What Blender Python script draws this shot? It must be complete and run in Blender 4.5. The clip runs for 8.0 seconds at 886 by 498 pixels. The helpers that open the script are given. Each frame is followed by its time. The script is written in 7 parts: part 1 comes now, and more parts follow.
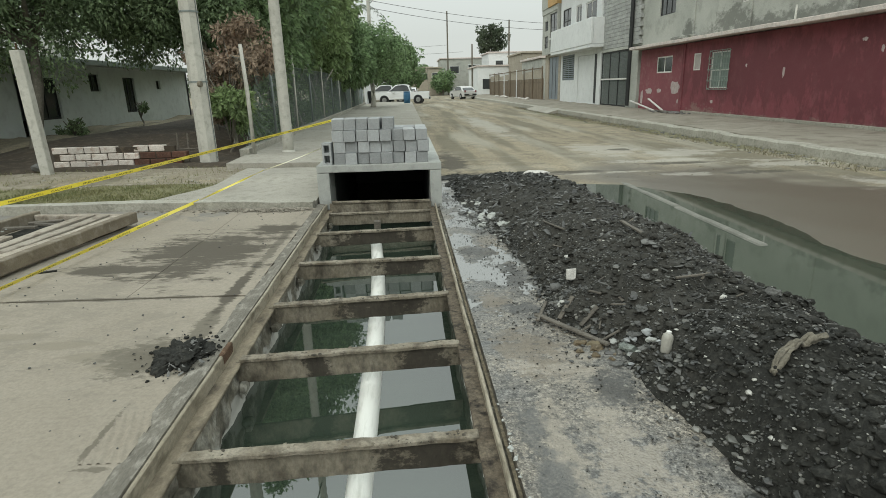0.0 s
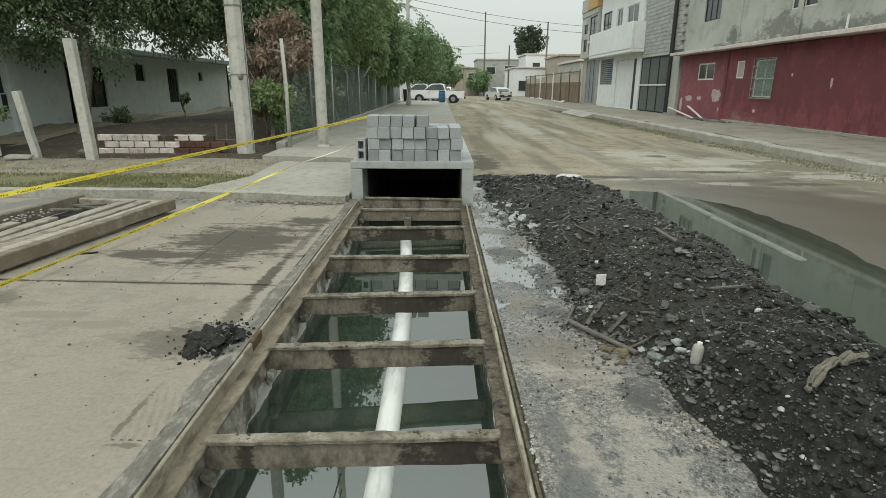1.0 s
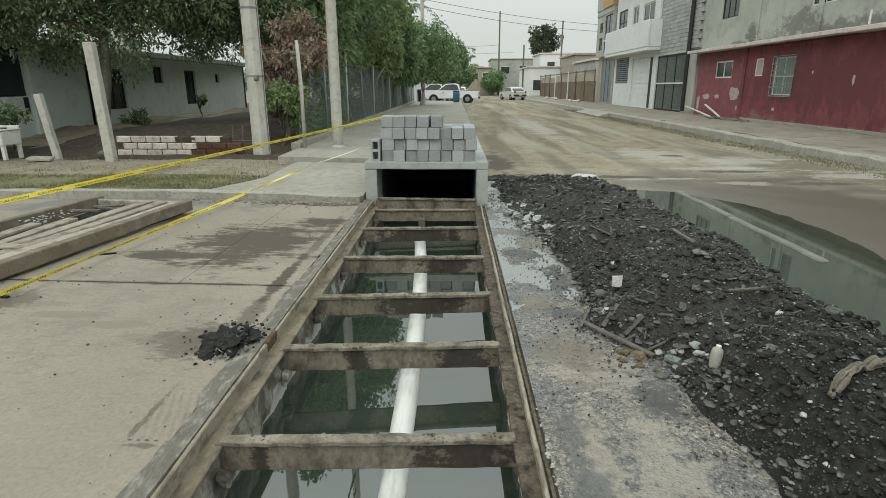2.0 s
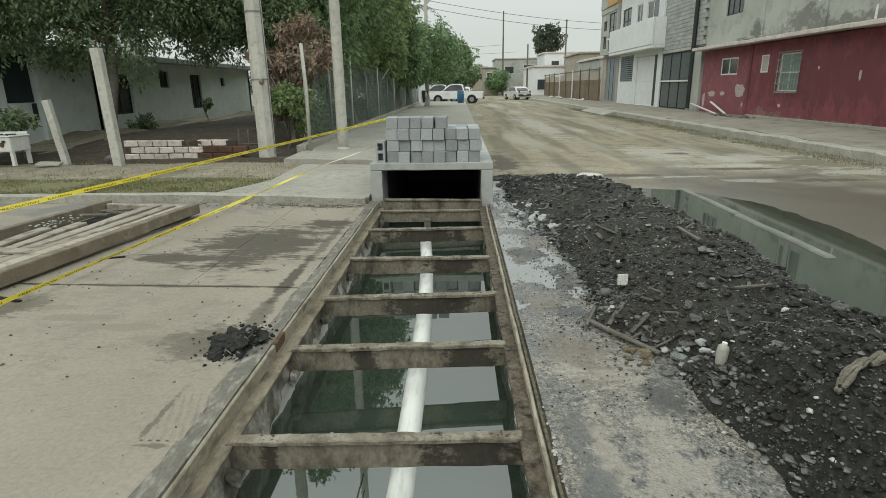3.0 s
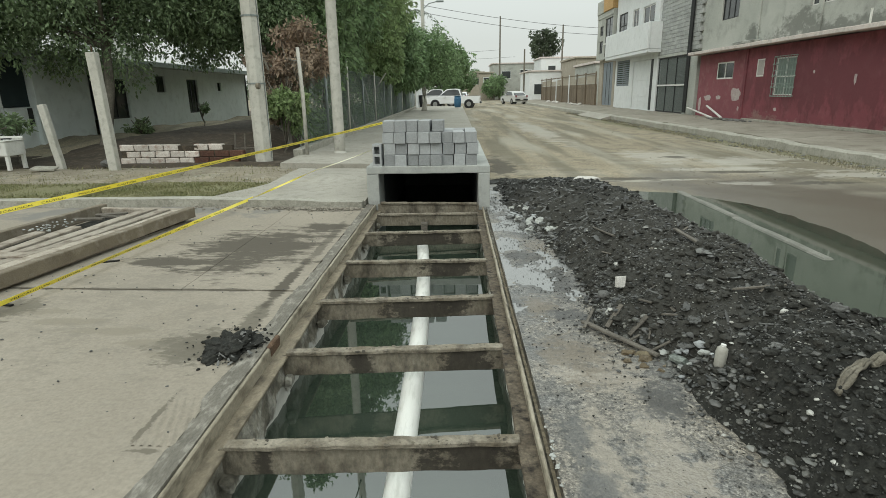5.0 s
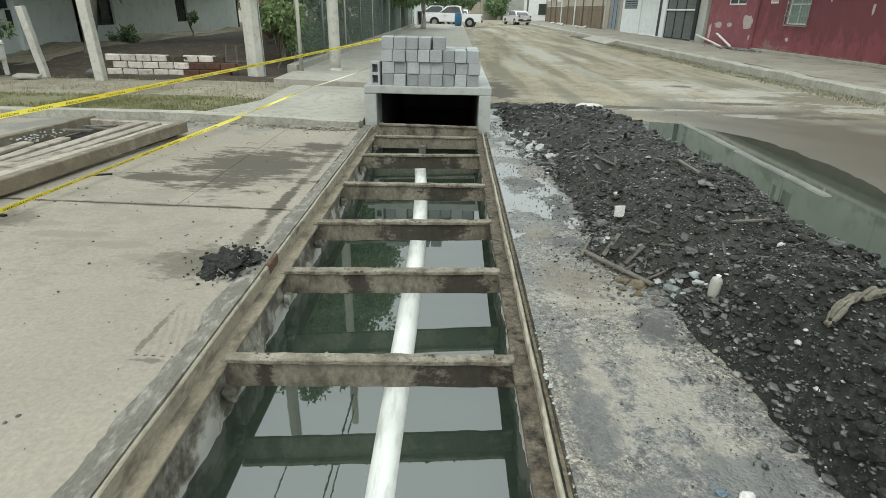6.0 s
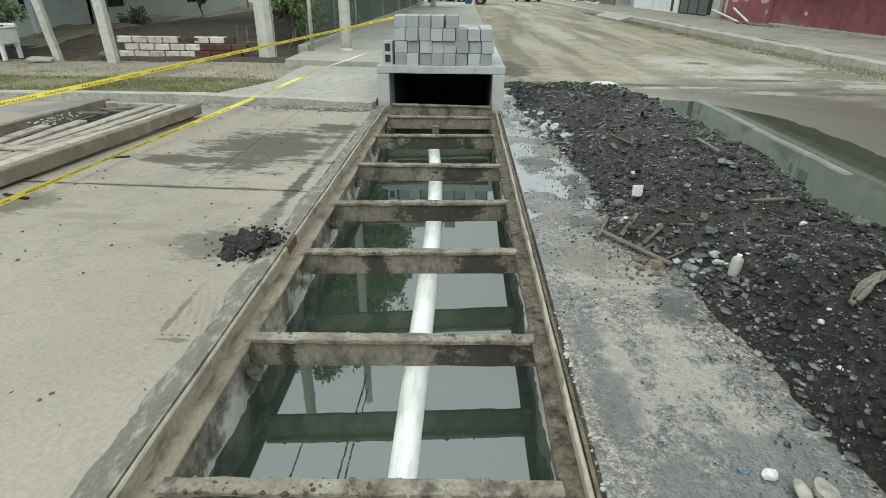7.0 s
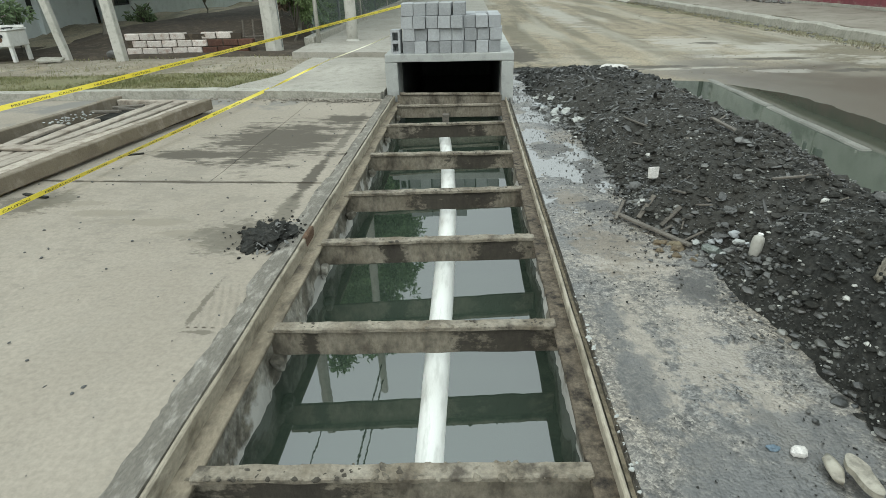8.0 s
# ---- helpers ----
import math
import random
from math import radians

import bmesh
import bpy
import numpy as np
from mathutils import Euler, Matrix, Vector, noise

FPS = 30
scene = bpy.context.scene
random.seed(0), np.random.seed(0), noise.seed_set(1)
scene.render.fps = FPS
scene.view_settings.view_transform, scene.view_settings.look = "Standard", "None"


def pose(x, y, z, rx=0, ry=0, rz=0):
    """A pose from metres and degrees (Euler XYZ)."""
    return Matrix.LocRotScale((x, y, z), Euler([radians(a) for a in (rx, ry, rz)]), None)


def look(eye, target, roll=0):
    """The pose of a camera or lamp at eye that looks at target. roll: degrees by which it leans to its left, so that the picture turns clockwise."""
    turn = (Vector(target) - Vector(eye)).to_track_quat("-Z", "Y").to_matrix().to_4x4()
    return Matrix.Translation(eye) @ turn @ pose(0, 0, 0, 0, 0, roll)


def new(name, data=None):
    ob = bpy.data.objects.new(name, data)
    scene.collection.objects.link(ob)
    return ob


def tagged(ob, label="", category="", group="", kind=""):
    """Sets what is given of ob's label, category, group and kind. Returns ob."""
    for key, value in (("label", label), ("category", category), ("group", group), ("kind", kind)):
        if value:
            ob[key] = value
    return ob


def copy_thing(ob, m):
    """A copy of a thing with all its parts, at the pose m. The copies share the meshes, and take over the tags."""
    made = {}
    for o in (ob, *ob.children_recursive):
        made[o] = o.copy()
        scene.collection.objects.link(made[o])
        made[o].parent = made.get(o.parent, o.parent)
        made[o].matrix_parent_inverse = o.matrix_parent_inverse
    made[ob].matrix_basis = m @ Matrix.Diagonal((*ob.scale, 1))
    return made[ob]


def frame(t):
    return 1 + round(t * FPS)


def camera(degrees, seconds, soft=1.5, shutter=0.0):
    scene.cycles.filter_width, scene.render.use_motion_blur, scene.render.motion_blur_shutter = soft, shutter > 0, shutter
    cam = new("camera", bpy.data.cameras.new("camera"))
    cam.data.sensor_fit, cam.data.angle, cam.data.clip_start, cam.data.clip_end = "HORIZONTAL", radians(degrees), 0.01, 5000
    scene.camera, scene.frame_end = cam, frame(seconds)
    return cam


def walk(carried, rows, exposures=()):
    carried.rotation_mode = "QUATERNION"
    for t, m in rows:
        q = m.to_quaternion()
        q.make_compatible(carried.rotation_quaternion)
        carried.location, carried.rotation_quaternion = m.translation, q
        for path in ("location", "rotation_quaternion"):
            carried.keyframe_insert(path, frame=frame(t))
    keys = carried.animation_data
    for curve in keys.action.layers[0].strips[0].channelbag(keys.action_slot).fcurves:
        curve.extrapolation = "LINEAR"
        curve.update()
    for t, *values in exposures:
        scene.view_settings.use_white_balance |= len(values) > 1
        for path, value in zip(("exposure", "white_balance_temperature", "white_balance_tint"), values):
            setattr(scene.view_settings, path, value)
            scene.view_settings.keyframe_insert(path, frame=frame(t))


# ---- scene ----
cam = camera(77.0, 8.0, soft=0.65)

PATH = [
    (0, (0.39, 0.035, 1.483), (0.502, 1.952, 0.921), -1.5),
    (0.5, (0.386, 0.03, 1.476), (0.455, 1.949, 0.917), -0.8),
    (1, (0.378, 0.028, 1.476), (0.39, 1.948, 0.915), 0.3),
    (1.5, (0.379, 0.039, 1.477), (0.388, 1.959, 0.916), 0.4),
    (2, (0.377, 0.044, 1.479), (0.338, 1.963, 0.918), -0.1),
    (2.2, (0.378, 0.040, 1.480), (0.331, 1.959, 0.918), -0.38),
    (3.3, (0.381, 0.017, 1.483), (0.318, 1.940, 0.928), -1.05),
    (3.5, (0.382, 0.013, 1.484), (0.318, 1.936, 0.938), -1.2),
    (4, (0.384, 0.013, 1.488), (0.317, 1.94, 0.959), -1.2),
    (4.2, (0.385, 0.020, 1.483), (0.322, 1.942, 0.958), -1.23),
    (5.3, (0.387, 0.057, 1.455), (0.349, 1.955, 0.891), -0.62),
    (5.5, (0.388, 0.064, 1.45), (0.37, 1.957, 0.805), -0.4),
    (5.8, (0.365, 0.060, 1.443), (0.357, 1.919, 0.687), 0.75),
    (6, (0.35, 0.058, 1.439), (0.324, 1.894, 0.647), 1.1),
    (6.5, (0.336, 0.053, 1.433), (0.294, 1.868, 0.595), 1.5),
    (7, (0.308, 0.05, 1.437), (0.246, 1.857, 0.583), 0.4),
    (7.5, (0.276, 0.044, 1.428), (0.195, 1.85, 0.571), -1.1),
    (8, (0.266, 0.04, 1.427), (0.169, 1.83, 0.54), -1.6),
]
walk(cam, [(t, look(eye, target, roll)) for t, eye, target, roll in PATH],
     [(0, 0.08, 6550, 10), (2.0, 0.06, 6550, 10), (4.0, 0.02, 6550, 10), (5.3, 0.2, 6550, 10), (5.8, 0.36, 6450, 10), (6.5, 0.39, 6250, 10), (8.0, 0.33, 6250, 10)])

# ---- light ----
world = bpy.data.worlds.new("overcast_sky")
scene.world = world
world.use_nodes = True
wn = world.node_tree
wn.nodes.clear()
w_out = wn.nodes.new("ShaderNodeOutputWorld")
w_bg = wn.nodes.new("ShaderNodeBackground")
w_sky = wn.nodes.new("ShaderNodeTexSky")
w_sky.sky_type = "NISHITA"
w_sky.sun_disc = False
w_sky.sun_elevation, w_sky.sun_rotation = radians(42), radians(211)
w_sky.dust_density, w_sky.air_density = 4.0, 1.0
w_gain = wn.nodes.new("ShaderNodeVectorMath")
w_gain.operation = "SCALE"
w_gain.inputs[3].default_value = 0.08
# overcast dome: twice as bright overhead as at the horizon
w_co = wn.nodes.new("ShaderNodeTexCoord")
w_sep = wn.nodes.new("ShaderNodeSeparateXYZ")
wn.links.new(w_co.outputs["Generated"], w_sep.inputs[0])
w_up = wn.nodes.new("ShaderNodeMapRange")
w_up.inputs[1].default_value, w_up.inputs[2].default_value = 0.08, 0.9
wn.links.new(w_sep.outputs[2], w_up.inputs[0])
w_dome = wn.nodes.new("ShaderNodeMixRGB")
w_dome.inputs[1].default_value = (0.755, 0.81, 0.77, 1)
w_dome.inputs[2].default_value = (1.70, 1.88, 1.84, 1)
wn.links.new(w_up.outputs[0], w_dome.inputs[0])
w_mix = wn.nodes.new("ShaderNodeMixRGB")
w_mix.inputs[0].default_value = 0.88
wn.links.new(w_sky.outputs[0], w_gain.inputs[0])
wn.links.new(w_gain.outputs[0], w_mix.inputs[1])
wn.links.new(w_dome.outputs[0], w_mix.inputs[2])
wn.links.new(w_mix.outputs[0], w_bg.inputs[0])
w_bg.inputs[1].default_value = 0.9
wn.links.new(w_bg.outputs[0], w_out.inputs[0])
sun = new("sun", bpy.data.lights.new("sun", "SUN"))
sun.data.energy, sun.data.angle, sun.data.color = 0.7, radians(40), (1.0, 0.985, 0.92)
sun.matrix_world = look((0, 0, 0), (0.45, 0.75, -0.8))


# ---- materials ----
def mat(name, c1, c2, scale=3.0, c3=None, scale3=30.0, amount3=0.5, rough=0.85, rough2=None, bump=0.25,
        bump_scale=70.0, metal=0.0, spec=0.4, island=0.0, random_tint=0.0, stretch=(1, 1, 1), gloss_scale=2.0, soft=0.2, grain=0.22, grain_scale=110.0):
    """Two colours in large patches, a third in fine specks, uneven roughness and fine relief."""
    m = bpy.data.materials.new(name)
    m.use_nodes = True
    nt = m.node_tree
    b = nt.nodes["Principled BSDF"]
    geo = nt.nodes.new("ShaderNodeNewGeometry")
    mp = nt.nodes.new("ShaderNodeMapping")
    mp.inputs["Scale"].default_value = stretch
    nt.links.new(geo.outputs["Position"], mp.inputs[0])

    def noise_tex(s, detail=6.0, rgh=0.6):
        n = nt.nodes.new("ShaderNodeTexNoise")
        n.inputs["Scale"].default_value, n.inputs["Detail"].default_value, n.inputs["Roughness"].default_value = s, detail, rgh
        nt.links.new(mp.outputs[0], n.inputs["Vector"])
        return n

    def ramp(source, lo, hi):
        r = nt.nodes.new("ShaderNodeMapRange")
        r.inputs[1].default_value, r.inputs[2].default_value = lo, hi
        nt.links.new(source, r.inputs[0])
        return r.outputs[0]

    def mixed(f, a, bcol):
        x = nt.nodes.new("ShaderNodeMixRGB")
        for sock, v in ((x.inputs[0], f), (x.inputs[1], a), (x.inputs[2], bcol)):
            if isinstance(v, bpy.types.NodeSocket):
                nt.links.new(v, sock)
            elif isinstance(v, float):
                sock.default_value = v
            else:
                sock.default_value = (*v, 1)
        return x.outputs[0]

    col = mixed(ramp(noise_tex(scale).outputs[0], 0.5 - soft, 0.5 + soft), c1, c2)
    if c3:
        f = ramp(noise_tex(scale3, 4.0).outputs[0], 0.5, 0.68)
        mm = nt.nodes.new("ShaderNodeMath")
        mm.operation = "MULTIPLY"
        mm.inputs[1].default_value = amount3
        nt.links.new(f, mm.inputs[0])
        col = mixed(mm.outputs[0], col, c3)
    if grain:
        h0 = nt.nodes.new("ShaderNodeHueSaturation")
        r0 = nt.nodes.new("ShaderNodeMapRange")
        r0.inputs[1].default_value, r0.inputs[2].default_value = 0.35, 0.65
        r0.inputs[3].default_value, r0.inputs[4].default_value = 1 - grain, 1 + grain
        nt.links.new(noise_tex(grain_scale, 3.0, 0.7).outputs[0], r0.inputs[0])
        nt.links.new(r0.outputs[0], h0.inputs["Value"])
        nt.links.new(col, h0.inputs["Color"])
        col = h0.outputs[0]
    vary = None
    if island:
        vary, amt = geo.outputs["Random Per Island"], island
    elif random_tint:
        oi = nt.nodes.new("ShaderNodeObjectInfo")
        vary, amt = oi.outputs["Random"], random_tint
    if vary:
        h = nt.nodes.new("ShaderNodeHueSaturation")
        r = nt.nodes.new("ShaderNodeMapRange")
        r.inputs[3].default_value, r.inputs[4].default_value = 1 - amt, 1 + amt
        nt.links.new(vary, r.inputs[0])
        nt.links.new(r.outputs[0], h.inputs["Value"])
        nt.links.new(col, h.inputs["Color"])
        col = h.outputs[0]
    nt.links.new(col, b.inputs["Base Color"])
    b.inputs["Metallic"].default_value = metal
    b.inputs["Specular IOR Level"].default_value = spec
    if rough2 is None:
        b.inputs["Roughness"].default_value = rough
    else:
        r = nt.nodes.new("ShaderNodeMapRange")
        r.inputs[1].default_value, r.inputs[2].default_value = 0.38, 0.62
        r.inputs[3].default_value, r.inputs[4].default_value = rough, rough2
        nt.links.new(noise_tex(gloss_scale).outputs[0], r.inputs[0])
        nt.links.new(r.outputs[0], b.inputs["Roughness"])
    if bump:
        bp = nt.nodes.new("ShaderNodeBump")
        bp.inputs["Strength"].default_value, bp.inputs["Distance"].default_value = bump, 0.01
        nt.links.new(noise_tex(bump_scale, 5.0, 0.65).outputs[0], bp.inputs["Height"])
        nt.links.new(bp.outputs[0], b.inputs["Normal"])
    return m


def plain(name, c, rough=0.5, metal=0.0, spec=0.5):
    return mat(name, c, tuple(v * 0.86 for v in c), 6.0, rough=rough, metal=metal, spec=spec, bump=0.05)


SLAB = mat("pale_cement_slab", (0.304, 0.270, 0.217), (0.246, 0.217, 0.172), 1.1, (0.255, 0.232, 0.19), 7.0, 0.32, rough=0.9, bump=0.35, bump_scale=30, grain=0.10, grain_scale=45.0)
MORTAR = mat("damp_mortar", (0.185, 0.171, 0.14), (0.118, 0.108, 0.088), 4.0, (0.34, 0.32, 0.275), 13.0, 0.75, rough=0.7, bump=0.8, bump_scale=45, stretch=(1.6, 0.6, 1), grain=0.16, grain_scale=60.0)
STAIN = mat("dried_mud_stain", (0.17, 0.15, 0.12), (0.30, 0.275, 0.225), 4.0, (0.10, 0.09, 0.072), 16.0, 0.6, rough=0.9, bump=0.6, bump_scale=60, stretch=(0.5, 2.2, 1))
KERB = mat("old_kerb_concrete", (0.40, 0.385, 0.33), (0.29, 0.28, 0.235), 2.5, (0.17, 0.165, 0.13), 14.0, 0.6, rough=0.92, bump=0.5, bump_scale=40, grain=0.14, grain_scale=45.0)
PATH_CONC = mat("path_concrete", (0.38, 0.36, 0.31), (0.29, 0.275, 0.235), 0.8, (0.20, 0.19, 0.155), 7.0, 0.5, rough=0.92, bump=0.35, bump_scale=40, grain=0.10, grain_scale=40.0)
FAR_PATH = mat("dusty_broken_concrete", (0.30, 0.278, 0.23), (0.215, 0.195, 0.155), 0.7, (0.15, 0.132, 0.098), 2.2, 0.7, rough=0.93, bump=0.6, bump_scale=20, grain=0.12, grain_scale=30.0)
CAST = mat("precast_concrete", (0.42, 0.43, 0.40), (0.33, 0.34, 0.32), 3.0, (0.22, 0.225, 0.21), 9.0, 0.5, rough=0.88, bump=0.3, bump_scale=55, grain=0.10)
TRENCH = mat("trench_wall_concrete", (0.22, 0.20, 0.155), (0.082, 0.075, 0.058), 5.0, (0.40, 0.385, 0.335), 6.0, 0.8, rough=0.85, bump=1.0, bump_scale=26, stretch=(1, 1, 0.9), grain=0.35, grain_scale=22.0)
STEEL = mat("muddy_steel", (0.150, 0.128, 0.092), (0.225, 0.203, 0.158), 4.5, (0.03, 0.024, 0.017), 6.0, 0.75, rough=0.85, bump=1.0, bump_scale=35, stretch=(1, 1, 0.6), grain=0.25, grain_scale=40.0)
LIP = mat("pale_rail_edge", (0.37, 0.335, 0.262), (0.26, 0.228, 0.168), 3.0, (0.10, 0.082, 0.055), 11.0, 0.8, rough=0.8, bump=0.7, bump_scale=30, stretch=(2, 0.5, 1), grain=0.15, grain_scale=50.0)
MILKY = mat("milky_plastic", (0.40, 0.39, 0.345), (0.30, 0.29, 0.25), 14.0, (0.28, 0.26, 0.21), 30.0, 0.4, rough=0.4, bump=0.2, grain=0.05)
STEEL_R = mat("rust_brown_steel", (0.066, 0.050, 0.033), (0.135, 0.112, 0.08), 4.5, (0.012, 0.009, 0.006), 15.0, 1.0, rough=0.85, bump=1.0, bump_scale=35, grain=0.4, grain_scale=40.0)
LEDGE = mat("brown_caked_ledge", (0.255, 0.218, 0.158), (0.175, 0.146, 0.102), 3.0, (0.045, 0.036, 0.026), 9.0, 0.75, rough=0.85, bump=0.9, bump_scale=28, stretch=(1, 0.6, 1), grain=0.16, grain_scale=50.0)
STEEL_EDGE = mat("pale_steel_edge", (0.30, 0.272, 0.215), (0.125, 0.102, 0.069), 6.0, (0.035, 0.027, 0.019), 11.0, 0.8, rough=0.8, bump=1.0, bump_scale=40, grain=0.2, grain_scale=50.0)
RUST = mat("rusted_steel", (0.12, 0.068, 0.038), (0.075, 0.046, 0.03), 9.0, (0.20, 0.15, 0.10), 30.0, 0.5, rough=0.9, bump=0.7)
MUD = mat("black_mud", (0.0138, 0.0139, 0.0118), (0.0245, 0.0245, 0.0207), 4.0, (0.054, 0.053, 0.0455), 38.0, 0.7, rough=0.5, rough2=0.95, bump=1.0, bump_scale=45, spec=0.2, gloss_scale=9.0)
BLOCK = mat("grey_cement_block", (0.36, 0.375, 0.375), (0.31, 0.32, 0.32), 5.0, (0.24, 0.25, 0.25), 30.0, 0.4, rough=0.95, bump=0.5, bump_scale=90, random_tint=0.2, grain=0.12, grain_scale=60.0)
PVC = mat("white_plastic_pipe", (0.74, 0.74, 0.69), (0.66, 0.66, 0.61), 2.0, (0.36, 0.36, 0.31), 9.0, 0.5, rough=0.4, bump=0.05, stretch=(3, 0.5, 1), grain=0.03)
GRIT = mat("tan_grit", (0.24, 0.22, 0.165), (0.16, 0.145, 0.105), 3.0, rough=0.95, bump=0.4, island=0.3)
DIRT = mat("trodden_dirt", (0.27, 0.238, 0.18), (0.19, 0.165, 0.12), 1.3, (0.34, 0.315, 0.255), 5.0, 0.6, rough=0.95, bump=0.7, bump_scale=24, grain=0.15, grain_scale=40.0)
DROWNED = mat("drowned_kerb", (0.20, 0.20, 0.17), (0.14, 0.14, 0.118), 2.5, (0.26, 0.25, 0.215), 9.0, 0.6, rough=0.6, bump=0.5, bump_scale=30)
SOIL = mat("garden_soil", (0.066, 0.053, 0.038), (0.042, 0.034, 0.025), 1.2, (0.15, 0.12, 0.085), 7.0, 0.5, rough=0.97, bump=0.9, bump_scale=22)
POLE = mat("pole_concrete", (0.54, 0.53, 0.475), (0.43, 0.42, 0.37), 2.0, (0.29, 0.28, 0.24), 10.0, 0.55, rough=0.92, bump=0.5, bump_scale=40, grain=0.08)
HOUSE_W = mat("house_white_paint", (0.74, 0.79, 0.78), (0.64, 0.69, 0.68), 0.8, (0.48, 0.51, 0.49), 4.0, 0.4, rough=0.9, bump=0.15, bump_scale=25, grain=0.06)
ROOF_G = mat("roof_edge_paint", (0.40, 0.45, 0.42), (0.32, 0.36, 0.34), 1.5, rough=0.9, bump=0.2)
# near-black for black parts, and for shade painted into openings
DARK = plain("black_and_shade", (0.02, 0.022, 0.022), 0.6)
GLASS_D = mat("dark_window_glass", (0.03, 0.034, 0.036), (0.055, 0.06, 0.06), 0.7, rough=0.08, bump=0.0, spec=0.6, grain=0.0)
WHITE = mat("white_enamel", (0.72, 0.72, 0.68), (0.62, 0.62, 0.58), 4.0, (0.40, 0.38, 0.33), 15.0, 0.3, rough=0.45, bump=0.08, grain=0.06)
RED = mat("maroon_wall_paint", (0.225, 0.062, 0.074), (0.175, 0.050, 0.060), 0.4, (0.26, 0.10, 0.107), 2.4, 0.45, rough=0.85, bump=0.3, bump_scale=14)
RED2 = mat("maroon_wall_paint_faded", (0.26, 0.086, 0.10), (0.195, 0.064, 0.075), 0.7, (0.29, 0.15, 0.15), 3.5, 0.5, rough=0.88, bump=0.3, bump_scale=16)
PEEL = mat("bare_plaster", (0.50, 0.44, 0.42), (0.38, 0.30, 0.29), 7.0, rough=0.95, bump=0.3)
EAVE = mat("eave_slab_paint", (0.66, 0.58, 0.54), (0.54, 0.49, 0.45), 0.8, (0.33, 0.31, 0.28), 4.0, 0.65, rough=0.9, bump=0.2)
GREY_W = mat("grey_cement_render", (0.46, 0.47, 0.425), (0.35, 0.36, 0.325), 0.45, (0.22, 0.225, 0.20), 1.4, 0.5, rough=0.93, bump=0.35, bump_scale=14)
BLOCK_W = mat("grey_block_courses", (0.40, 0.41, 0.39), (0.32, 0.33, 0.315), 1.5, (0.22, 0.225, 0.215), 7.0, 0.5, rough=0.95, bump=0.4, bump_scale=30, random_tint=0.12)
WHITE_W = mat("white_wall_paint", (0.72, 0.74, 0.73), (0.64, 0.66, 0.65), 0.6, (0.52, 0.53, 0.52), 3.0, 0.35, rough=0.85, bump=0.1, grain=0.06)
BLUEGREY = mat("bluegrey_metal_door", (0.22, 0.25, 0.27), (0.17, 0.195, 0.215), 1.2, rough=0.6, bump=0.1)
ORANGE = mat("orange_wall_paint", (0.52, 0.34, 0.15), (0.44, 0.28, 0.12), 1.0, rough=0.88, bump=0.15)
TAN_W = mat("tan_render", (0.40, 0.36, 0.29), (0.31, 0.28, 0.225), 0.7, (0.22, 0.20, 0.16), 4.0, 0.5, rough=0.92, bump=0.2)
BROWN = mat("brown_board_fence", (0.185, 0.145, 0.10), (0.13, 0.10, 0.07), 1.4, (0.25, 0.21, 0.155), 6.0, 0.5, rough=0.9, bump=0.4, random_tint=0.18)
WOOD = mat("weathered_wood", (0.15, 0.135, 0.112), (0.098, 0.088, 0.073), 5.0, (0.05, 0.043, 0.034), 30.0, 0.7, rough=0.9, bump=0.6, stretch=(1, 1, 3), random_tint=0.2)
PANEL_SIDE = mat("brown_caked_board", (0.20, 0.17, 0.125), (0.135, 0.11, 0.08), 3.0, (0.30, 0.27, 0.22), 8.0, 0.6, rough=0.92, bump=0.9, bump_scale=35, grain=0.1)
PANEL = mat("muddy_cover_wood", (0.39, 0.35, 0.29), (0.27, 0.235, 0.19), 3.0, (0.13, 0.10, 0.072), 9.0, 0.7, rough=0.92, bump=0.8, bump_scale=40, random_tint=0.15, grain=0.12)
PALE_TAPE = mat("faded_tape", (0.62, 0.57, 0.33), (0.72, 0.71, 0.62), 2.2, rough=0.35, bump=0.05, grain=0.06)
YELLOW = mat("yellow_tape", (0.92, 0.79, 0.11), (0.84, 0.67, 0.055), 2.5, rough=0.28, bump=0.05, spec=0.6, grain=0.06)
INK = plain("black_ink", (0.02, 0.02, 0.018), 0.5)
WIRE = plain("galvanised_wire", (0.22, 0.25, 0.24), 0.6, 0.3)
BARK = mat("grey_bark", (0.17, 0.155, 0.125), (0.11, 0.10, 0.08), 5.0, (0.25, 0.235, 0.20), 18.0, 0.5, rough=0.95, bump=1.0, bump_scale=25)
GRASS = mat("short_grass", (0.135, 0.148, 0.06), (0.20, 0.185, 0.09), 2.0, rough=0.85, bump=0.0, island=0.35, grain=0.0)
GRASS_BED = mat("grass_bed_soil", (0.15, 0.155, 0.075), (0.20, 0.185, 0.105), 1.6, (0.10, 0.09, 0.055), 14.0, 0.6, rough=0.97, bump=0.8, bump_scale=30)
WEED = mat("dusty_weeds", (0.14, 0.132, 0.075), (0.20, 0.178, 0.115), 1.5, rough=0.85, bump=0.0, island=0.4, grain=0.0)
LEAF = mat("green_leaves", (0.175, 0.262, 0.130), (0.240, 0.330, 0.168), 0.5, rough=0.55, bump=0.0, island=0.5, spec=0.4, grain=0.0)
LEAF_L = mat("yellowgreen_leaves", (0.225, 0.315, 0.145), (0.285, 0.365, 0.172), 0.5, rough=0.55, bump=0.0, island=0.45, spec=0.4, grain=0.0)
LEAF_D = mat("dark_leaves", (0.185, 0.258, 0.142), (0.265, 0.34, 0.188), 0.5, rough=0.6, bump=0.0, island=0.5, spec=0.35, grain=0.0)
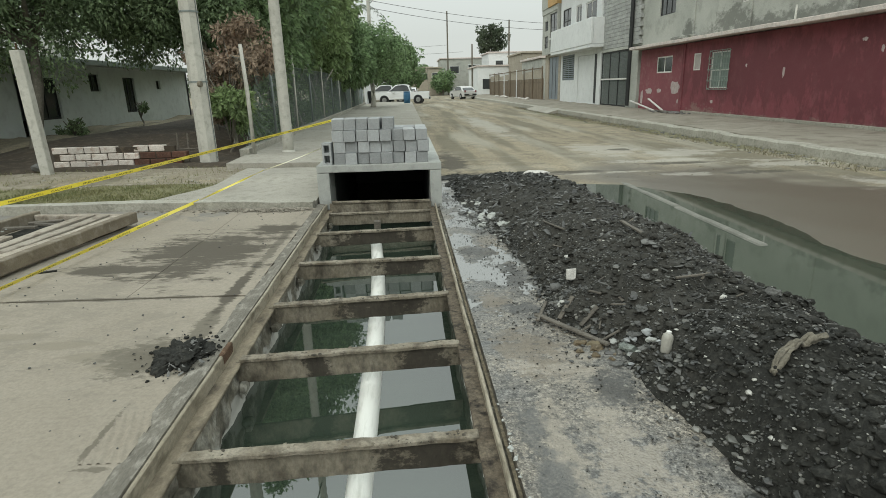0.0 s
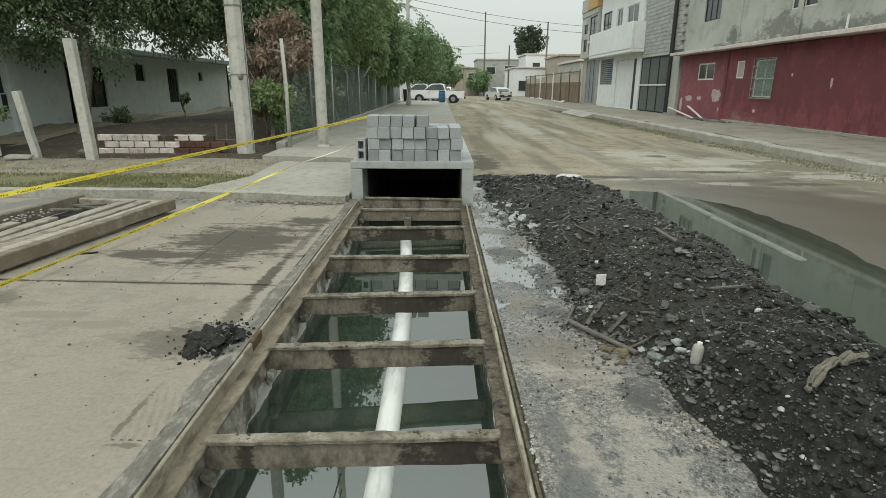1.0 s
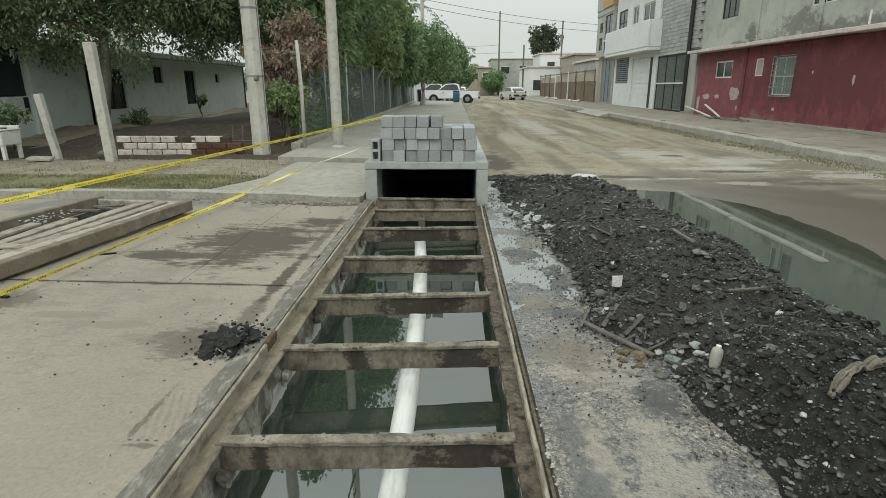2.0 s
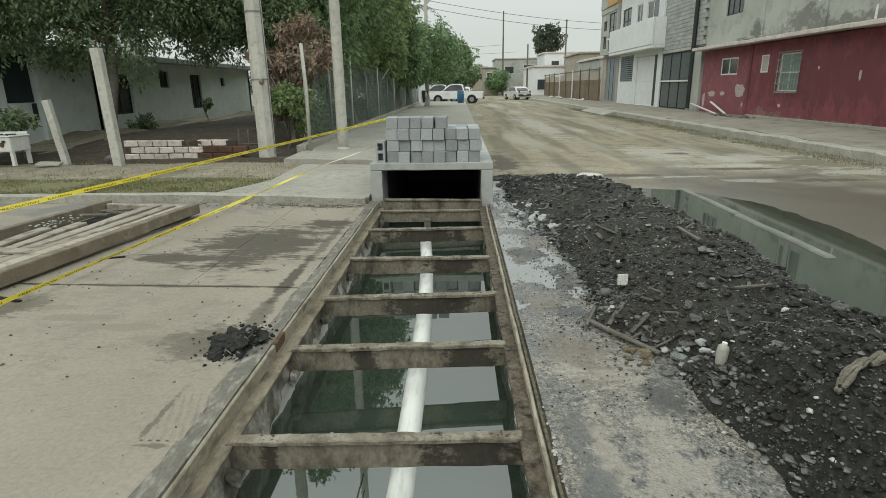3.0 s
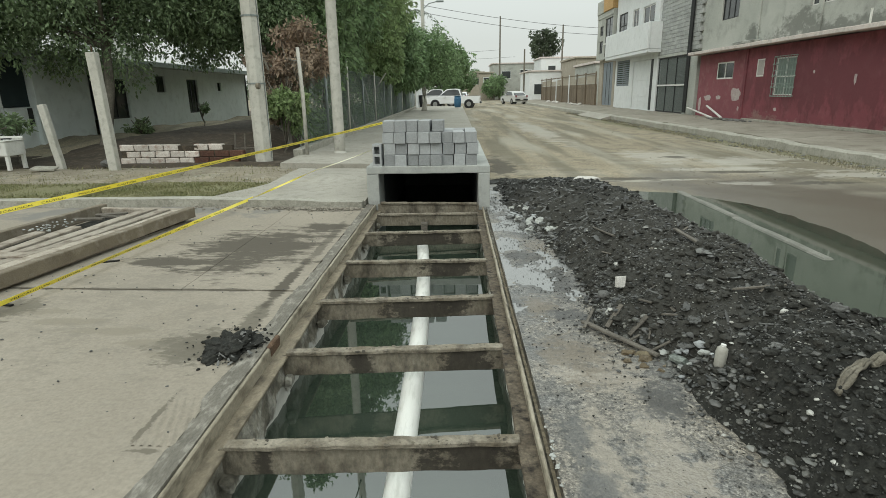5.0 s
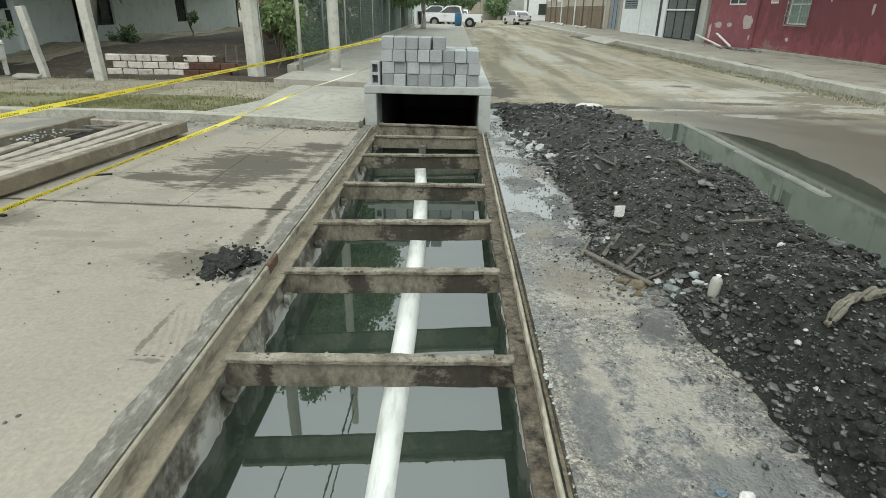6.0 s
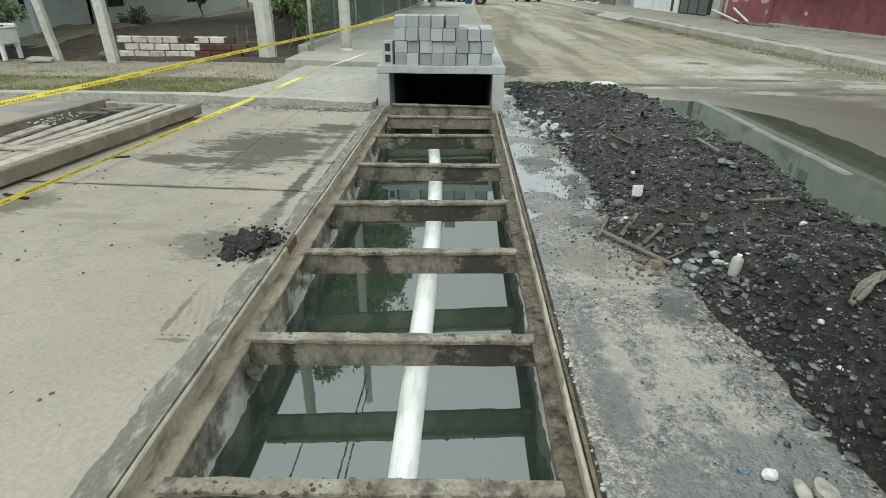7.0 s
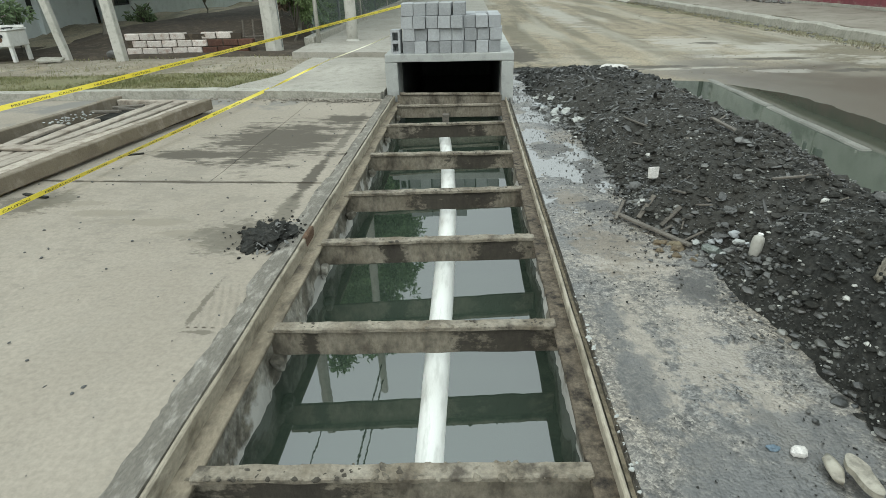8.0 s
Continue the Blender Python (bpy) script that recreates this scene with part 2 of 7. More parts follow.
LEAF_B = mat("dry_brown_leaves", (0.46, 0.36, 0.28), (0.30, 0.24, 0.175), 1.2, rough=0.8, bump=0.0, island=0.5, grain=0.0)
LEAF_F = mat("far_foliage", (0.11, 0.135, 0.085), (0.085, 0.11, 0.07), 0.3, rough=0.8, bump=0.0, island=0.4, grain=0.0)
CAR_W = mat("white_car_paint", (0.76, 0.77, 0.77), (0.70, 0.71, 0.71), 1.0, rough=0.25, bump=0.0, spec=0.6, grain=0.0)
CAR_G = mat("silver_car_paint", (0.60, 0.60, 0.58), (0.53, 0.53, 0.51), 1.0, rough=0.3, bump=0.0, spec=0.6, grain=0.0)
TYRE = plain("tyre_rubber", (0.018, 0.018, 0.018), 0.85)
CHROME = plain("grey_rim_metal", (0.42, 0.42, 0.42), 0.35, 0.8)
BLUE = mat("blue_barrel_plastic", (0.035, 0.125, 0.235), (0.05, 0.155, 0.27), 3.0, rough=0.5, bump=0.05)
PALE = mat("pale_rubble", (0.62, 0.60, 0.56), (0.50, 0.48, 0.44), 14.0, (0.33, 0.31, 0.28), 40.0, 0.5, rough=0.9, bump=0.6)
STONE = mat("grey_stone", (0.15, 0.15, 0.14), (0.10, 0.10, 0.095), 12.0, rough=0.85, bump=0.6, random_tint=0.3)
CLOTH = mat("muddy_cloth", (0.215, 0.195, 0.152), (0.13, 0.118, 0.093), 12.0, (0.10, 0.09, 0.075), 30.0, 0.5, rough=0.95, bump=0.7)
CLEAR = mat("cloudy_plastic", (0.36, 0.335, 0.27), (0.23, 0.21, 0.165), 14.0, (0.11, 0.098, 0.075), 30.0, 0.6, rough=0.35, bump=0.3, grain=0.06)
BRICK = mat("red_brick", (0.115, 0.052, 0.034), (0.075, 0.04, 0.03), 6.0, (0.17, 0.11, 0.08), 25.0, 0.5, rough=0.95, bump=0.6, random_tint=0.2)
WBRICK = mat("whitewashed_block", (0.62, 0.58, 0.53), (0.50, 0.45, 0.40), 7.0, (0.27, 0.15, 0.10), 12.0, 0.6, rough=0.95, bump=0.5, random_tint=0.12)
# near-black colour that stands in for the shade inside the culvert
MOUTH_SHADE = mat("culvert_shade_dark", (0.05, 0.052, 0.05), (0.03, 0.032, 0.03), 2.0, (0.09, 0.09, 0.085), 12.0, 0.4, rough=0.7, bump=0.4)
PALE_BARK = mat("whitewashed_bark", (0.50, 0.48, 0.42), (0.36, 0.34, 0.29), 3.0, (0.2, 0.18, 0.15), 12.0, 0.5, rough=0.95, bump=0.7)


def speck_material():
    """Stones in a bed of mud: mostly dark, some grey, a few pale, stone by stone; the palest also paint in wet glints.
    """
    m = mat("gravel_stones", (0.05, 0.05, 0.047), (0.04, 0.04, 0.038), 8.0, rough=0.3, bump=0.4, spec=0.8)
    nt = m.node_tree
    geo = nt.nodes.new("ShaderNodeNewGeometry")
    cr = nt.nodes.new("ShaderNodeValToRGB")
    cr.color_ramp.interpolation = "CONSTANT"
    e = cr.color_ramp.elements
    e[0].color = (0.024, 0.0243, 0.0208, 1)
    e[1].position, e[1].color = 0.42, (0.050, 0.048, 0.041, 1)
    for p, c in ((0.70, (0.093, 0.0925, 0.08)), (0.88, (0.18, 0.176, 0.153)), (0.965, (0.42, 0.415, 0.375))):
        k = e.new(p)
        k.color = (*c, 1)
    nt.links.new(geo.outputs["Random Per Island"], cr.inputs[0])
    nt.links.new(cr.outputs[0], nt.nodes["Principled BSDF"].inputs["Base Color"])
    return m


GRAVEL = speck_material()
SHARD = mat("wet_dark_shards", (0.030, 0.030, 0.026), (0.055, 0.053, 0.046), 6.0, rough=0.35, bump=0.5, spec=0.7, island=0.6)


def wet_cement():
    """Rough cement with bare aggregate: tan where it has dried, blue-grey and glossy where it is wet, pebble by pebble."""
    m = mat("wet_cement", (0.098, 0.098, 0.092), (0.190, 0.168, 0.133), 2.0, (0.045, 0.044, 0.041), 26.0, 0.9, rough=0.18, rough2=0.62, bump=0.6, bump_scale=30, spec=0.7, gloss_scale=1.8, soft=0.15, grain=0.3, grain_scale=34.0)
    nt = m.node_tree
    b = nt.nodes["Principled BSDF"]
    base = b.inputs["Base Color"].links[0].from_socket
    geo = nt.nodes.new("ShaderNodeNewGeometry")
    h = nt.nodes.new("ShaderNodeHueSaturation")
    fac = None
    for scale, lo, hi in ((88.0, 0.55, 1.6), (190.0, 0.6, 1.45)):
        v = nt.nodes.new("ShaderNodeTexVoronoi")
        v.inputs["Scale"].default_value = scale
        v.inputs["Randomness"].default_value = 1.0
        nt.links.new(geo.outputs["Position"], v.inputs["Vector"])
        sp = nt.nodes.new("ShaderNodeSeparateColor")
        nt.links.new(v.outputs["Color"], sp.inputs[0])
        r = nt.nodes.new("ShaderNodeMapRange")
        r.inputs[3].default_value, r.inputs[4].default_value = lo, hi
        nt.links.new(sp.outputs[0], r.inputs[0])
        if fac is None:
            fac = r.outputs[0]
            cells = v
        else:
            mu = nt.nodes.new("ShaderNodeMath")
            mu.operation = "MULTIPLY"
            nt.links.new(fac, mu.inputs[0])
            nt.links.new(r.outputs[0], mu.inputs[1])
            fac = mu.outputs[0]
    nt.links.new(fac, h.inputs["Value"])
    nt.links.new(base, h.inputs["Color"])
    nt.links.new(h.outputs[0], b.inputs["Base Color"])
    inv = nt.nodes.new("ShaderNodeMath")
    inv.operation = "SUBTRACT"
    inv.inputs[0].default_value = 1.0
    nt.links.new(cells.outputs["Distance"], inv.inputs[1])
    bp = nt.nodes.new("ShaderNodeBump")
    bp.inputs["Strength"].default_value, bp.inputs["Distance"].default_value = 0.4, 0.006
    nt.links.new(inv.outputs[0], bp.inputs["Height"])
    nt.links.new(b.inputs["Normal"].links[0].from_socket, bp.inputs["Normal"])
    nt.links.new(bp.outputs[0], b.inputs["Normal"])
    return m


WET = wet_cement()


def thin_leaf(m, amount):
    """Lets part of the light through the leaf."""
    nt = m.node_tree
    b = nt.nodes["Principled BSDF"]
    tl = nt.nodes.new("ShaderNodeBsdfTranslucent")
    nt.links.new(b.inputs["Base Color"].links[0].from_socket, tl.inputs[0])
    mx = nt.nodes.new("ShaderNodeMixShader")
    mx.inputs[0].default_value = amount
    nt.links.new(b.outputs[0], mx.inputs[1])
    nt.links.new(tl.outputs[0], mx.inputs[2])
    nt.links.new(mx.outputs[0], nt.nodes["Material Output"].inputs["Surface"])


for leaf_mat in (LEAF, LEAF_L, LEAF_D, LEAF_B, LEAF_F):
    thin_leaf(leaf_mat, 0.5)


def water_material(name, c1, c2, ior, rough):
    m = mat(name, c1, c2, 1.2, rough=rough, bump=0.02, bump_scale=3.0, spec=0.5, grain=0.0)
    m.node_tree.nodes["Principled BSDF"].inputs["IOR"].default_value = ior
    return m


WATER = water_material("murky_green_water", (0.028, 0.040, 0.029), (0.035, 0.048, 0.035), 2.2, 0.015)
FILM = water_material("thin_water_film", (0.115, 0.118, 0.11), (0.15, 0.15, 0.14), 3.0, 0.18)
PUDDLE = water_material("grey_green_puddle", (0.042, 0.055, 0.040), (0.056, 0.069, 0.051), 1.42, 0.03)


def road_material():
    """Earth road: tan dust, pale slurry streaks along the street, dark wet mud round the puddle."""
    m = mat("earth_road", (0.318, 0.273, 0.192), (0.215, 0.184, 0.128), 0.45, (0.13, 0.117, 0.085), 2.6, 0.8, rough=0.95, bump=1.0, bump_scale=12, grain=0.35, grain_scale=28.0)
    nt = m.node_tree
    b = nt.nodes["Principled BSDF"]
    base = b.inputs["Base Color"].links[0].from_socket
    geo = nt.nodes.new("ShaderNodeNewGeometry")
    sep = nt.nodes.new("ShaderNodeSeparateXYZ")
    nt.links.new(geo.outputs["Position"], sep.inputs[0])

    def math_node(op, a, bb, clamp=False):
        n = nt.nodes.new("ShaderNodeMath")
        n.operation, n.use_clamp = op, clamp
        for s, v in zip(n.inputs, (a, bb)):
            if isinstance(v, float):
                s.default_value = v
            else:
                nt.links.new(v, s)
        return n.outputs[0]

    def streaks(sx, sy, rot, scale, lo, hi):
        mp = nt.nodes.new("ShaderNodeMapping")
        mp.inputs["Rotation"].default_value = (0, 0, rot)
        mp.inputs["Scale"].default_value = (sx, sy, 1)
        nt.links.new(geo.outputs["Position"], mp.inputs[0])
        n = nt.nodes.new("ShaderNodeTexNoise")
        n.inputs["Scale"].default_value, n.inputs["Detail"].default_value = scale, 8.0
        nt.links.new(mp.outputs[0], n.inputs["Vector"])
        r = nt.nodes.new("ShaderNodeMapRange")
        r.inputs[1].default_value, r.inputs[2].default_value = lo, hi
        nt.links.new(n.outputs[0], r.inputs[0])
        return r.outputs[0]

    def mix(f, a, c):
        x = nt.nodes.new("ShaderNodeMixRGB")
        nt.links.new(f, x.inputs[0])
        nt.links.new(a, x.inputs[1])
        x.inputs[2].default_value = (*c, 1)
        return x.outputs[0]

    ruts = streaks(1.5, 0.10, 0.05, 0.9, 0.48, 0.60)
    col = mix(math_node("MULTIPLY", ruts, 0.75), base, (0.14, 0.127, 0.09))
    pale = streaks(1.2, 0.14, -0.10, 0.7, 0.52, 0.64)
    col = mix(math_node("MULTIPLY", pale, 0.6), col, (0.37, 0.35, 0.285))
    # spilt slurry: a broad pale fan past the puddle
    d1 = math_node("ABSOLUTE", math_node("SUBTRACT", sep.outputs[1], 11.6), 0.0)
    fan = math_node("MULTIPLY", math_node("SUBTRACT", 1.0, math_node("DIVIDE", d1, 3.6), True), streaks(0.55, 0.9, 0.5, 0.8, 0.50, 0.57))
    col = mix(math_node("MULTIPLY", fan, 0.2), col, (0.45, 0.43, 0.37))
    # wet mud round the puddle, with a ragged edge
    ex = math_node("DIVIDE", math_node("SUBTRACT", sep.outputs[0], 5.0), 2.9)
    ey = math_node("DIVIDE", math_node("SUBTRACT", sep.outputs[1], 4.9), 6.0)
    rr = math_node("ADD", math_node("MULTIPLY", ex, ex), math_node("MULTIPLY", ey, ey))
    edge = math_node("ADD", rr, math_node("MULTIPLY", streaks(0.5, 1.0, 0.1, 1.3, 0.3, 0.7), 0.7))
    wet_r = nt.nodes.new("ShaderNodeMapRange")
    wet_r.inputs[1].default_value, wet_r.inputs[2].default_value = 1.55, 0.85
    nt.links.new(edge, wet_r.inputs[0])
    wet = wet_r.outputs[0]
    col = mix(wet, col, (0.102, 0.087, 0.064))
    nt.links.new(col, b.inputs["Base Color"])
    ro = nt.nodes.new("ShaderNodeMapRange")
    ro.inputs[3].default_value, ro.inputs[4].default_value = 0.95, 0.38
    nt.links.new(wet, ro.inputs[0])
    nt.links.new(ro.outputs[0], b.inputs["Roughness"])
    for n in nt.nodes:
        if n.type == "BUMP":
            s = nt.nodes.new("ShaderNodeMapRange")
            s.inputs[3].default_value, s.inputs[4].default_value = 0.7, 0.06
            nt.links.new(wet, s.inputs[0])
            nt.links.new(s.outputs[0], n.inputs["Strength"])
    return m


ROAD = road_material()


def stain_layer(m, spots, colour, scale, stretch, strength, bias=0.0, upright=False):
    """Dried mud smeared over a slab: ragged shapes of its own round the given places (x, y, rx, ry), or (y, z, ry, rz) on an upright wall."""
    nt = m.node_tree
    b = nt.nodes["Principled BSDF"]
    base = b.inputs["Base Color"].links[0].from_socket
    geo = nt.nodes.new("ShaderNodeNewGeometry")
    best = None
    for x, y, rx, ry in spots:
        mp = nt.nodes.new("ShaderNodeMapping")
        mp.inputs["Location"].default_value = (0, -x / rx, -y / ry) if upright else (-x / rx, -y / ry, 0)
        mp.inputs["Scale"].default_value = (0, 1 / rx, 1 / ry) if upright else (1 / rx, 1 / ry, 0)
        ln = nt.nodes.new("ShaderNodeVectorMath")
        ln.operation = "LENGTH"
        nt.links.new(geo.outputs["Position"], mp.inputs[0])
        nt.links.new(mp.outputs[0], ln.inputs[0])
        if best is None:
            best = ln.outputs["Value"]
        else:
            mn = nt.nodes.new("ShaderNodeMath")
            mn.operation = "MINIMUM"
            nt.links.new(best, mn.inputs[0])
            nt.links.new(ln.outputs["Value"], mn.inputs[1])
            best = mn.outputs[0]
    total = best
    for sc, amt in ((scale, 3.0), (scale * 4.5, 1.6)):
        mp = nt.nodes.new("ShaderNodeMapping")
        mp.inputs["Rotation"].default_value = (0, 0, -0.22)
        mp.inputs["Scale"].default_value = stretch
        n = nt.nodes.new("ShaderNodeTexNoise")
        n.inputs["Scale"].default_value, n.inputs["Detail"].default_value = sc, 9.0
        n.inputs["Roughness"].default_value = 0.66
        nt.links.new(geo.outputs["Position"], mp.inputs[0])
        nt.links.new(mp.outputs[0], n.inputs["Vector"])
        mm = nt.nodes.new("ShaderNodeMath")
        mm.operation = "MULTIPLY_ADD"
        mm.inputs[1].default_value = amt
        nt.links.new(n.outputs[0], mm.inputs[0])
        nt.links.new(total, mm.inputs[2])
        total = mm.outputs[0]
    r = nt.nodes.new("ShaderNodeMapRange")
    r.inputs[1].default_value, r.inputs[2].default_value = 3.22 - bias, 2.84 - bias
    r.inputs[3].default_value, r.inputs[4].default_value = 0.0, strength
    nt.links.new(total, r.inputs[0])
    x = nt.nodes.new("ShaderNodeMixRGB")
    nt.links.new(r.outputs[0], x.inputs[0])
    nt.links.new(base, x.inputs[1])
    x.inputs[2].default_value = (*colour, 1)
    nt.links.new(x.outputs[0], b.inputs["Base Color"])


stain_layer(SLAB, ((-2.5, 3.43, 0.3, 0.06), (-2.1, 3.27, 0.3, 0.06), (-1.75, 3.13, 0.28, 0.06), (-1.4, 2.97, 0.26, 0.06), (-1.15, 2.84, 0.16, 0.06)), (0.215, 0.19, 0.145), 3.5, (1.0, 1.4, 1.0), 0.75, -0.15)
stain_layer(SLAB, ((-1.9, 3.885, 1.3, 0.035), (-0.9, 5.4, 0.05, 1.2)), (0.09, 0.08, 0.062), 5.0, (1.0, 1.0, 1.0), 0.7, -0.1)
stain_layer(SLAB, ((-1.06, 2.93, 0.30, 0.22), (-0.93, 3.3, 0.06, 0.4), (-2.66, 3.5, 0.2, 0.16)), (0.12, 0.108, 0.083), 6.0, (0.8, 1.4, 1.0), 0.8, -0.25)
# the last two spots darken the left and near edges of the cement smear
stain_layer(SLAB, ((-1.04, 2.98, 0.22, 0.22), (-2.75, 3.35, 0.3, 0.2), (-0.97, 2.18, 0.02, 0.24), (-0.9, 1.97, 0.1, 0.02)), (0.13, 0.115, 0.088), 8.0, (0.8, 1.5, 1.0), 0.85, 0.02)
stain_layer(SLAB, ((-1.9, 3.0, 2.4, 3.6),), (0.20, 0.18, 0.145), 9.0, (0.7, 1.4, 1.0), 0.6, 0.95)
stain_layer(SLAB, ((-1.9, 4.0, 2.2, 3.6), (-1.6, 0.8, 1.2, 1.2)), (0.20, 0.18, 0.145), 3.6, (1.0, 1.5, 1.0), 0.5, 0.62)
stain_layer(SLAB, ((-3.6, 6.65, 1.6, 0.5), (-6.5, 6.3, 2.5, 1.0)), (0.17, 0.165, 0.15), 1.2, (1, 1, 1), 0.85)
stain_layer(SLAB, ((-1.5, 5.1, 0.62, 0.75), (-2.1, 4.6, 0.42, 0.16), (-1.05, 5.9, 0.3, 0.25), (-1.35, 6.9, 0.6, 0.1), (-0.93, 4.1, 0.05, 0.8)), (0.076, 0.066, 0.05), 2.8, (0.7, 2.0, 1.0), 0.93, -0.15)
stain_layer(ROAD, ((5.2, 13.6, 1.1, 1.6), (5.6, 11.2, 1.5, 0.35), (8.0, 10.3, 1.6, 0.7), (7.6, 6.5, 0.6, 2.2), (3.6, 24, 0.7, 8), (6.6, 12.4, 1.2, 0.8), (5.3, 9.4, 0.5, 0.25)), (0.40, 0.38, 0.33), 1.6, (0.8, 1.5, 1), 0.65, 0.03)
stain_layer(ROAD, ((3.2, 9.85, 0.7, 0.14), (4.4, 9.9, 0.6, 0.12)), (0.34, 0.32, 0.265), 3.0, (1, 1.3, 1), 0.8, -0.1)
stain_layer(ROAD, ((8.4, 18, 0.5, 9), (7.9, 28, 0.5, 9)), (0.16, 0.155, 0.085), 1.6, (1, 0.7, 1), 0.8)
stain_layer(ROAD, ((1.9, 9.9, 1.1, 0.5), (3.6, 10.1, 1.3, 0.22), (5.7, 10.75, 0.9, 0.2), (5.5, 13.3, 0.45, 0.3), (1.3, 12.0, 0.35, 2.2), (6.4, 9.4, 0.8, 0.2)), (0.07, 0.062, 0.048), 1.4, (1, 1.3, 1), 0.85)
stain_layer(WET, ((1.24, 1.95, 0.20, 0.55), (1.34, 1.6, 0.16, 0.25), (0.98, 2.75, 0.16, 0.16), (1.2, 2.75, 0.25, 0.3), (1.0, 2.0, 0.1, 0.5)), (0.30, 0.265, 0.212), 9.0, (1, 1, 1), 0.7, 0.10)


def lime_line(m, z, height, colour):
    """A ragged pale lime deposit on a wall just above the waterline z."""
    nt = m.node_tree
    b = nt.nodes["Principled BSDF"]
    base = b.inputs["Base Color"].links[0].from_socket
    geo = nt.nodes.new("ShaderNodeNewGeometry")
    sep = nt.nodes.new("ShaderNodeSeparateXYZ")
    nt.links.new(geo.outputs["Position"], sep.inputs[0])
    n = nt.nodes.new("ShaderNodeTexNoise")
    n.inputs["Scale"].default_value, n.inputs["Detail"].default_value = 5.0, 8.0
    nt.links.new(geo.outputs["Position"], n.inputs["Vector"])
    up = nt.nodes.new("ShaderNodeMapRange")
    up.inputs[1].default_value, up.inputs[2].default_value = z, z + height
    up.inputs[3].default_value, up.inputs[4].default_value = 0.62, 0.30
    nt.links.new(sep.outputs[2], up.inputs[0])
    d = nt.nodes.new("ShaderNodeMath")
    d.operation = "SUBTRACT"
    nt.links.new(up.outputs[0], d.inputs[0])
    nt.links.new(n.outputs[0], d.inputs[1])
    r = nt.nodes.new("ShaderNodeMapRange")
    r.inputs[1].default_value, r.inputs[2].default_value = 0.0, 0.06
    r.inputs[4].default_value = 0.8
    nt.links.new(d.outputs[0], r.inputs[0])
    x = nt.nodes.new("ShaderNodeMixRGB")
    nt.links.new(r.outputs[0], x.inputs[0])
    nt.links.new(base, x.inputs[1])
    x.inputs[2].default_value = (*colour, 1)
    nt.links.new(x.outputs[0], b.inputs["Base Color"])


# black mud splashed on the beam faces
stain_layer(STEEL, ((0.42, 2.15, 0.24, 0.2), (-0.46, 2.1, 0.05, 0.2), (0.46, 3.05, 0.16, 0.2), (-0.2, 3.0, 0.08, 0.2), (0.2, 3.9, 0.4, 0.2), (-0.3, 1.27, 0.3, 0.2), (0.3, 4.85, 0.3, 0.2), (0.0, 6.0, 0.5, 0.3)), (0.028, 0.024, 0.018), 7.0, (1, 1, 1.6), 0.85, -0.05)
# damp rising from the eave on the upper wall, grime along the foot of the painted wall
stain_layer(GREY_W, ((19.5, 3.1, 6.5, 0.55), (24.0, 3.3, 0.8, 0.5), (21.0, 3.4, 1.8, 0.7), (14.0, 3.2, 3.0, 0.6)), (0.10, 0.105, 0.09), 1.1, (1, 0.8, 1.3), 0.65, 0.10, True)
stain_layer(RED, ((16.0, 0.15, 14.0, 0.22), (22.0, 0.2, 2.0, 0.5)), (0.27, 0.19, 0.165), 2.5, (1, 0.8, 1.6), 0.6, 0.2, True)
stain_layer(RED, ((18.0, 1.6, 12.0, 1.6),), (0.105, 0.032, 0.038), 1.6, (1, 1.0, 0.5), 0.6, 0.1, True)
# drier grey crust on the upper spoil; brown smears of mud on the strip
stain_layer(MUD, ((2.0, 4.6, 0.9, 2.2), (1.6, 3.0, 0.5, 0.6), (1.4, 6.5, 0.6, 1.5)), (0.062, 0.059, 0.05), 9.0, (1, 1, 1), 0.5, -0.05)
stain_layer(WET, ((1.05, 2.95, 0.25, 0.35), (0.95, 3.7, 0.15, 0.25), (1.15, 5.3, 0.2, 0.5)), (0.15, 0.122, 0.085), 7.0, (1, 1.4, 1), 0.75, 0.05)
stain_layer(WET, ((1.2, 3.2, 0.7, 3.0),), (0.05, 0.049, 0.044), 12.0, (0.8, 1.4, 1), 0.7, 0.85)
stain_layer(WET, ((1.2, 4.3, 0.14, 0.5), (1.0, 5.0, 0.22, 0.2), (1.1, 5.8, 0.14, 0.35), (0.95, 6.5, 0.12, 0.3), (1.15, 3.55, 0.2, 0.14), (1.38, 2.45, 0.14, 0.2)), (0.035, 0.034, 0.03), 9.0, (1, 1.3, 1), 0.85, 0.0)
lime_line(TRENCH, -0.285, 0.17, (0.50, 0.49, 0.45))
stain_layer(WET, ((1.15, 6.6, 0.3, 1.4), (1.1, 1.1, 0.4, 0.4), (1.35, 1.4, 0.3, 0.25), (0.9, 1.8, 0.1, 0.5), (1.0, 4.3, 0.2, 0.5)), (0.086, 0.087, 0.083), 3.2, (1, 1, 1), 0.75, -0.08)


# ---- building helpers ----
def clamp(v, lo, hi):
    return max(lo, min(hi, v))


def lie(x, y):
    """The slight fall of the works: down the street and towards the road."""
    return -0.006 * (clamp(y, -3, 8) - 2.2) - 0.019 * clamp(x, -3, 3)


def thing(name, x, y, z, label, category, group="", kind=""):
    ob = new(name)
    ob.empty_display_size = 0.2
    ob.matrix_basis = pose(x, y, z)
    return tagged(ob, label, category, group, kind)


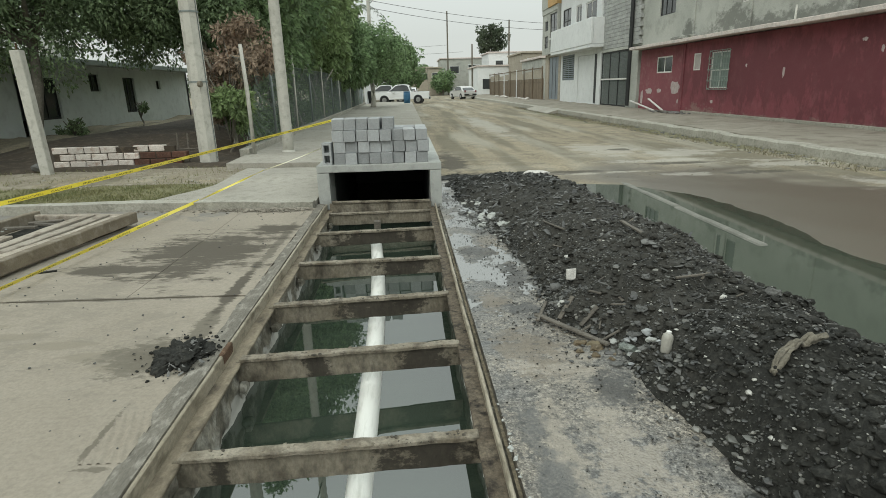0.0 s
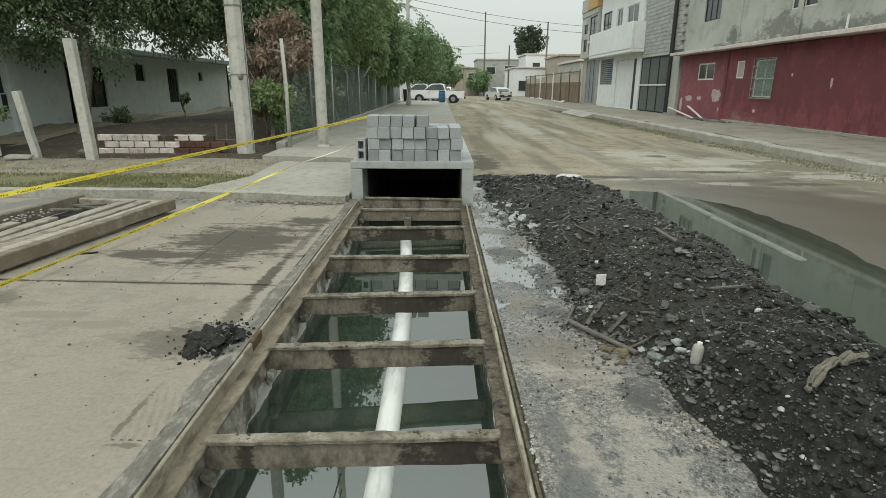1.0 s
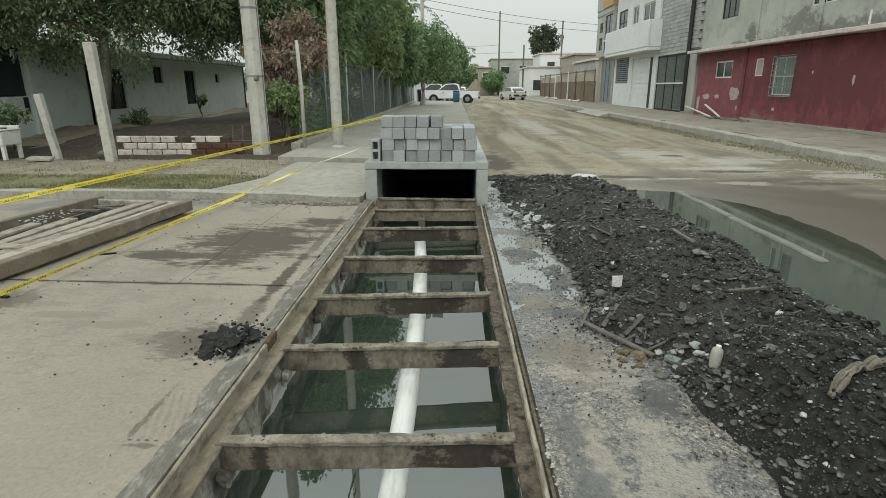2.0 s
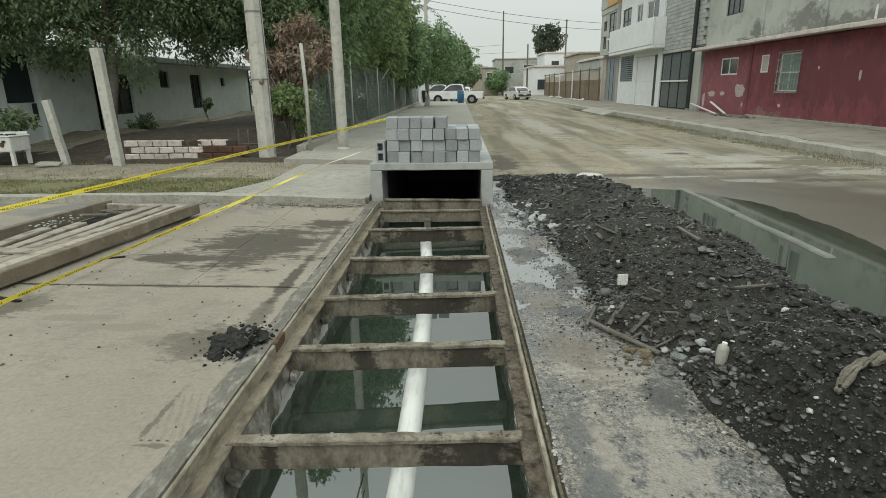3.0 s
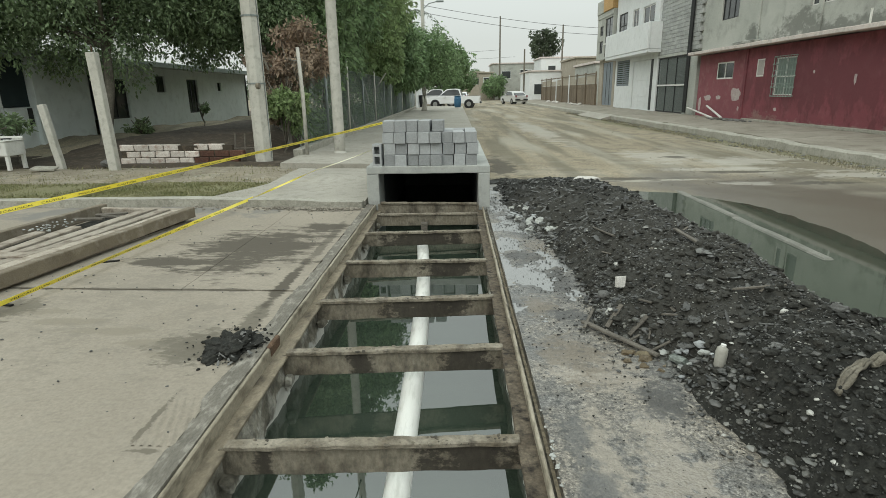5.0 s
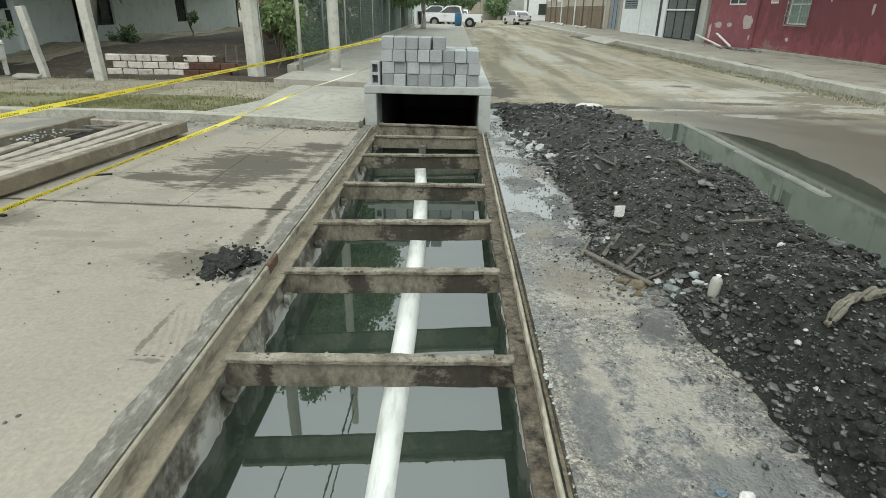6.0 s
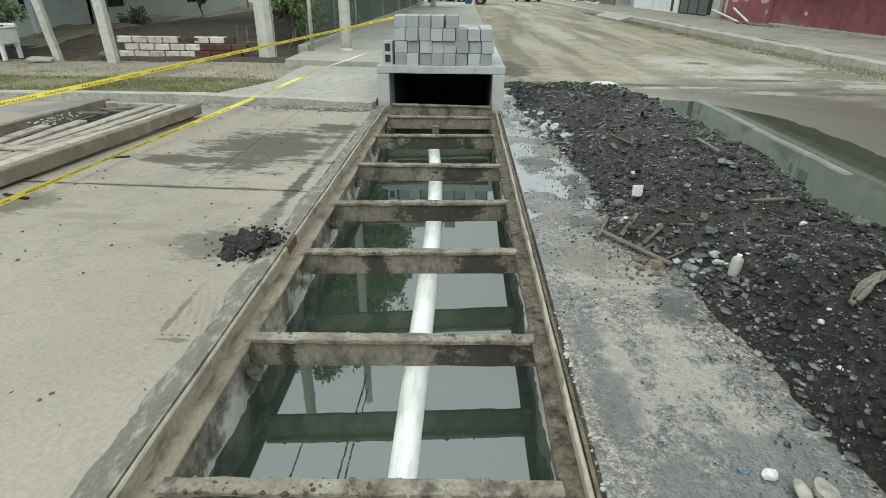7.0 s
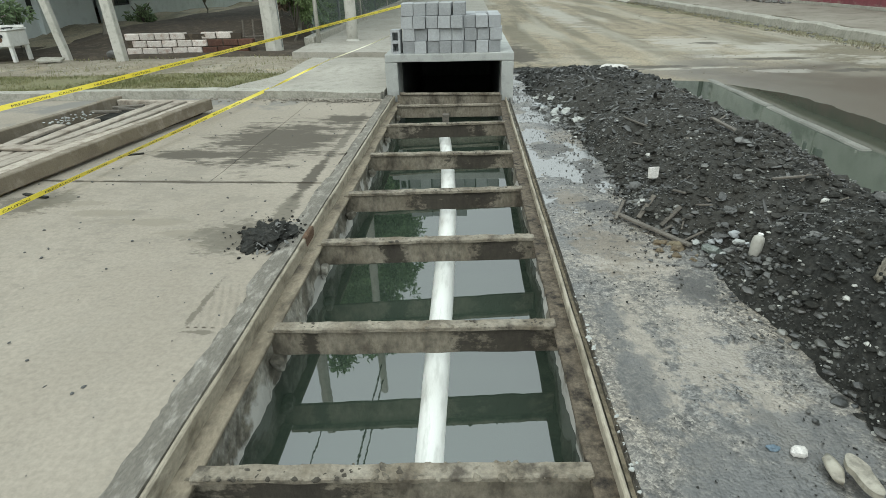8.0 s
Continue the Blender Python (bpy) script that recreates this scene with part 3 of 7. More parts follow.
def finish(bm, name, material, smooth=False):
    me = bpy.data.meshes.new(name)
    bmesh.ops.recalc_face_normals(bm, faces=bm.faces)
    bm.to_mesh(me)
    bm.free()
    me.materials.append(material)
    if smooth:
        me.polygons.foreach_set("use_smooth", [True] * len(me.polygons))
    return me


def part(name, bm, material, parent, label="", smooth=False, kind=""):
    """One mesh under a thing; the bmesh is in the thing's own coordinates."""
    ob = new(name, finish(bm, name, material, smooth))
    ob.parent = parent
    return tagged(ob, label, kind=kind)


def whole(name, bm, material, label, category, at=(0, 0, 0), group="", kind="", smooth=False):
    ob = new(name, finish(bm, name, material, smooth))
    ob.matrix_basis = at if isinstance(at, Matrix) else pose(*at)
    return tagged(ob, label, category, group, kind)


def box(x0, x1, y0, y1, z0, z1, bev=0.0, bm=None, seg=1):
    out = bm or bmesh.new()
    m = Matrix.Translation(((x0 + x1) / 2, (y0 + y1) / 2, (z0 + z1) / 2)) @ Matrix.Diagonal((x1 - x0, y1 - y0, z1 - z0, 1))
    r = bmesh.ops.create_cube(out, size=1, matrix=m)
    if bev:
        es = list({e for v in r["verts"] for e in v.link_edges})
        bmesh.ops.bevel(out, geom=es, offset=bev, segments=seg, affect="EDGES", profile=0.6)
    return out


def tube(pts, radii, sides=8, bm=None, cap=True):
    out = bm or bmesh.new()
    pts = [Vector(p) for p in pts]
    rings = []
    for i, p in enumerate(pts):
        d = (pts[min(i + 1, len(pts) - 1)] - pts[max(i - 1, 0)]).normalized()
        q = d.to_track_quat("Z", "Y")
        r = radii[i] if isinstance(radii, (list, tuple)) else radii
        rings.append([out.verts.new(p + q @ Vector((r * math.cos(2 * math.pi * (k + 0.5) / sides), r * math.sin(2 * math.pi * (k + 0.5) / sides), 0))) for k in range(sides)])
    for a, c in zip(rings, rings[1:]):
        for k in range(sides):
            out.faces.new((a[k], a[(k + 1) % sides], c[(k + 1) % sides], c[k]))
    if cap:
        out.faces.new(rings[0][::-1])
        out.faces.new(rings[-1])
    return out


def worn(bm, cuts, amount, freq, seed=0.0):
    """Cuts the long edges and pushes the points about a little, as worn or caked surfaces are."""
    long = [e for e in bm.edges if e.calc_length() > 0.12]
    if cuts and long:
        bmesh.ops.subdivide_edges(bm, edges=long, cuts=cuts, use_grid_fill=True)
    for v in bm.verts:
        v.co += noise.noise_vector(v.co * freq + Vector((seed, seed * 2, 0))) * amount
    return bm


def prism(poly, z0, z1, bm=None):
    out = bm or bmesh.new()
    lo = [out.verts.new((x, y, z0)) for x, y in poly]
    hi = [out.verts.new((x, y, z1)) for x, y in poly]
    out.faces.new(lo[::-1])
    out.faces.new(hi)
    for i in range(len(poly)):
        j = (i + 1) % len(poly)
        out.faces.new((lo[i], lo[j], hi[j], hi[i]))
    return out


def sheet(xs, ys, height, skip=None):
    """A height field over the given grid lines."""
    nx, ny = len(xs), len(ys)
    verts = [(x, y, height(x, y)) for y in ys for x in xs]
    faces = []
    for j in range(ny - 1):
        for i in range(nx - 1):
            if skip and skip((xs[i] + xs[i + 1]) / 2, (ys[j] + ys[j + 1]) / 2):
                continue
            a = j * nx + i
            faces.append((a, a + 1, a + nx + 1, a + nx))
    return verts, faces


def mesh_object(name, verts, faces, material, smooth=True):
    me = bpy.data.meshes.new(name)
    me.from_pydata(verts, [], faces)
    me.materials.append(material)
    if smooth:
        me.polygons.foreach_set("use_smooth", [True] * len(me.polygons))
    me.update()
    return new(name, me)


def steps(*runs):
    """Grid lines: (from, to, step) runs, joined."""
    out = []
    for a, b, s in runs:
        n = max(1, round((b - a) / s))
        out += [a + (b - a) * i / n for i in range(n)]
    return out + [runs[-1][1]]


def fbm(x, y, f, octaves=4, seed=0.0):
    return noise.fractal(Vector((x * f, y * f, seed)), 0.9, 2.1, octaves)


def stones(name, spots, material, parent=None, label="", category="", seed=1, flat=False):
    """Many small angular stones in one mesh; spots are (x, y, z, size)."""
    rng = np.random.default_rng(seed)
    g = (1 + 5 ** 0.5) / 2
    ico = np.array([(-1, g, 0), (1, g, 0), (-1, -g, 0), (1, -g, 0), (0, -1, g), (0, 1, g), (0, -1, -g), (0, 1, -g), (g, 0, -1), (g, 0, 1), (-g, 0, -1), (-g, 0, 1)]) / 1.9
    tri = np.array([(0, 11, 5), (0, 5, 1), (0, 1, 7), (0, 7, 10), (0, 10, 11), (1, 5, 9), (5, 11, 4), (11, 10, 2), (10, 7, 6), (7, 1, 8),
                    (3, 9, 4), (3, 4, 2), (3, 2, 6), (3, 6, 8), (3, 8, 9), (4, 9, 5), (2, 4, 11), (6, 2, 10), (8, 6, 7), (9, 8, 1)])
    verts, faces = [], []
    for k, (x, y, z, s) in enumerate(spots):
        sc = s * rng.uniform(0.55, 1.2, 3) * np.array((1.1, 1.0, 0.6))
        a = rng.uniform(0, 6.28)
        p = ico * rng.uniform(0.75, 1.2, (12, 1)) * sc
        if flat:
            p = p * np.array((1.7, 0.75, 0.22))
            tl = rng.normal(0, 0.45)
            p = np.stack((p[:, 0] * math.cos(tl) - p[:, 2] * math.sin(tl), p[:, 1], p[:, 0] * math.sin(tl) + p[:, 2] * math.cos(tl)), 1)
        c, d = math.cos(a), math.sin(a)
        verts.append(np.stack((p[:, 0] * c - p[:, 1] * d + x, p[:, 0] * d + p[:, 1] * c + y, p[:, 2] + z), 1))
        faces.append(tri + 12 * k)
    ob = mesh_object(name, np.concatenate(verts).tolist(), np.concatenate(faces).tolist(), material, False)
    ob.parent = parent
    return tagged(ob, label, category, kind="stuff")

# ---- ground and works ----
TL, TR = -0.77, 0.76          # outer edges of the trench
T0, T1 = -3.0, 10.95          # trench and culvert along the street


def ground_z(x, y):
    z = lie(x, y) - 0.02
    z += 0.012 * fbm(x, y, 0.9) * clamp((abs(x) - 0.9) / 1.5, 0, 1)
    if x > 2.4:
        dip = math.exp(-(((x - 3.5 - 0.12 * noise.noise(Vector((2, y * 0.8, 6)))) / 0.98) ** 2)) * clamp((9.3 + 0.9 * noise.noise(Vector((x * 1.3, y * 0.6, 4))) - y) / 1.4, 0, 1) * clamp((y + 3) / 2, 0, 1)
        z += (-0.095 - z + 0.014 * fbm(x, y, 0.9)) * clamp((x - 2.4) / 0.4, 0, 1) * clamp((16 - y) / 4, 0, 1)
        z -= 0.10 * dip
    if x < -0.8:
        z -= 0.03 * clamp((7.0 - y) / 0.3, 0, 1)
        if y > 8.6:
            z += clamp((y - 8.6) / 0.6, 0, 1) * (0.10 + 0.03 * fbm(x, y, 0.7))
        if x < -3.4 and y > 11.6:
            z += clamp((y - 11.6) / 2.5, 0, 1) * clamp((-3.4 - x) / 1.5, 0, 1) * (0.30 + 0.16 * fbm(x, y, 0.45, 4, 3.0)) * clamp((32 - y) / 4, 0, 1)
    if x > 8.8:
        z = -0.12
    if y > 90:
        z = min(z, -0.1)
    return z


gx = steps((-900, -60, 120), (-60, -12, 6), (-12, -3, 0.25), (-3, TL, 0.2), (TL, TR, 1.53), (TR, 2.4, 0.2), (2.4, 6.5, 0.1), (6.5, 9.0, 0.25), (9.0, 60, 8), (60, 900, 120))
gy = steps((-400, -20, 60), (-20, T0, 2), (T0, 2, 0.3), (2, T1, 0.13), (T1, 20, 0.3), (20, 40, 1), (40, 100, 4), (100, 3000, 250))
gv, gf = sheet(gx, gy, ground_z, lambda x, y: TL < x < TR and T0 < y < T1)
tagged(mesh_object("ground", gv, gf, ROAD), "bare earth street with ruts, pale slurry and wet mud", "ground", kind="structure")

# loose grit and small stones on the earth street
rg = np.random.default_rng(77)
grit = []
while len(grit) < 1500:
    x, y = rg.uniform(0.5, 8.6), 9.3 + 26 * rg.random() ** 1.6
    if x < 2.0 and y < 12:
        continue
    if fbm(x, y, 0.5, 3, 4.0) < rg.uniform(-0.6, 0.5):
        continue
    k = 0.004 + 0.012 * rg.random() ** 3
    grit.append((x, y, ground_z(x, y) + k * 0.2, k))
stones("street_grit", grit, GRIT, None, "loose grit and small stones on the street", "grit", 78)

# puddle beside the spoil heap
pv, pf = sheet(steps((2.3, 5.6, 0.35)), steps((-2.5, 10.2, 0.6)), lambda x, y: -0.125)
tagged(mesh_object("puddle_water", pv, pf, PUDDLE), "grey-green murky puddle lying along the spoil heap", "water", kind="structure")

# concrete gutter edge just above the puddle
bm = bmesh.new()
for y0, y1, dx in ((5.15, 7.0, 0.0), (7.05, 9.0, 0.02)):
    box(3.84 + dx, 3.95 + dx, y0, y1, -0.24, -0.112, 0.015, bm)
worn(bm, 6, 0.012, 3.0)
whole("gutter_edge", bm, DROWNED, "pale concrete gutter edge half drowned in puddle", "kerb", kind="structure")


def paving(name, x0, x1, y0, y1, top, material, thick=0.18, n=0.25, relief=0.006, skip=None, base=lie):
    """A cast slab with a gently uneven top and real sides."""
    xs, ys = steps((x0, x1, n)), steps((y0, y1, n))
    v, f = sheet(xs, ys, lambda x, y: base(x, y) + top + relief * fbm(x, y, 1.3), skip)
    b2 = bmesh.new()
    vs = [b2.verts.new(p) for p in v]
    for q in f:
        b2.faces.new([vs[i] for i in q])
    rim = [e for e in b2.edges if e.is_boundary]
    r = bmesh.ops.extrude_edge_only(b2, edges=rim)
    for g in r["geom"]:
        if isinstance(g, bmesh.types.BMVert):
            g.co.z -= thick
    return b2


slab = thing("pavement", -4, 3, 0, "pale worn cement slabs beside the trench", "pavement", kind="structure")
for x0, x1, y0, y1 in ((-9.0, -3.02, -3.0, 3.14), (-3.0, -0.80, -3.0, 3.872), (-9.0, -3.02, 3.16, 7.02), (-3.0, -1.668, 3.898, 7.02), (-1.663, -0.80, 3.898, 7.02)):
    pc = paving("slab", x0, x1, y0, y1, 0.062, SLAB)
    bmesh.ops.translate(pc, verts=pc.verts, vec=(4, -3, 0))
    part("slab", pc, SLAB, slab)
band = paving("mortar_band", -0.835, -0.7095, -3.0, 7.25, 0.064, MORTAR, 0.06, 0.03, 0.008)
for v in band.verts:
    if v.co.x < -0.8:
        v.co.x += 0.02 * noise.noise(Vector((3, v.co.y * 2.3, 1))) + 0.018 * noise.noise(Vector((3, v.co.y * 9, 7))) + 0.010 * noise.noise(Vector((3, v.co.y * 27, 7))) + 0.02 + (0.02 if v.co.y > 4 else 0.0)
whole("mortar_band", band, MORTAR, "dark damp mortar band along the trench edge", "trim", kind="structure")

rng = np.random.default_rng(5)

# trowelled smear of cement against the band
xs, ys = steps((-0.985, -0.79, 0.0065)), steps((2.0, 2.38, 0.02))
tv, tf = sheet(xs, ys, lambda x, y: lie(x, y) + 0.0675 + 0.005 * math.sin((x * 0.96 + y * 0.28) * 170 + 1.5 * noise.noise(Vector((x * 12, y * 12, 4)))) + 0.003 * noise.noise(Vector((x * 30, y * 30, 2))) - 0.02 * clamp(abs(x + 0.885) / 0.1 + 0.5 * noise.noise(Vector((x * 20, y * 14, 5))) - 0.72, 0, 1) - 0.02 * clamp(abs(y - 2.19) / 0.19 + 0.5 * noise.noise(Vector((x * 20, y * 14, 8))) - 0.75, 0, 1))
tagged(mesh_object("cement_smear", tv, tf, SLAB), "trowelled smear of dried cement on the slab", "cement", kind="stuff")

# clump of black mud beside the trench
b2 = bmesh.new()
bmesh.ops.create_icosphere(b2, subdivisions=5, radius=1)
for v in b2.verts:
    d = 0.92 + 0.42 * fbm(v.co.x, v.co.y, 2.0, 4, v.co.z * 2.0) + 0.14 * noise.noise(v.co * 7) + 0.05 * noise.noise(v.co * 19)
    v.co = Vector((v.co.x * 0.145 * d, v.co.y * 0.19 * d, max(-0.01, v.co.z * 0.05 * d * (1 + 0.5 * noise.noise(v.co * 3.1)))))
whole("mud_clump", b2, MUD, "clump of wet black mud on the slab", "mud", (-0.91, 2.93, lie(-0.91, 2.93) + 0.066), smooth=True)
cl = []
for k in range(300):
    a, r = rng.uniform(0, 6.28), abs(rng.normal(0, 0.10)) + 0.05
    x, y = -0.90 + r * math.cos(a), 2.94 + r * math.sin(a) * 1.3
    if x < -0.715:
        cl.append((x, y, lie(x, y) + 0.07 + max(0, 0.04 - r * 0.25), 0.003 + 0.012 * rng.random() ** 2))
chips = []
for k in range(46):
    a, r = rng.uniform(0, 6.28), 0.19 * rng.random() ** 0.5
    x, y = -0.86 + r * math.cos(a) * 0.7, 2.93 + r * math.sin(a) * 1.2
    chips.append((x, y, lie(x, y) + 0.075 + max(0, 0.062 - r * 0.34), 0.005 + 0.014 * rng.random() ** 2))
stones("mud_chips", chips, STONE, None, "grey chips of rubble stuck in the mud clump", "rubble", 35, True)
stones("mud_crumbs", cl, MUD, None, "crumbs of black mud round the clump", "mud", 3)
cl = [(x, y, lie(x, y) + 0.066, rng.uniform(0.003, 0.010)) for x, y in zip(rng.uniform(-3.0, -0.8, 260), rng.uniform(0.6, 6.9, 260))]
stones("slab_grit", cl, STONE, None, "scattered grit on the slab", "grit", 4)

# trench: walls, floor, water
def trench_wall(face, out, seed, bulge):
    """A cast wall with a broken, caked inner face; face: where it meets the water, out: which way the earth lies."""
    def front(y, z):
        return face + out * (0.012 - 0.030 * fbm(y, z * 1.4, 2.6, 5, seed) - 0.012 * noise.noise(Vector((y * 17, z * 17, seed))) - bulge * clamp((-0.20 - z) / 0.1, 0, 1))

    ys, zs = steps((T0, 0.8, 0.2), (0.8, 4.2, 0.035), (4.2, 7.3, 0.06)), [-1.3, -0.5, -0.34, -0.31, -0.28, -0.25, -0.22, -0.19, -0.16, -0.13, -0.10, -0.075, -0.055]
    verts = [(front(y, z), y, z) for z in zs for y in ys] + [(face + out * 0.21, y, -0.055) for y in ys]
    n = len(ys)
    faces = [(j * n + i, j * n + i + 1, (j + 1) * n + i + 1, (j + 1) * n + i) for j in range(len(zs)) for i in range(n - 1)]
    return mesh_object("trench_wall", verts, faces, TRENCH)


for nm, face, out, sd, bulge in (("trench_wall_west", -0.640, -1, 3.0, 0.012), ("trench_wall_east", 0.672, 1, 8.0, 0.0)):
    tw = trench_wall(face, out, sd, bulge)
    tw.name = nm
    tagged(tw, "stained rough concrete trench wall with lime line", "wall", kind="structure")
whole("trench_end", box(-0.8, 0.8, T0 - 0.2, T0, -1.3, 0.05), TRENCH, "concrete end wall of the trench", "wall", kind="structure")
whole("trench_floor", box(-0.8, 0.8, T0, T1, -1.45, -1.3), TRENCH, "concrete trench floor under water", "floor", kind="structure")
wv, wf = sheet(steps((-0.70, 0.72, 0.2)), steps((T0, T1, 0.4)), lambda x, y: -0.285)
tagged(mesh_object("trench_water", wv, wf, WATER), "still dark green water standing in the trench", "water", kind="structure")

# rails: a steel angle along each edge
rail = thing("trench_rail", -0.7, 2, 0, "mud-caked steel angle rail along the trench edge", "rail", "trench rails")
leg = box(-0.70, -0.612, T0, 7.28, -0.05, -0.033, 0.004)
lip = box(-0.708, -0.688, T0, 7.28, -0.045, 0.058, 0.005)
for b2, nm, mt, cu in ((leg, "ledge", LEDGE, 40), (lip, "lip", LIP, 40)):
    worn(b2, cu, 0.007, 7.0)
    for v in b2.verts:
        v.co.z += lie(-0.7, v.co.y) + (0.012 if nm == "ledge" else 0.0)
        v.co -= Vector((-0.7, 2, 0))
    part(nm, b2, mt, rail)
rail = thing("trench_rail", 0.7, 2, 0, "mud-caked steel angle rail with a gap behind it", "rail", "trench rails")
leg = box(0.640, 0.724, T0, 7.28, -0.034, -0.014, 0.004)
lip = box(0.718, 0.736, T0, 7.28, -0.034, 0.028, 0.005)
for b2, nm, mt, cu in ((leg, "ledge", STEEL_R, 40), (lip, "lip", LIP, 40)):
    worn(b2, cu, 0.006, 7.0, 2.0)
    for v in b2.verts:
        v.co.z += lie(0.7, v.co.y) + 0.012
        v.co -= Vector((0.7, 2, 0))
    part(nm, b2, mt, rail)
b2 = box(-0.712, -0.684, 2.93, 3.10, 0.0, 0.066, 0.006)
worn(b2, 3, 0.004, 20)
for v in b2.verts:
    v.co.z += lie(-0.75, 3)
whole("rust_scale", b2, RUST, "rust scale flaking off the rail", "rust", kind="stuff")

# beams across the trench
SPANS = ((0.33, 0.36, 0.0), (1.24, 1.30, 0.0), (2.065, 2.14, 0.0), (2.965, 3.08, 0.0), (3.80, 3.945, 0.0), (4.79, 4.90, 0.0), (5.88, 6.05, 0.0), (6.87, 7.0, 0.0), (7.19, 7.22, 0.088), (-0.6, -0.58, 0), (-1.5, -1.5, 0), (-2.4, -2.4, 0))
for k, (yl, yr, dz) in enumerate(SPANS):
    xm, ym = 0.018, (yl + yr) / 2
    bt = thing("cross_beam", xm, ym, 0, "rusty mud-caked steel beam across the trench", "beam", "trench beams")
    # the flange has a paler colour than the web
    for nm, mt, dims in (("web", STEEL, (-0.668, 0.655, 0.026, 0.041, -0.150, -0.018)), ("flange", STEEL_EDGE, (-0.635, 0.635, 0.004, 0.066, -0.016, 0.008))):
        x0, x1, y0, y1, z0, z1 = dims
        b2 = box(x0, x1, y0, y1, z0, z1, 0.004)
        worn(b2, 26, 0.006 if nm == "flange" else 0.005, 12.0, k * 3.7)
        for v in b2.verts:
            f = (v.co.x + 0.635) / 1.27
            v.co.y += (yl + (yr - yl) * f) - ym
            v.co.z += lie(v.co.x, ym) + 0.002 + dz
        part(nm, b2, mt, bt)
    pad = worn(box(-0.66, -0.605, -0.03, 0.075, -0.19, -0.129, 0.012), 4, 0.016, 14.0, k * 1.7)
    for v in pad.verts:
        v.co.y += yl - ym
    part("bearing_pad", pad, TRENCH, bt, "rough cement pad")
    cr = []
    for i in range(190):
        x = rng.uniform(-0.6, 0.6)
        f = (x + 0.635) / 1.27
        cr.append((x, (yl + (yr - yl) * f) - ym + rng.uniform(0.002, 0.066), lie(x, ym) + 0.006 + dz, 0.003 + 0.013 * rng.random() ** 2))
    stones("caked_mud", cr, STEEL, bt, "", "", 20 + k)

# pipe on the water, with a collar and a short stub
pl = thing("drain_pipe", 0.0, 4, -0.245, "long white plastic drain pipe lying in the water", "pipe")
pts = [(0.103 - 0.0125 * max(0.0, y - 3.2) ** 2, y - 4, -0.032 - 0.021 * clamp(3.5 - y, 0, 2.5)) for y in steps((-2.6, 6.5, 0.35))]
part("pipe_body", tube(pts, 0.065, 28), PVC, pl, smooth=True)
whole("timber_stub", worn(box(-0.06, 0.02, 6.72, 6.80, -0.4, -0.09, 0.005), 2, 0.005, 9), WOOD, "short timber stub standing in the water", "post")

# box culvert
cul = thing("box_culvert", 0.015, 7.3, 0, "grey precast concrete box culvert with open dark mouth", "culvert")
CX0, CX1, IX0, IX1 = -0.805, 0.805, -0.65, 0.655
for nm, (x0, x1, z0, z1) in (("side_wall", (CX0, IX0, -1.3, 0.435)), ("side_wall", (IX1, CX1, -1.3, 0.435)), ("top_slab", (CX0, CX1, 0.438, 0.535))):
    b2 = box(x0, x1, 0, 3.65, z0, z1, 0.012, seg=2)
    worn(b2, 14, 0.006, 3.1, x0)
    part(nm, b2, CAST, cul)
part("end_plate", box(IX0, IX1, 3.55, 3.65, -1.3, 0.435), CAST, cul)
# added dark sheets: the shade of the culvert's inside is put into their colour
part("inner_lining", box(IX0 + 0.003, IX0 + 0.012, 0.5, 3.54, -1.29, 0.43), MOUTH_SHADE, cul)
part("inner_lining", box(IX1 - 0.012, IX1 - 0.003, 0.5, 3.54, -1.29, 0.43), MOUTH_SHADE, cul)
part("inner_lining", box(IX0 + 0.013, IX1 - 0.013, 0.12, 3.54, 0.424, 0.433), MOUTH_SHADE, cul)
part("inner_lining", box(IX0 + 0.013, IX1 - 0.013, 3.53, 3.545, -1.29, 0.42), MOUTH_SHADE, cul)
cl = [(rng.uniform(-0.78, 0.78) + 0.015, 7.3 + rng.uniform(0.01, 0.05), 0.537, rng.uniform(0.004, 0.010)) for i in range(30)]
stones("cement_crumbs", cl, CAST, None, "cement crumbs on the culvert top", "grit", 5)


# cement blocks
def cement_block(at, sx, sz, dy=0.39):
    """A hollow cement block, its solid end to the street."""
    b3 = bmesh.new()
    w = sx / 2
    box(-w, w, 0, dy, 0, sz, 0.004, b3)
    ob = new("cement_block", finish(b3, "cement_block", BLOCK))
    ob.matrix_basis = at
    return tagged(ob, "grey cement block in a neat stack on the culvert", "block", "stack of blocks")


PX, PZ = 0.1525, 0.1445
proto = cement_block(pose(0, 0, 0), PX - 0.006, PZ - 0.003)
spots = []
for row in range(4):
    for c in range(8 if row < 3 else 5):
        x = -0.565 + PX * (c + 0.5) + (0.012 if row == 1 else 0.0) - (0.006 if row == 2 else 0) + (0.03 if row == 3 and c == 4 else 0)
        spots.append((x + rng.uniform(-0.004, 0.004), 7.345 + rng.uniform(-0.035, 0.03), 0.535 + PZ * row, rng.uniform(-4, 4)))
proto.matrix_basis = pose(*spots[0][:3], 0, 0, spots[0][3])
for x, y, z, a in spots[1:]:
    copy_thing(proto, pose(x, y, z, 0, 0, a))
for row in range(3):
    for c in range(8):
        copy_thing(proto, pose(-0.565 + PX * (c + 0.5) + rng.uniform(-0.003, 0.003), 7.77 + rng.uniform(0, 0.01), 0.535 + PZ * row, 0, 0, 0))

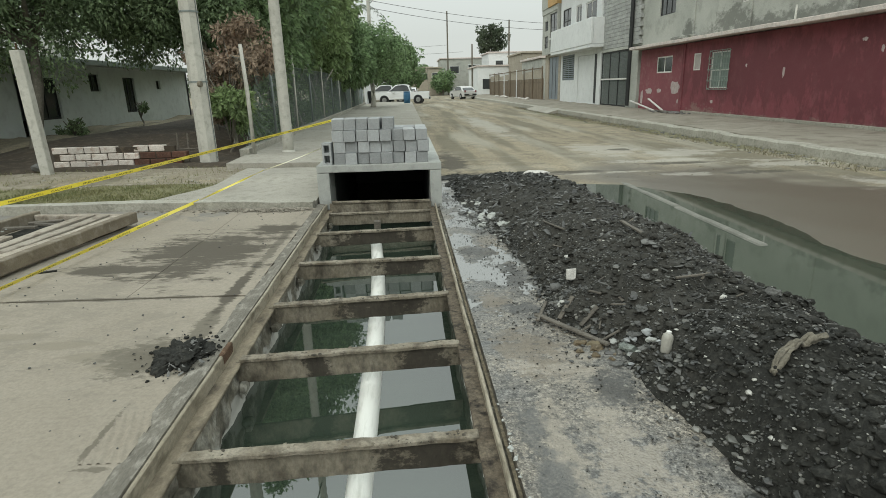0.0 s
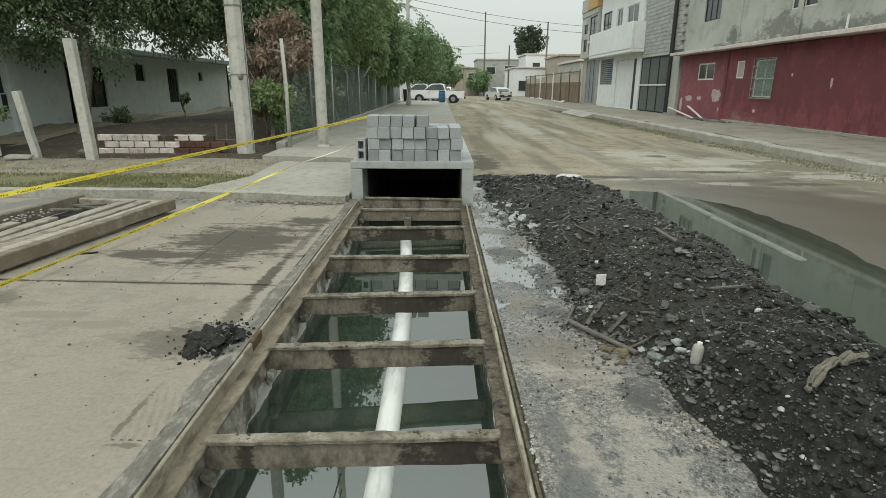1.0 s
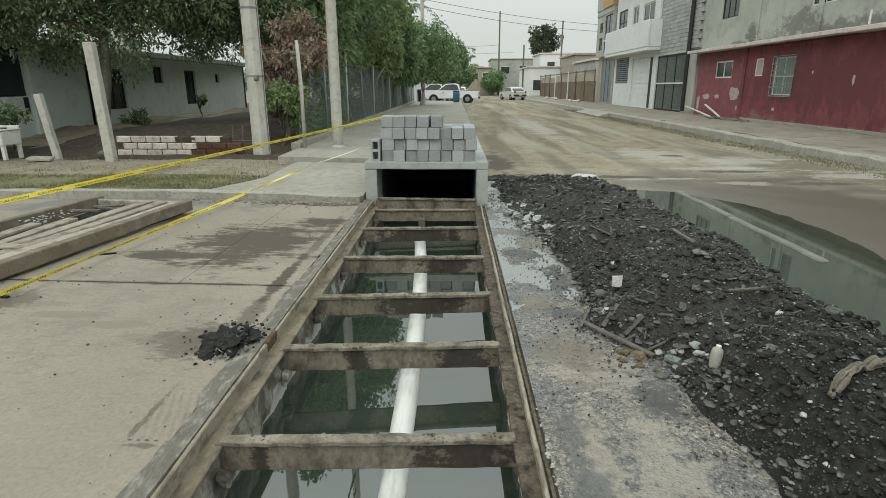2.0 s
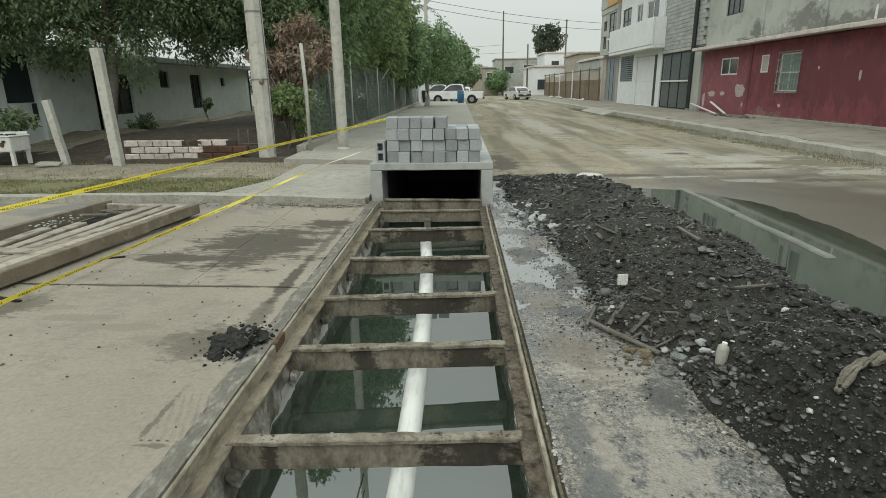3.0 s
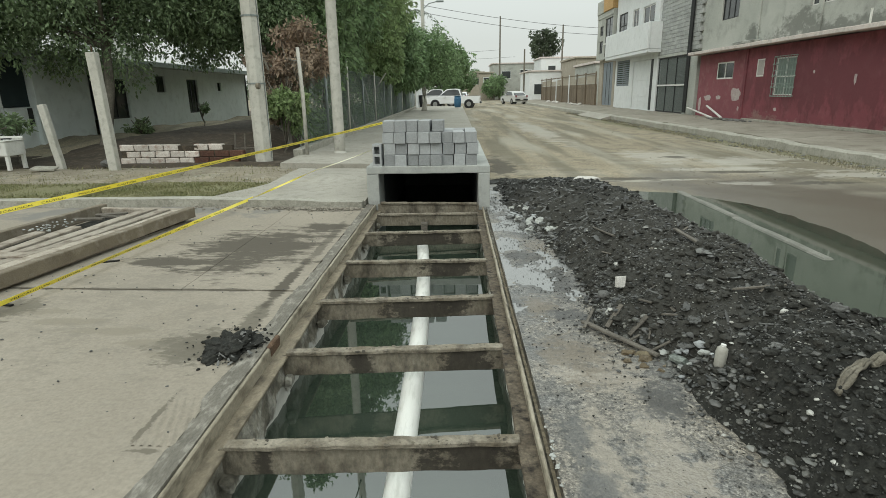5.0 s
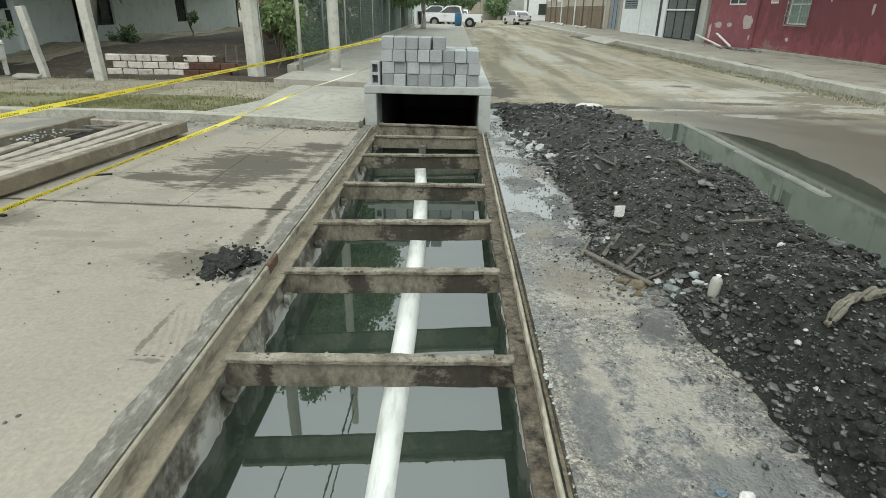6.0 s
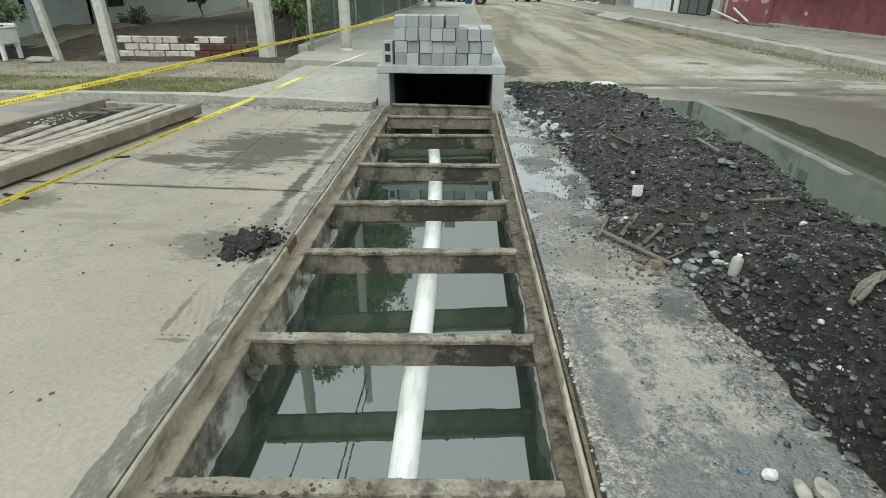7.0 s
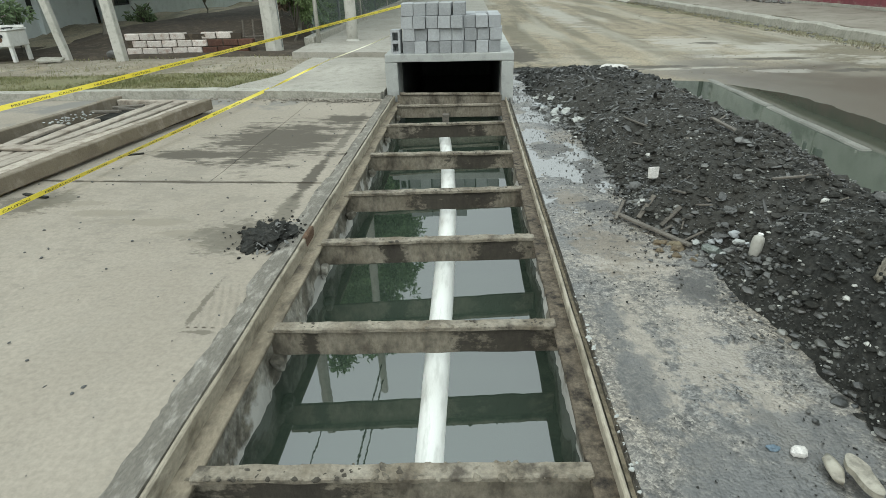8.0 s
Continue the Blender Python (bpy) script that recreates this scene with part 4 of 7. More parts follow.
# one block on end, its cavities to the street
b2 = bmesh.new()
w, h, d = 0.115, 0.285, 0.16
xs, zs = (0, 0.022, w - 0.022, w), (0, 0.03, 0.125, 0.16, 0.255, h)
for i in range(3):
    for j in range(5):
        if i == 1 and j in (1, 3):
            box(xs[i], xs[i + 1], d - 0.03, d, zs[j], zs[j + 1], 0, b2)
        else:
            box(xs[i], xs[i + 1], 0, d, zs[j], zs[j + 1], 0, b2)
bmesh.ops.remove_doubles(b2, verts=b2.verts, dist=0.0005)
whole("hollow_block", b2, BLOCK, "grey hollow block standing on end beside the stack", "block", pose(-0.705, 7.33, 0.535, 0, 0, -6))

# wet cement strip between the trench and the spoil
sv, sf = sheet(steps((0.775, 1.9, 0.025), (1.9, 2.6, 0.1)), steps((T0, 0.6, 0.2), (0.6, 9.2, 0.03)), lambda x, y: lie(x, y) + 0.030 + 0.010 * fbm(x * 1.6, y, 2.1, 5, 3.3) + 0.0034 * noise.noise(Vector((x * 26, y * 26, 0))) - 0.010 * math.exp(-(((x - 0.868 - 0.03 * noise.noise(Vector((4, y * 1.6, 2)))) / 0.016) ** 2)) * clamp((2.5 - y) / 0.5, 0, 1) + 0.004 * clamp((x - 1.25) / 0.3, 0, 1))
strip = bmesh.new()
vs = [strip.verts.new(q) for q in sv]
for q in sf:
    strip.faces.new([vs[k] for k in q])
rim = bmesh.ops.extrude_edge_only(strip, edges=[e for e in strip.edges if e.is_boundary])
for g in rim["geom"]:
    if isinstance(g, bmesh.types.BMVert):
        g.co.z -= 0.15
whole("pavement_strip", strip, WET, "wet rough cement strip with shining puddled patches", "pavement", kind="structure")

cl = [(0.762 + abs(rng.normal(0, 0.014)), rng.uniform(1.0, 2.4), lie(0.76, 1.5) + 0.034, 0.002 + 0.010 * rng.random() ** 3) for i in range(90)]
stones("rail_crumbs", cl, CAST, None, "pale cement crumbs along the rail", "grit", 41)

# shallow water standing in the low places of the strip
fv, ff = sheet(steps((0.78, 1.9, 0.2)), steps((2.9, 8.6, 0.2)), lambda x, y: lie(x, y) + 0.0225 + 0.0078 * clamp((y - 3.0) / 1.2, 0, 1))
tagged(mesh_object("shallow_water", fv, ff, FILM), "shallow shining water in hollows of the cement strip", "water", kind="structure")

# spoil heap
LEFT = ((-3, 1.66), (1.4, 1.60), (1.9, 1.58), (2.3, 1.58), (2.8, 1.49), (3.4, 1.28), (4.6, 1.30), (6.6, 1.14), (7.6, 0.98), (8.4, 0.90), (9.6, 0.95))


def left_foot(y):
    for (a, fa), (b, fb) in zip(LEFT, LEFT[1:]):
        if y <= b:
            return fa + (fb - fa) * (y - a) / (b - a)
    return LEFT[-1][1]


def heap_z(x, y):
    xl = left_foot(y) + 0.10 * noise.noise(Vector((0, y * 1.9, 5))) + 0.04 * noise.noise(Vector((0, y * 7, 2)))
    xr = 2.98 + 0.10 * noise.noise(Vector((3, y * 1.5, 5))) + (0.25 if y > 7.5 else 0) * clamp(y - 7.5, 0, 1)
    peak = 0.43 * clamp((9.7 - y) / 3.4, 0, 1) ** 0.75 * clamp((y + 1.2) / 1.6, 0, 1) * (0.9 + 0.16 * noise.noise(Vector((7, y * 0.9, 1))))
    xc = 2.15 + 0.1 * noise.noise(Vector((9, y * 0.8, 1)))
    u = (x - xl) / (xc - xl) if x < xc else (xr - x) / (xr - xc)
    base = lie(x, y) + (0.03 if x < 2.5 else 0.03 - 0.1 * clamp((x - 2.5) / 0.4, 0, 1))
    if u <= -0.1:
        return base - 0.06
    prof = math.sin(clamp(u, 0, 1) * math.pi / 2) ** 1.05
    k = clamp(u * 5, 0, 1)
    return base - 0.03 * (1 - k) + peak * prof + k * (0.055 * fbm(x, y, 2.2, 5) + 0.040 * fbm(x, y, 8.0, 5, 2.0) + 0.020 * noise.noise(Vector((x * 36, y * 36, 0))))


mv, mf = sheet(steps((0.8, 3.4, 0.024)), steps((-1.2, 0.8, 0.08), (0.8, 5.5, 0.022), (5.5, 9.9, 0.035)), heap_z)
tagged(mesh_object("spoil_heap", mv, mf, MUD), "long heap of black muddy spoil with stones", "spoil heap", kind="structure")
gs, bigger = [], []
while len(gs) < 13000:
    y = rng.uniform(0.6, 9.4)
    x = rng.uniform(left_foot(y) - 0.02, 3.1)
    if rng.random() > (0.25 + 0.75 * clamp((7.0 - y) / 4, 0, 1)):
        continue
    s = 0.004 + 0.008 * rng.random() ** 2.0 + (0.016 * rng.random() if rng.random() < 0.07 else 0)
    gs.append((x, y, heap_z(x, y) + s * 0.2, s))
fine = []
while len(fine) < 15000:
    y = rng.uniform(0.9, 5.2)
    x = rng.uniform(left_foot(y) - 0.01, 2.7)
    if y < 2.4 and rng.random() < 0.45:
        continue
    s = 0.0028 + 0.006 * rng.random() ** 2
    fine.append((x, y, heap_z(x, y) + s * 0.25, s))
stones("heap_fines", fine, GRAVEL, None, "dense wet fine gravel covering the black spoil", "gravel", 62)
stones("heap_gravel", gs, GRAVEL, None, "gravel and small rubble bedded in the black spoil", "gravel", 6)
cd = []
while len(cd) < 4200:
    y = rng.uniform(0.8, 9.3) if len(cd) < 1900 else rng.uniform(0.8, 4.6)
    x = rng.uniform(left_foot(y) + 0.03, 3.0)
    s = 0.010 + 0.03 * rng.random() ** 2.5
    cd.append((x, y, heap_z(x, y) + s * 0.1, s))
stones("heap_clods", cd, MUD, None, "clods of black mud on the spoil", "mud", 61)
sh = []
while len(sh) < 1700:
    y = rng.uniform(2.4, 8.8)
    x = rng.uniform(left_foot(y) + 0.05, 2.8)
    if fbm(x, y, 1.2, 3, 8.0) < rng.uniform(-0.8, 0.3):
        continue
    s = 0.008 + (0.020 if y < 4.5 else 0.028) * rng.random() ** 2
    sh.append((x, y, heap_z(x, y) + s * 0.35, s))
stones("heap_shards", sh, SHARD, None, "flat shards and splinters jutting from the black spoil", "shards", 63, True)
# rubble gathered along the foot of the heap
rb = []
while len(rb) < 1500:
    y = rng.uniform(1.2, 8.2)
    off = rng.normal(0.02, 0.10)
    near = math.exp(-((y - 2.9) / 0.7) ** 2) + 0.55 * math.exp(-((y - 6.2) / 0.8) ** 2) + 0.12
    if rng.random() > near:
        continue
    x = left_foot(y) + off
    s = (0.005 + 0.02 * rng.random() ** 2) * (1.2 if off > 0 else 0.6)
    rb.append((x, y, max(heap_z(x, y), lie(x, y) + 0.032) + s * 0.25, s))
stones("foot_rubble", rb, GRAVEL, None, "mixed rubble along the foot of the spoil", "rubble", 8)
# crumbs of mud strewn over the wet strip
cs = []
while len(cs) < 3000:
    y = rng.uniform(1.0, 8.0)
    lf = left_foot(y)
    x = lf - abs(rng.normal(0, 0.25)) if rng.random() < 0.6 else rng.uniform(0.8, lf)
    if x > 0.79:
        s = 0.0012 + (0.0035 if y < 2.3 else 0.0065) * rng.random() ** 2.5
        cs.append((x, y, lie(x, y) + 0.034, s))
stones("strip_crumbs", cs, MUD, None, "crumbs of black mud strewn on the wet strip", "mud", 9)

# ---- verge, kerb and path on the house side ----
kb = worn(box(-14, -0.83, 7.03, 7.21, -0.1, 0.0, 0.02, seg=2), 0, 0, 1)
long = [e for e in kb.edges if abs(e.verts[0].co.x - e.verts[1].co.x) > 2]
bmesh.ops.subdivide_edges(kb, edges=long, cuts=60)
for v in kb.verts:
    top = 0.165 - 0.03 * clamp((v.co.x + 3) / 2.2, 0, 1)
    v.co.z = (lie(v.co.x, 7.1) + top if v.co.z > -0.04 else v.co.z) + 0.012 * noise.noise(v.co * 2.2)
    v.co.y += 0.012 * noise.noise(v.co * 1.7 + Vector((4, 0, 0)))
whole("kerb", kb, KERB, "old pale concrete kerb in front of the grass verge", "kerb", kind="structure")

drive = paving("path", -2.55, -0.82, 7.22, 10.45, 0.118, PATH_CONC, 0.2, 0.2, 0.012)
for v in drive.verts:
    v.co.x -= 0.55 * clamp((8.6 - v.co.y) / 1.4, 0, 1) * (1 if v.co.x < -1.6 else 0) * clamp((-1.6 - v.co.x), 0, 1)
whole("path", drive, PATH_CONC, "worn concrete path beside the culvert", "path", kind="structure")
walkway = paving("sidewalk", -2.95, 1.0, 10.55, 54.0, 0.195, PATH_CONC, 0.3, 0.45, 0.012, lambda x, y: -0.82 < x < 0.83 and y < 10.95)
whole("sidewalk", walkway, PATH_CONC, "long pale concrete sidewalk under the trees", "sidewalk", kind="structure")
verge = paving("verge", -14.0, -2.56, 7.215, 8.95, 0.085, GRASS_BED, 0.2, 0.2, 0.02)
whole("verge", verge, GRASS_BED, "worn grass verge between kerb and path", "verge", kind="structure")
lane = paving("dirt_path", -14.0, -2.56, 8.96, 10.9, 0.085, DIRT, 0.2, 0.2, 0.035)
whole("side_path", lane, DIRT, "dusty old path in front of the garden", "path", kind="structure")


def blades(name, n, area, height, zf, material, label, seed):
    r2 = np.random.default_rng(seed)
    x0, x1, y0, y1 = area
    verts, faces = [], []
    for k in range(n):
        x, y = r2.uniform(x0, x1), r2.uniform(y0, y1)
        if fbm(x, y, 0.9, 3, seed) < r2.uniform(-0.75, 0.35):
            continue
        h, a, w = height * r2.uniform(0.5, 1.3), r2.uniform(0, 6.28), 0.006
        dx, dy, lx, ly = w * math.cos(a), w * math.sin(a), r2.normal(0, 0.5) * h, r2.normal(0, 0.5) * h
        z = zf(x, y)
        b = len(verts)
        verts += [(x - dx, y - dy, z), (x + dx, y + dy, z), (x + lx, y + ly, z + h)]
        faces.append((b, b + 1, b + 2))
    ob = mesh_object(name, verts, faces, material, False)
    return tagged(ob, label, "grass", kind="stuff")


blades("verge_grass", 30000, (-8.6, -2.5, 7.23, 8.95), 0.035, lambda x, y: lie(x, y) + 0.08, GRASS, "thin short grass on the verge", 2)
blades("path_weeds", 2600, (-8.5, -2.4, 8.95, 11.2), 0.04, lambda x, y: lie(x, y) + 0.082, GRASS, "sparse weeds along the dusty path", 7)
cl = [(x, y, lie(x, y) + 0.09, rng.uniform(0.006, 0.03) ) for x, y in zip(rng.uniform(-8.5, -2.6, 90), rng.uniform(8.9, 11.1, 90))]
stones("path_rubble", cl, KERB, None, "scattered pale rubble along the path", "rubble", 15)
cl = [(x, 7.0 - abs(rng.normal(0, 0.10)), lie(x, 7) + 0.07, 0.004 + 0.024 * rng.random() ** 3) for x in np.concatenate((rng.uniform(-3, -0.85, 160), rng.uniform(-2.0, -0.85, 420)))]
stones("kerb_dirt", cl, STAIN, None, "dirt swept against the kerb", "dirt", 16)

# garden soil behind the posts
gv, gf = sheet(steps((-24, -9, 1.0), (-9, -3.0, 0.2)), steps((10.9, 18, 0.2), (18, 46, 1.0)),
               lambda x, y: 0.16 + clamp((y - 11.6) / 2.2, 0, 1) * clamp((-3.3 - x) / 1.2, 0, 1) * clamp((x + 9.5) / 2.0, 0.15, 1) * (0.40 + 0.07 * fbm(x, y, 0.5, 4, 3.0)) + 0.03 * fbm(x, y, 2.0) - 0.12 * clamp((11.1 - y) / 0.2, 0, 1))
tagged(mesh_object("garden_ground", gv, gf, SOIL), "uneven brown garden soil in front of the house", "ground", kind="structure")


# ---- cover panel lying on the slab ----
def cover_panel():
    p = thing("cover_panel", -2.60, 6.22, lie(-2.7, 5) + 0.062, "long weathered wooden cover panel with warped slats", "panel")
    p.matrix_basis = pose(-2.60, 6.22, lie(-2.7, 5) + 0.062, 0, 0, -7.5)
    L, W, H = 3.9, 1.22, 0.15
    for nm, dims in (("side_board", (-0.085, 0.0, -L, 0, 0.035, H)), ("side_board", (-W, -W + 0.07, -L, 0.05, 0.02, H + 0.01)), ("end_board", (-W + 0.075, -0.09, -0.07, 0, 0.02, H - 0.02))):
        part(nm, worn(box(*dims, 0.008), 16, 0.007, 3.0), PANEL_SIDE if nm == "side_board" else PANEL, p, "board caked with rust-brown mud" if nm == "side_board" else "")
    # black board below the slats paints in the shade seen through their gaps
    part("bottom_board", worn(box(-W + 0.08, -0.09, -L, -0.08, 0.002, 0.018), 8, 0.002, 3.0), MUD, p)
    for k in range(5):
        x0 = -0.088 - 0.157 * (k + 1)
        start = -0.06 if k < 3 else -0.95 - 0.25 * (k - 3)
        n, bw = 24, 0.114
        b2 = box(0, bw, -L + 0.05, start, 0.082, 0.112, 0.006)
        worn(b2, n, 0.004, 4.0, k)
        for v in b2.verts:
            v.co.x += x0 + 0.040 * math.sin(v.co.y * 1.9 + 0.6) * (0.4 + 0.12 * k) + 0.008 * math.sin(v.co.y * 3.1 + k * 2)
            v.co.z += 0.014 * math.sin(v.co.y * 2.2 + k) + 0.014
        part("slat", b2, PANEL, p)
    part("cross_board", worn(box(-0.95, -0.25, -2.0, -1.88, 0.118, 0.14, 0.005), 8, 0.006, 3.0), PANEL, p)
    for (x, y, a) in ((-0.82, -0.30, 20), (-0.70, -0.42, -12), (-0.9, -0.55, 8)):
        b2 = worn(box(-0.16, 0.16, -0.03, 0.03, 0.10, 0.125, 0.004), 4, 0.005, 5.0)
        bmesh.ops.rotate(b2, verts=b2.verts, matrix=Matrix.Rotation(radians(a), 3, "Z"))
        bmesh.ops.translate(b2, verts=b2.verts, vec=(x, y, 0))
        part("loose_splinter", b2, WOOD, p)
    sp = [(-0.98 + rng.normal(0, 0.06), -0.95 + rng.normal(0, 0.12), 0.10 + rng.uniform(0, 0.05), rng.uniform(0.006, 0.02)) for i in range(40)]
    stones("plaster_rubble", sp, CAST, p, "pale plaster rubble", "", 33)
    return p


cover_panel()
for (x, y, a, ln) in ((-2.62, 4.55, 24, 0.10), (-2.75, 3.55, -20, 0.12)):
    b2 = worn(box(-ln, ln, -0.016, 0.016, 0, 0.012, 0.002), 7, 0.012, 9.0, x)
    whole("dark_stick", b2, MUD, "dark muddy stick on the slab", "stick", pose(x, y, lie(x, y) + 0.066, 0, 0, a), group="sticks on the slab")


# ---- barrier tape ----
def word_mesh(word):
    """The letters of a word in the built-in font, scaled to one unit long and high."""
    c = bpy.data.curves.new("letters", "FONT")
    c.body = word
    c.resolution_u = 2
    ob = bpy.data.objects.new("letters", c)
    me = bpy.data.meshes.new_from_object(ob)
    xs, ys = [v.co.x for v in me.vertices], [v.co.y for v in me.vertices]
    x0, x1, y0, y1 = min(xs), max(xs), min(ys), max(ys)
    res = [([(x - x0) / (x1 - x0) for x in xs], [(y - y0) / (y1 - y0) for y in ys], [tuple(f.vertices) for f in me.polygons])]
    bpy.data.objects.remove(ob)
    bpy.data.curves.remove(c)
    bpy.data.meshes.remove(me)
    return res


def tape(name, a, b, width, sag, label, twist=0.0, bars=True, seed=1, film=YELLOW):
    """A taut ribbon between two points, printed with warning words."""
    a, b = Vector(a), Vector(b)
    t_ob = thing(name, *a, label, "tape", "barrier tape")
    n = 60
    d = b - a
    side = Vector((0, 0, 1))
    nrm = d.cross(side).normalized()

    def at(u, w, off):
        p = d * u
        p = p + Vector((0, 0, -4 * sag * u * (1 - u)))
        tilt = twist * math.sin(u * 7 + seed)
        return p + (side * math.cos(tilt) + nrm * math.sin(tilt)) * w + nrm * off

    def ribbon(u0, u1, w0, w1, off, m):
        b3 = bmesh.new()
        prev = None
        for i in range(m + 1):
            u = u0 + (u1 - u0) * i / m
            q = [b3.verts.new(at(u, w, o)) for w, o in ((w0, off - 0.0008), (w1, off - 0.0008), (w1, off + 0.0008), (w0, off + 0.0008))]
            if prev:
                for k in range(4):
                    b3.faces.new((prev[k], prev[(k + 1) % 4], q[(k + 1) % 4], q[k]))
            else:
                b3.faces.new(q)
            prev = q
        b3.faces.new(prev[::-1])
        return b3

    part("ribbon", ribbon(0, 1, -width / 2, width / 2, 0, n), film, t_ob)
    if bars:
        b3 = bmesh.new()
        along = 0.10 + 0.05 * seed
        while along < d.length - 0.8:
            for word, start, long in (("PRECAUCION", 0.0, 0.33), ("CAUTION", 0.41, 0.22)):
                for x, y, faces in word_mesh(word):
                    vs = [b3.verts.new(at((along + start + px * long) / d.length, width * (py * 0.42 - 0.30), 0.0028)) for px, py in zip(x, y)]
                    for f in faces:
                        b3.faces.new([vs[k] for k in f])
            along += 0.76
        part("print", b3, INK, t_ob, "black printed warning words", kind="stuff")
    return t_ob


tape("barrier_tape", (-4.70, 1.45, 0.38), (-0.93, 11.0, 0.925), 0.040, 0.015, "taut yellow barrier tape with black print across the verge", 0.35, True, 3)
tape("barrier_tape", (-2.74, 2.40, 0.155), (-2.28, 7.2, 0.165), 0.034, 0.0, "low yellow barrier tape slack beside the panel", 0.5, True, 5)
tape("barrier_tape", (-2.28, 7.2, 0.165), (-2.0, 9.4, 0.22), 0.026, 0.0, "thin yellow barrier tape lying over the path", 0.9, False, 8)
tape("barrier_tape", (-2.0, 9.4, 0.22), (-0.75, 11.2, 0.6), 0.016, 0.03, "thin faded barrier tape run up towards the culvert", 0.9, False, 9, PALE_TAPE)


# ---- posts and poles ----
def post(name, x, y, z, w, h, lean, label, material=POLE, group=""):
    b3 = box(-w / 2, w / 2, -w / 2, w / 2, -0.3, h, 0.015, seg=2)
    worn(b3, 10, 0.006, 4.0, x)
    return whole(name, b3, material, label, "post", pose(x, y, z, lean[0], lean[1], 3), group)


pst = post("fence_post", -6.21, 10.68, 0.14, 0.165, 2.12, (0, -1.5), "pale square concrete fence post, chipped at top")
rod = tube([(0, 0, 2.05), (0.01, 0, 2.24)], 0.012, 6)
part("steel_rod", rod, RUST, pst, "rusty bar end")
post("leaning_post", -7.44, 10.95, 0.12, 0.125, 1.24, (0, -7), "short pale concrete post leaning over")


def utility_pole(name, x, y, z, h, r0, r1, sides, label, lamp=False):
    p = thing(name, x, y, z, label, "pole", "street poles")
    pts = [(0, 0, -0.3 + (h + 0.3) * i / 12) for i in range(13)]
    b3 = tube(pts, [r0 + (r1 - r0) * i / 12 for i in range(13)], sides)
    part("shaft", b3, POLE, p, smooth=sides > 8)
    return p


p1 = utility_pole("utility_pole", -3.54, 11.42, 0.2, 9.0, 0.172, 0.13, 8, "tall pale octagonal concrete utility pole")
part("anchor_ring", tube([(0.06, -0.19, 1.43), (0.12, -0.20, 1.43)], 0.055, 10), STEEL, p1, "grey anchor cup")
part("down_wire", tube([(0.17, -0.03, 0.02), (0.16, -0.03, 1.9), (0.13, -0.02, 6)], 0.008, 5), WIRE, p1)
for z in (1.46, 2.7):
    part("steel_band", tube([(0, 0, z), (0, 0, z + 0.03)], 0.172, 8), WIRE, p1)
p2 = utility_pole("utility_pole", -2.19, 12.45, 0.19, 8.5, 0.118, 0.095, 14, "slim grey concrete utility pole on the sidewalk")
part("ground_collar", tube([(0, 0, 0), (0, 0, 0.05)], [0.15, 0.12], 14), POLE, p2)
p3 = utility_pole("utility_pole", -2.06, 45.0, 0.2, 10.5, 0.16, 0.12, 12, "far street light pole with a curved arm")
part("lamp_arm", tube([(0, 0, 7.2), (0.5, -0.1, 7.6), (1.1, -0.2, 7.72)], 0.035, 6), WIRE, p3)
part("lamp_head", box(1.05, 1.6, -0.32, -0.12, 7.66, 7.78, 0.03), WIRE, p3, "grey lamp head")
part("crossarm", box(-0.9, 0.9, -0.06, 0.06, 9.3, 9.42, 0.01), WOOD, p3)
for nm, x, y, h, r in (("far_pole", 8.2, 104, 14.0, 0.17), ("far_pole", 10.9, 90, 7.6, 0.16), ("far_pole", 17.5, 95, 11.5, 0.16), ("far_pole", 18.5, 70, 9.0, 0.12)):
    b3 = tube([(0, 0, 0), (0, 0, h)], [r, r * 0.7], 8)
    whole(nm, b3, BARK, "far dark bare utility pole", "pole", (x, y, -0.1), "far poles")


def cable(a, b, sag, r, label):
    a, b = Vector(a), Vector(b)
    pts = [a + (b - a) * (i / 16) - Vector((0, 0, 4 * sag * (i / 16) * (1 - i / 16))) for i in range(17)]
    return whole("overhead_cable", tube(pts, r, 5), INK, label, "cable", group="overhead cables")


cable((-2.0, 45, 7.2), (15.5, 54, 6.1), 0.35, 0.016, "thin dark overhead cable crossing the street")
cable((-2.0, 45, 7.7), (15.5, 55, 6.75), 0.3, 0.016, "thin dark overhead cable crossing the street")
cable((-30, 104, 8.6), (8.2, 104, 8.4), 0.6, 0.02, "thin dark overhead cable far off")
cable((-30, 104, 7.6), (10.9, 104, 7.2), 0.6, 0.02, "thin dark overhead cable far off")


cable((-2.19, 12.45, 7.7), (-2.5, -28, 8.2), 0.5, 0.022, "thick dark overhead cable running along the poles")
cable((-2.19, 12.45, 8.2), (-2.3, -28, 8.7), 0.45, 0.018, "thin dark overhead cable running along the poles")
cable((-3.54, 11.42, 8.4), (-3.2, -28, 8.8), 0.5, 0.02, "thin dark overhead cable running along the poles")


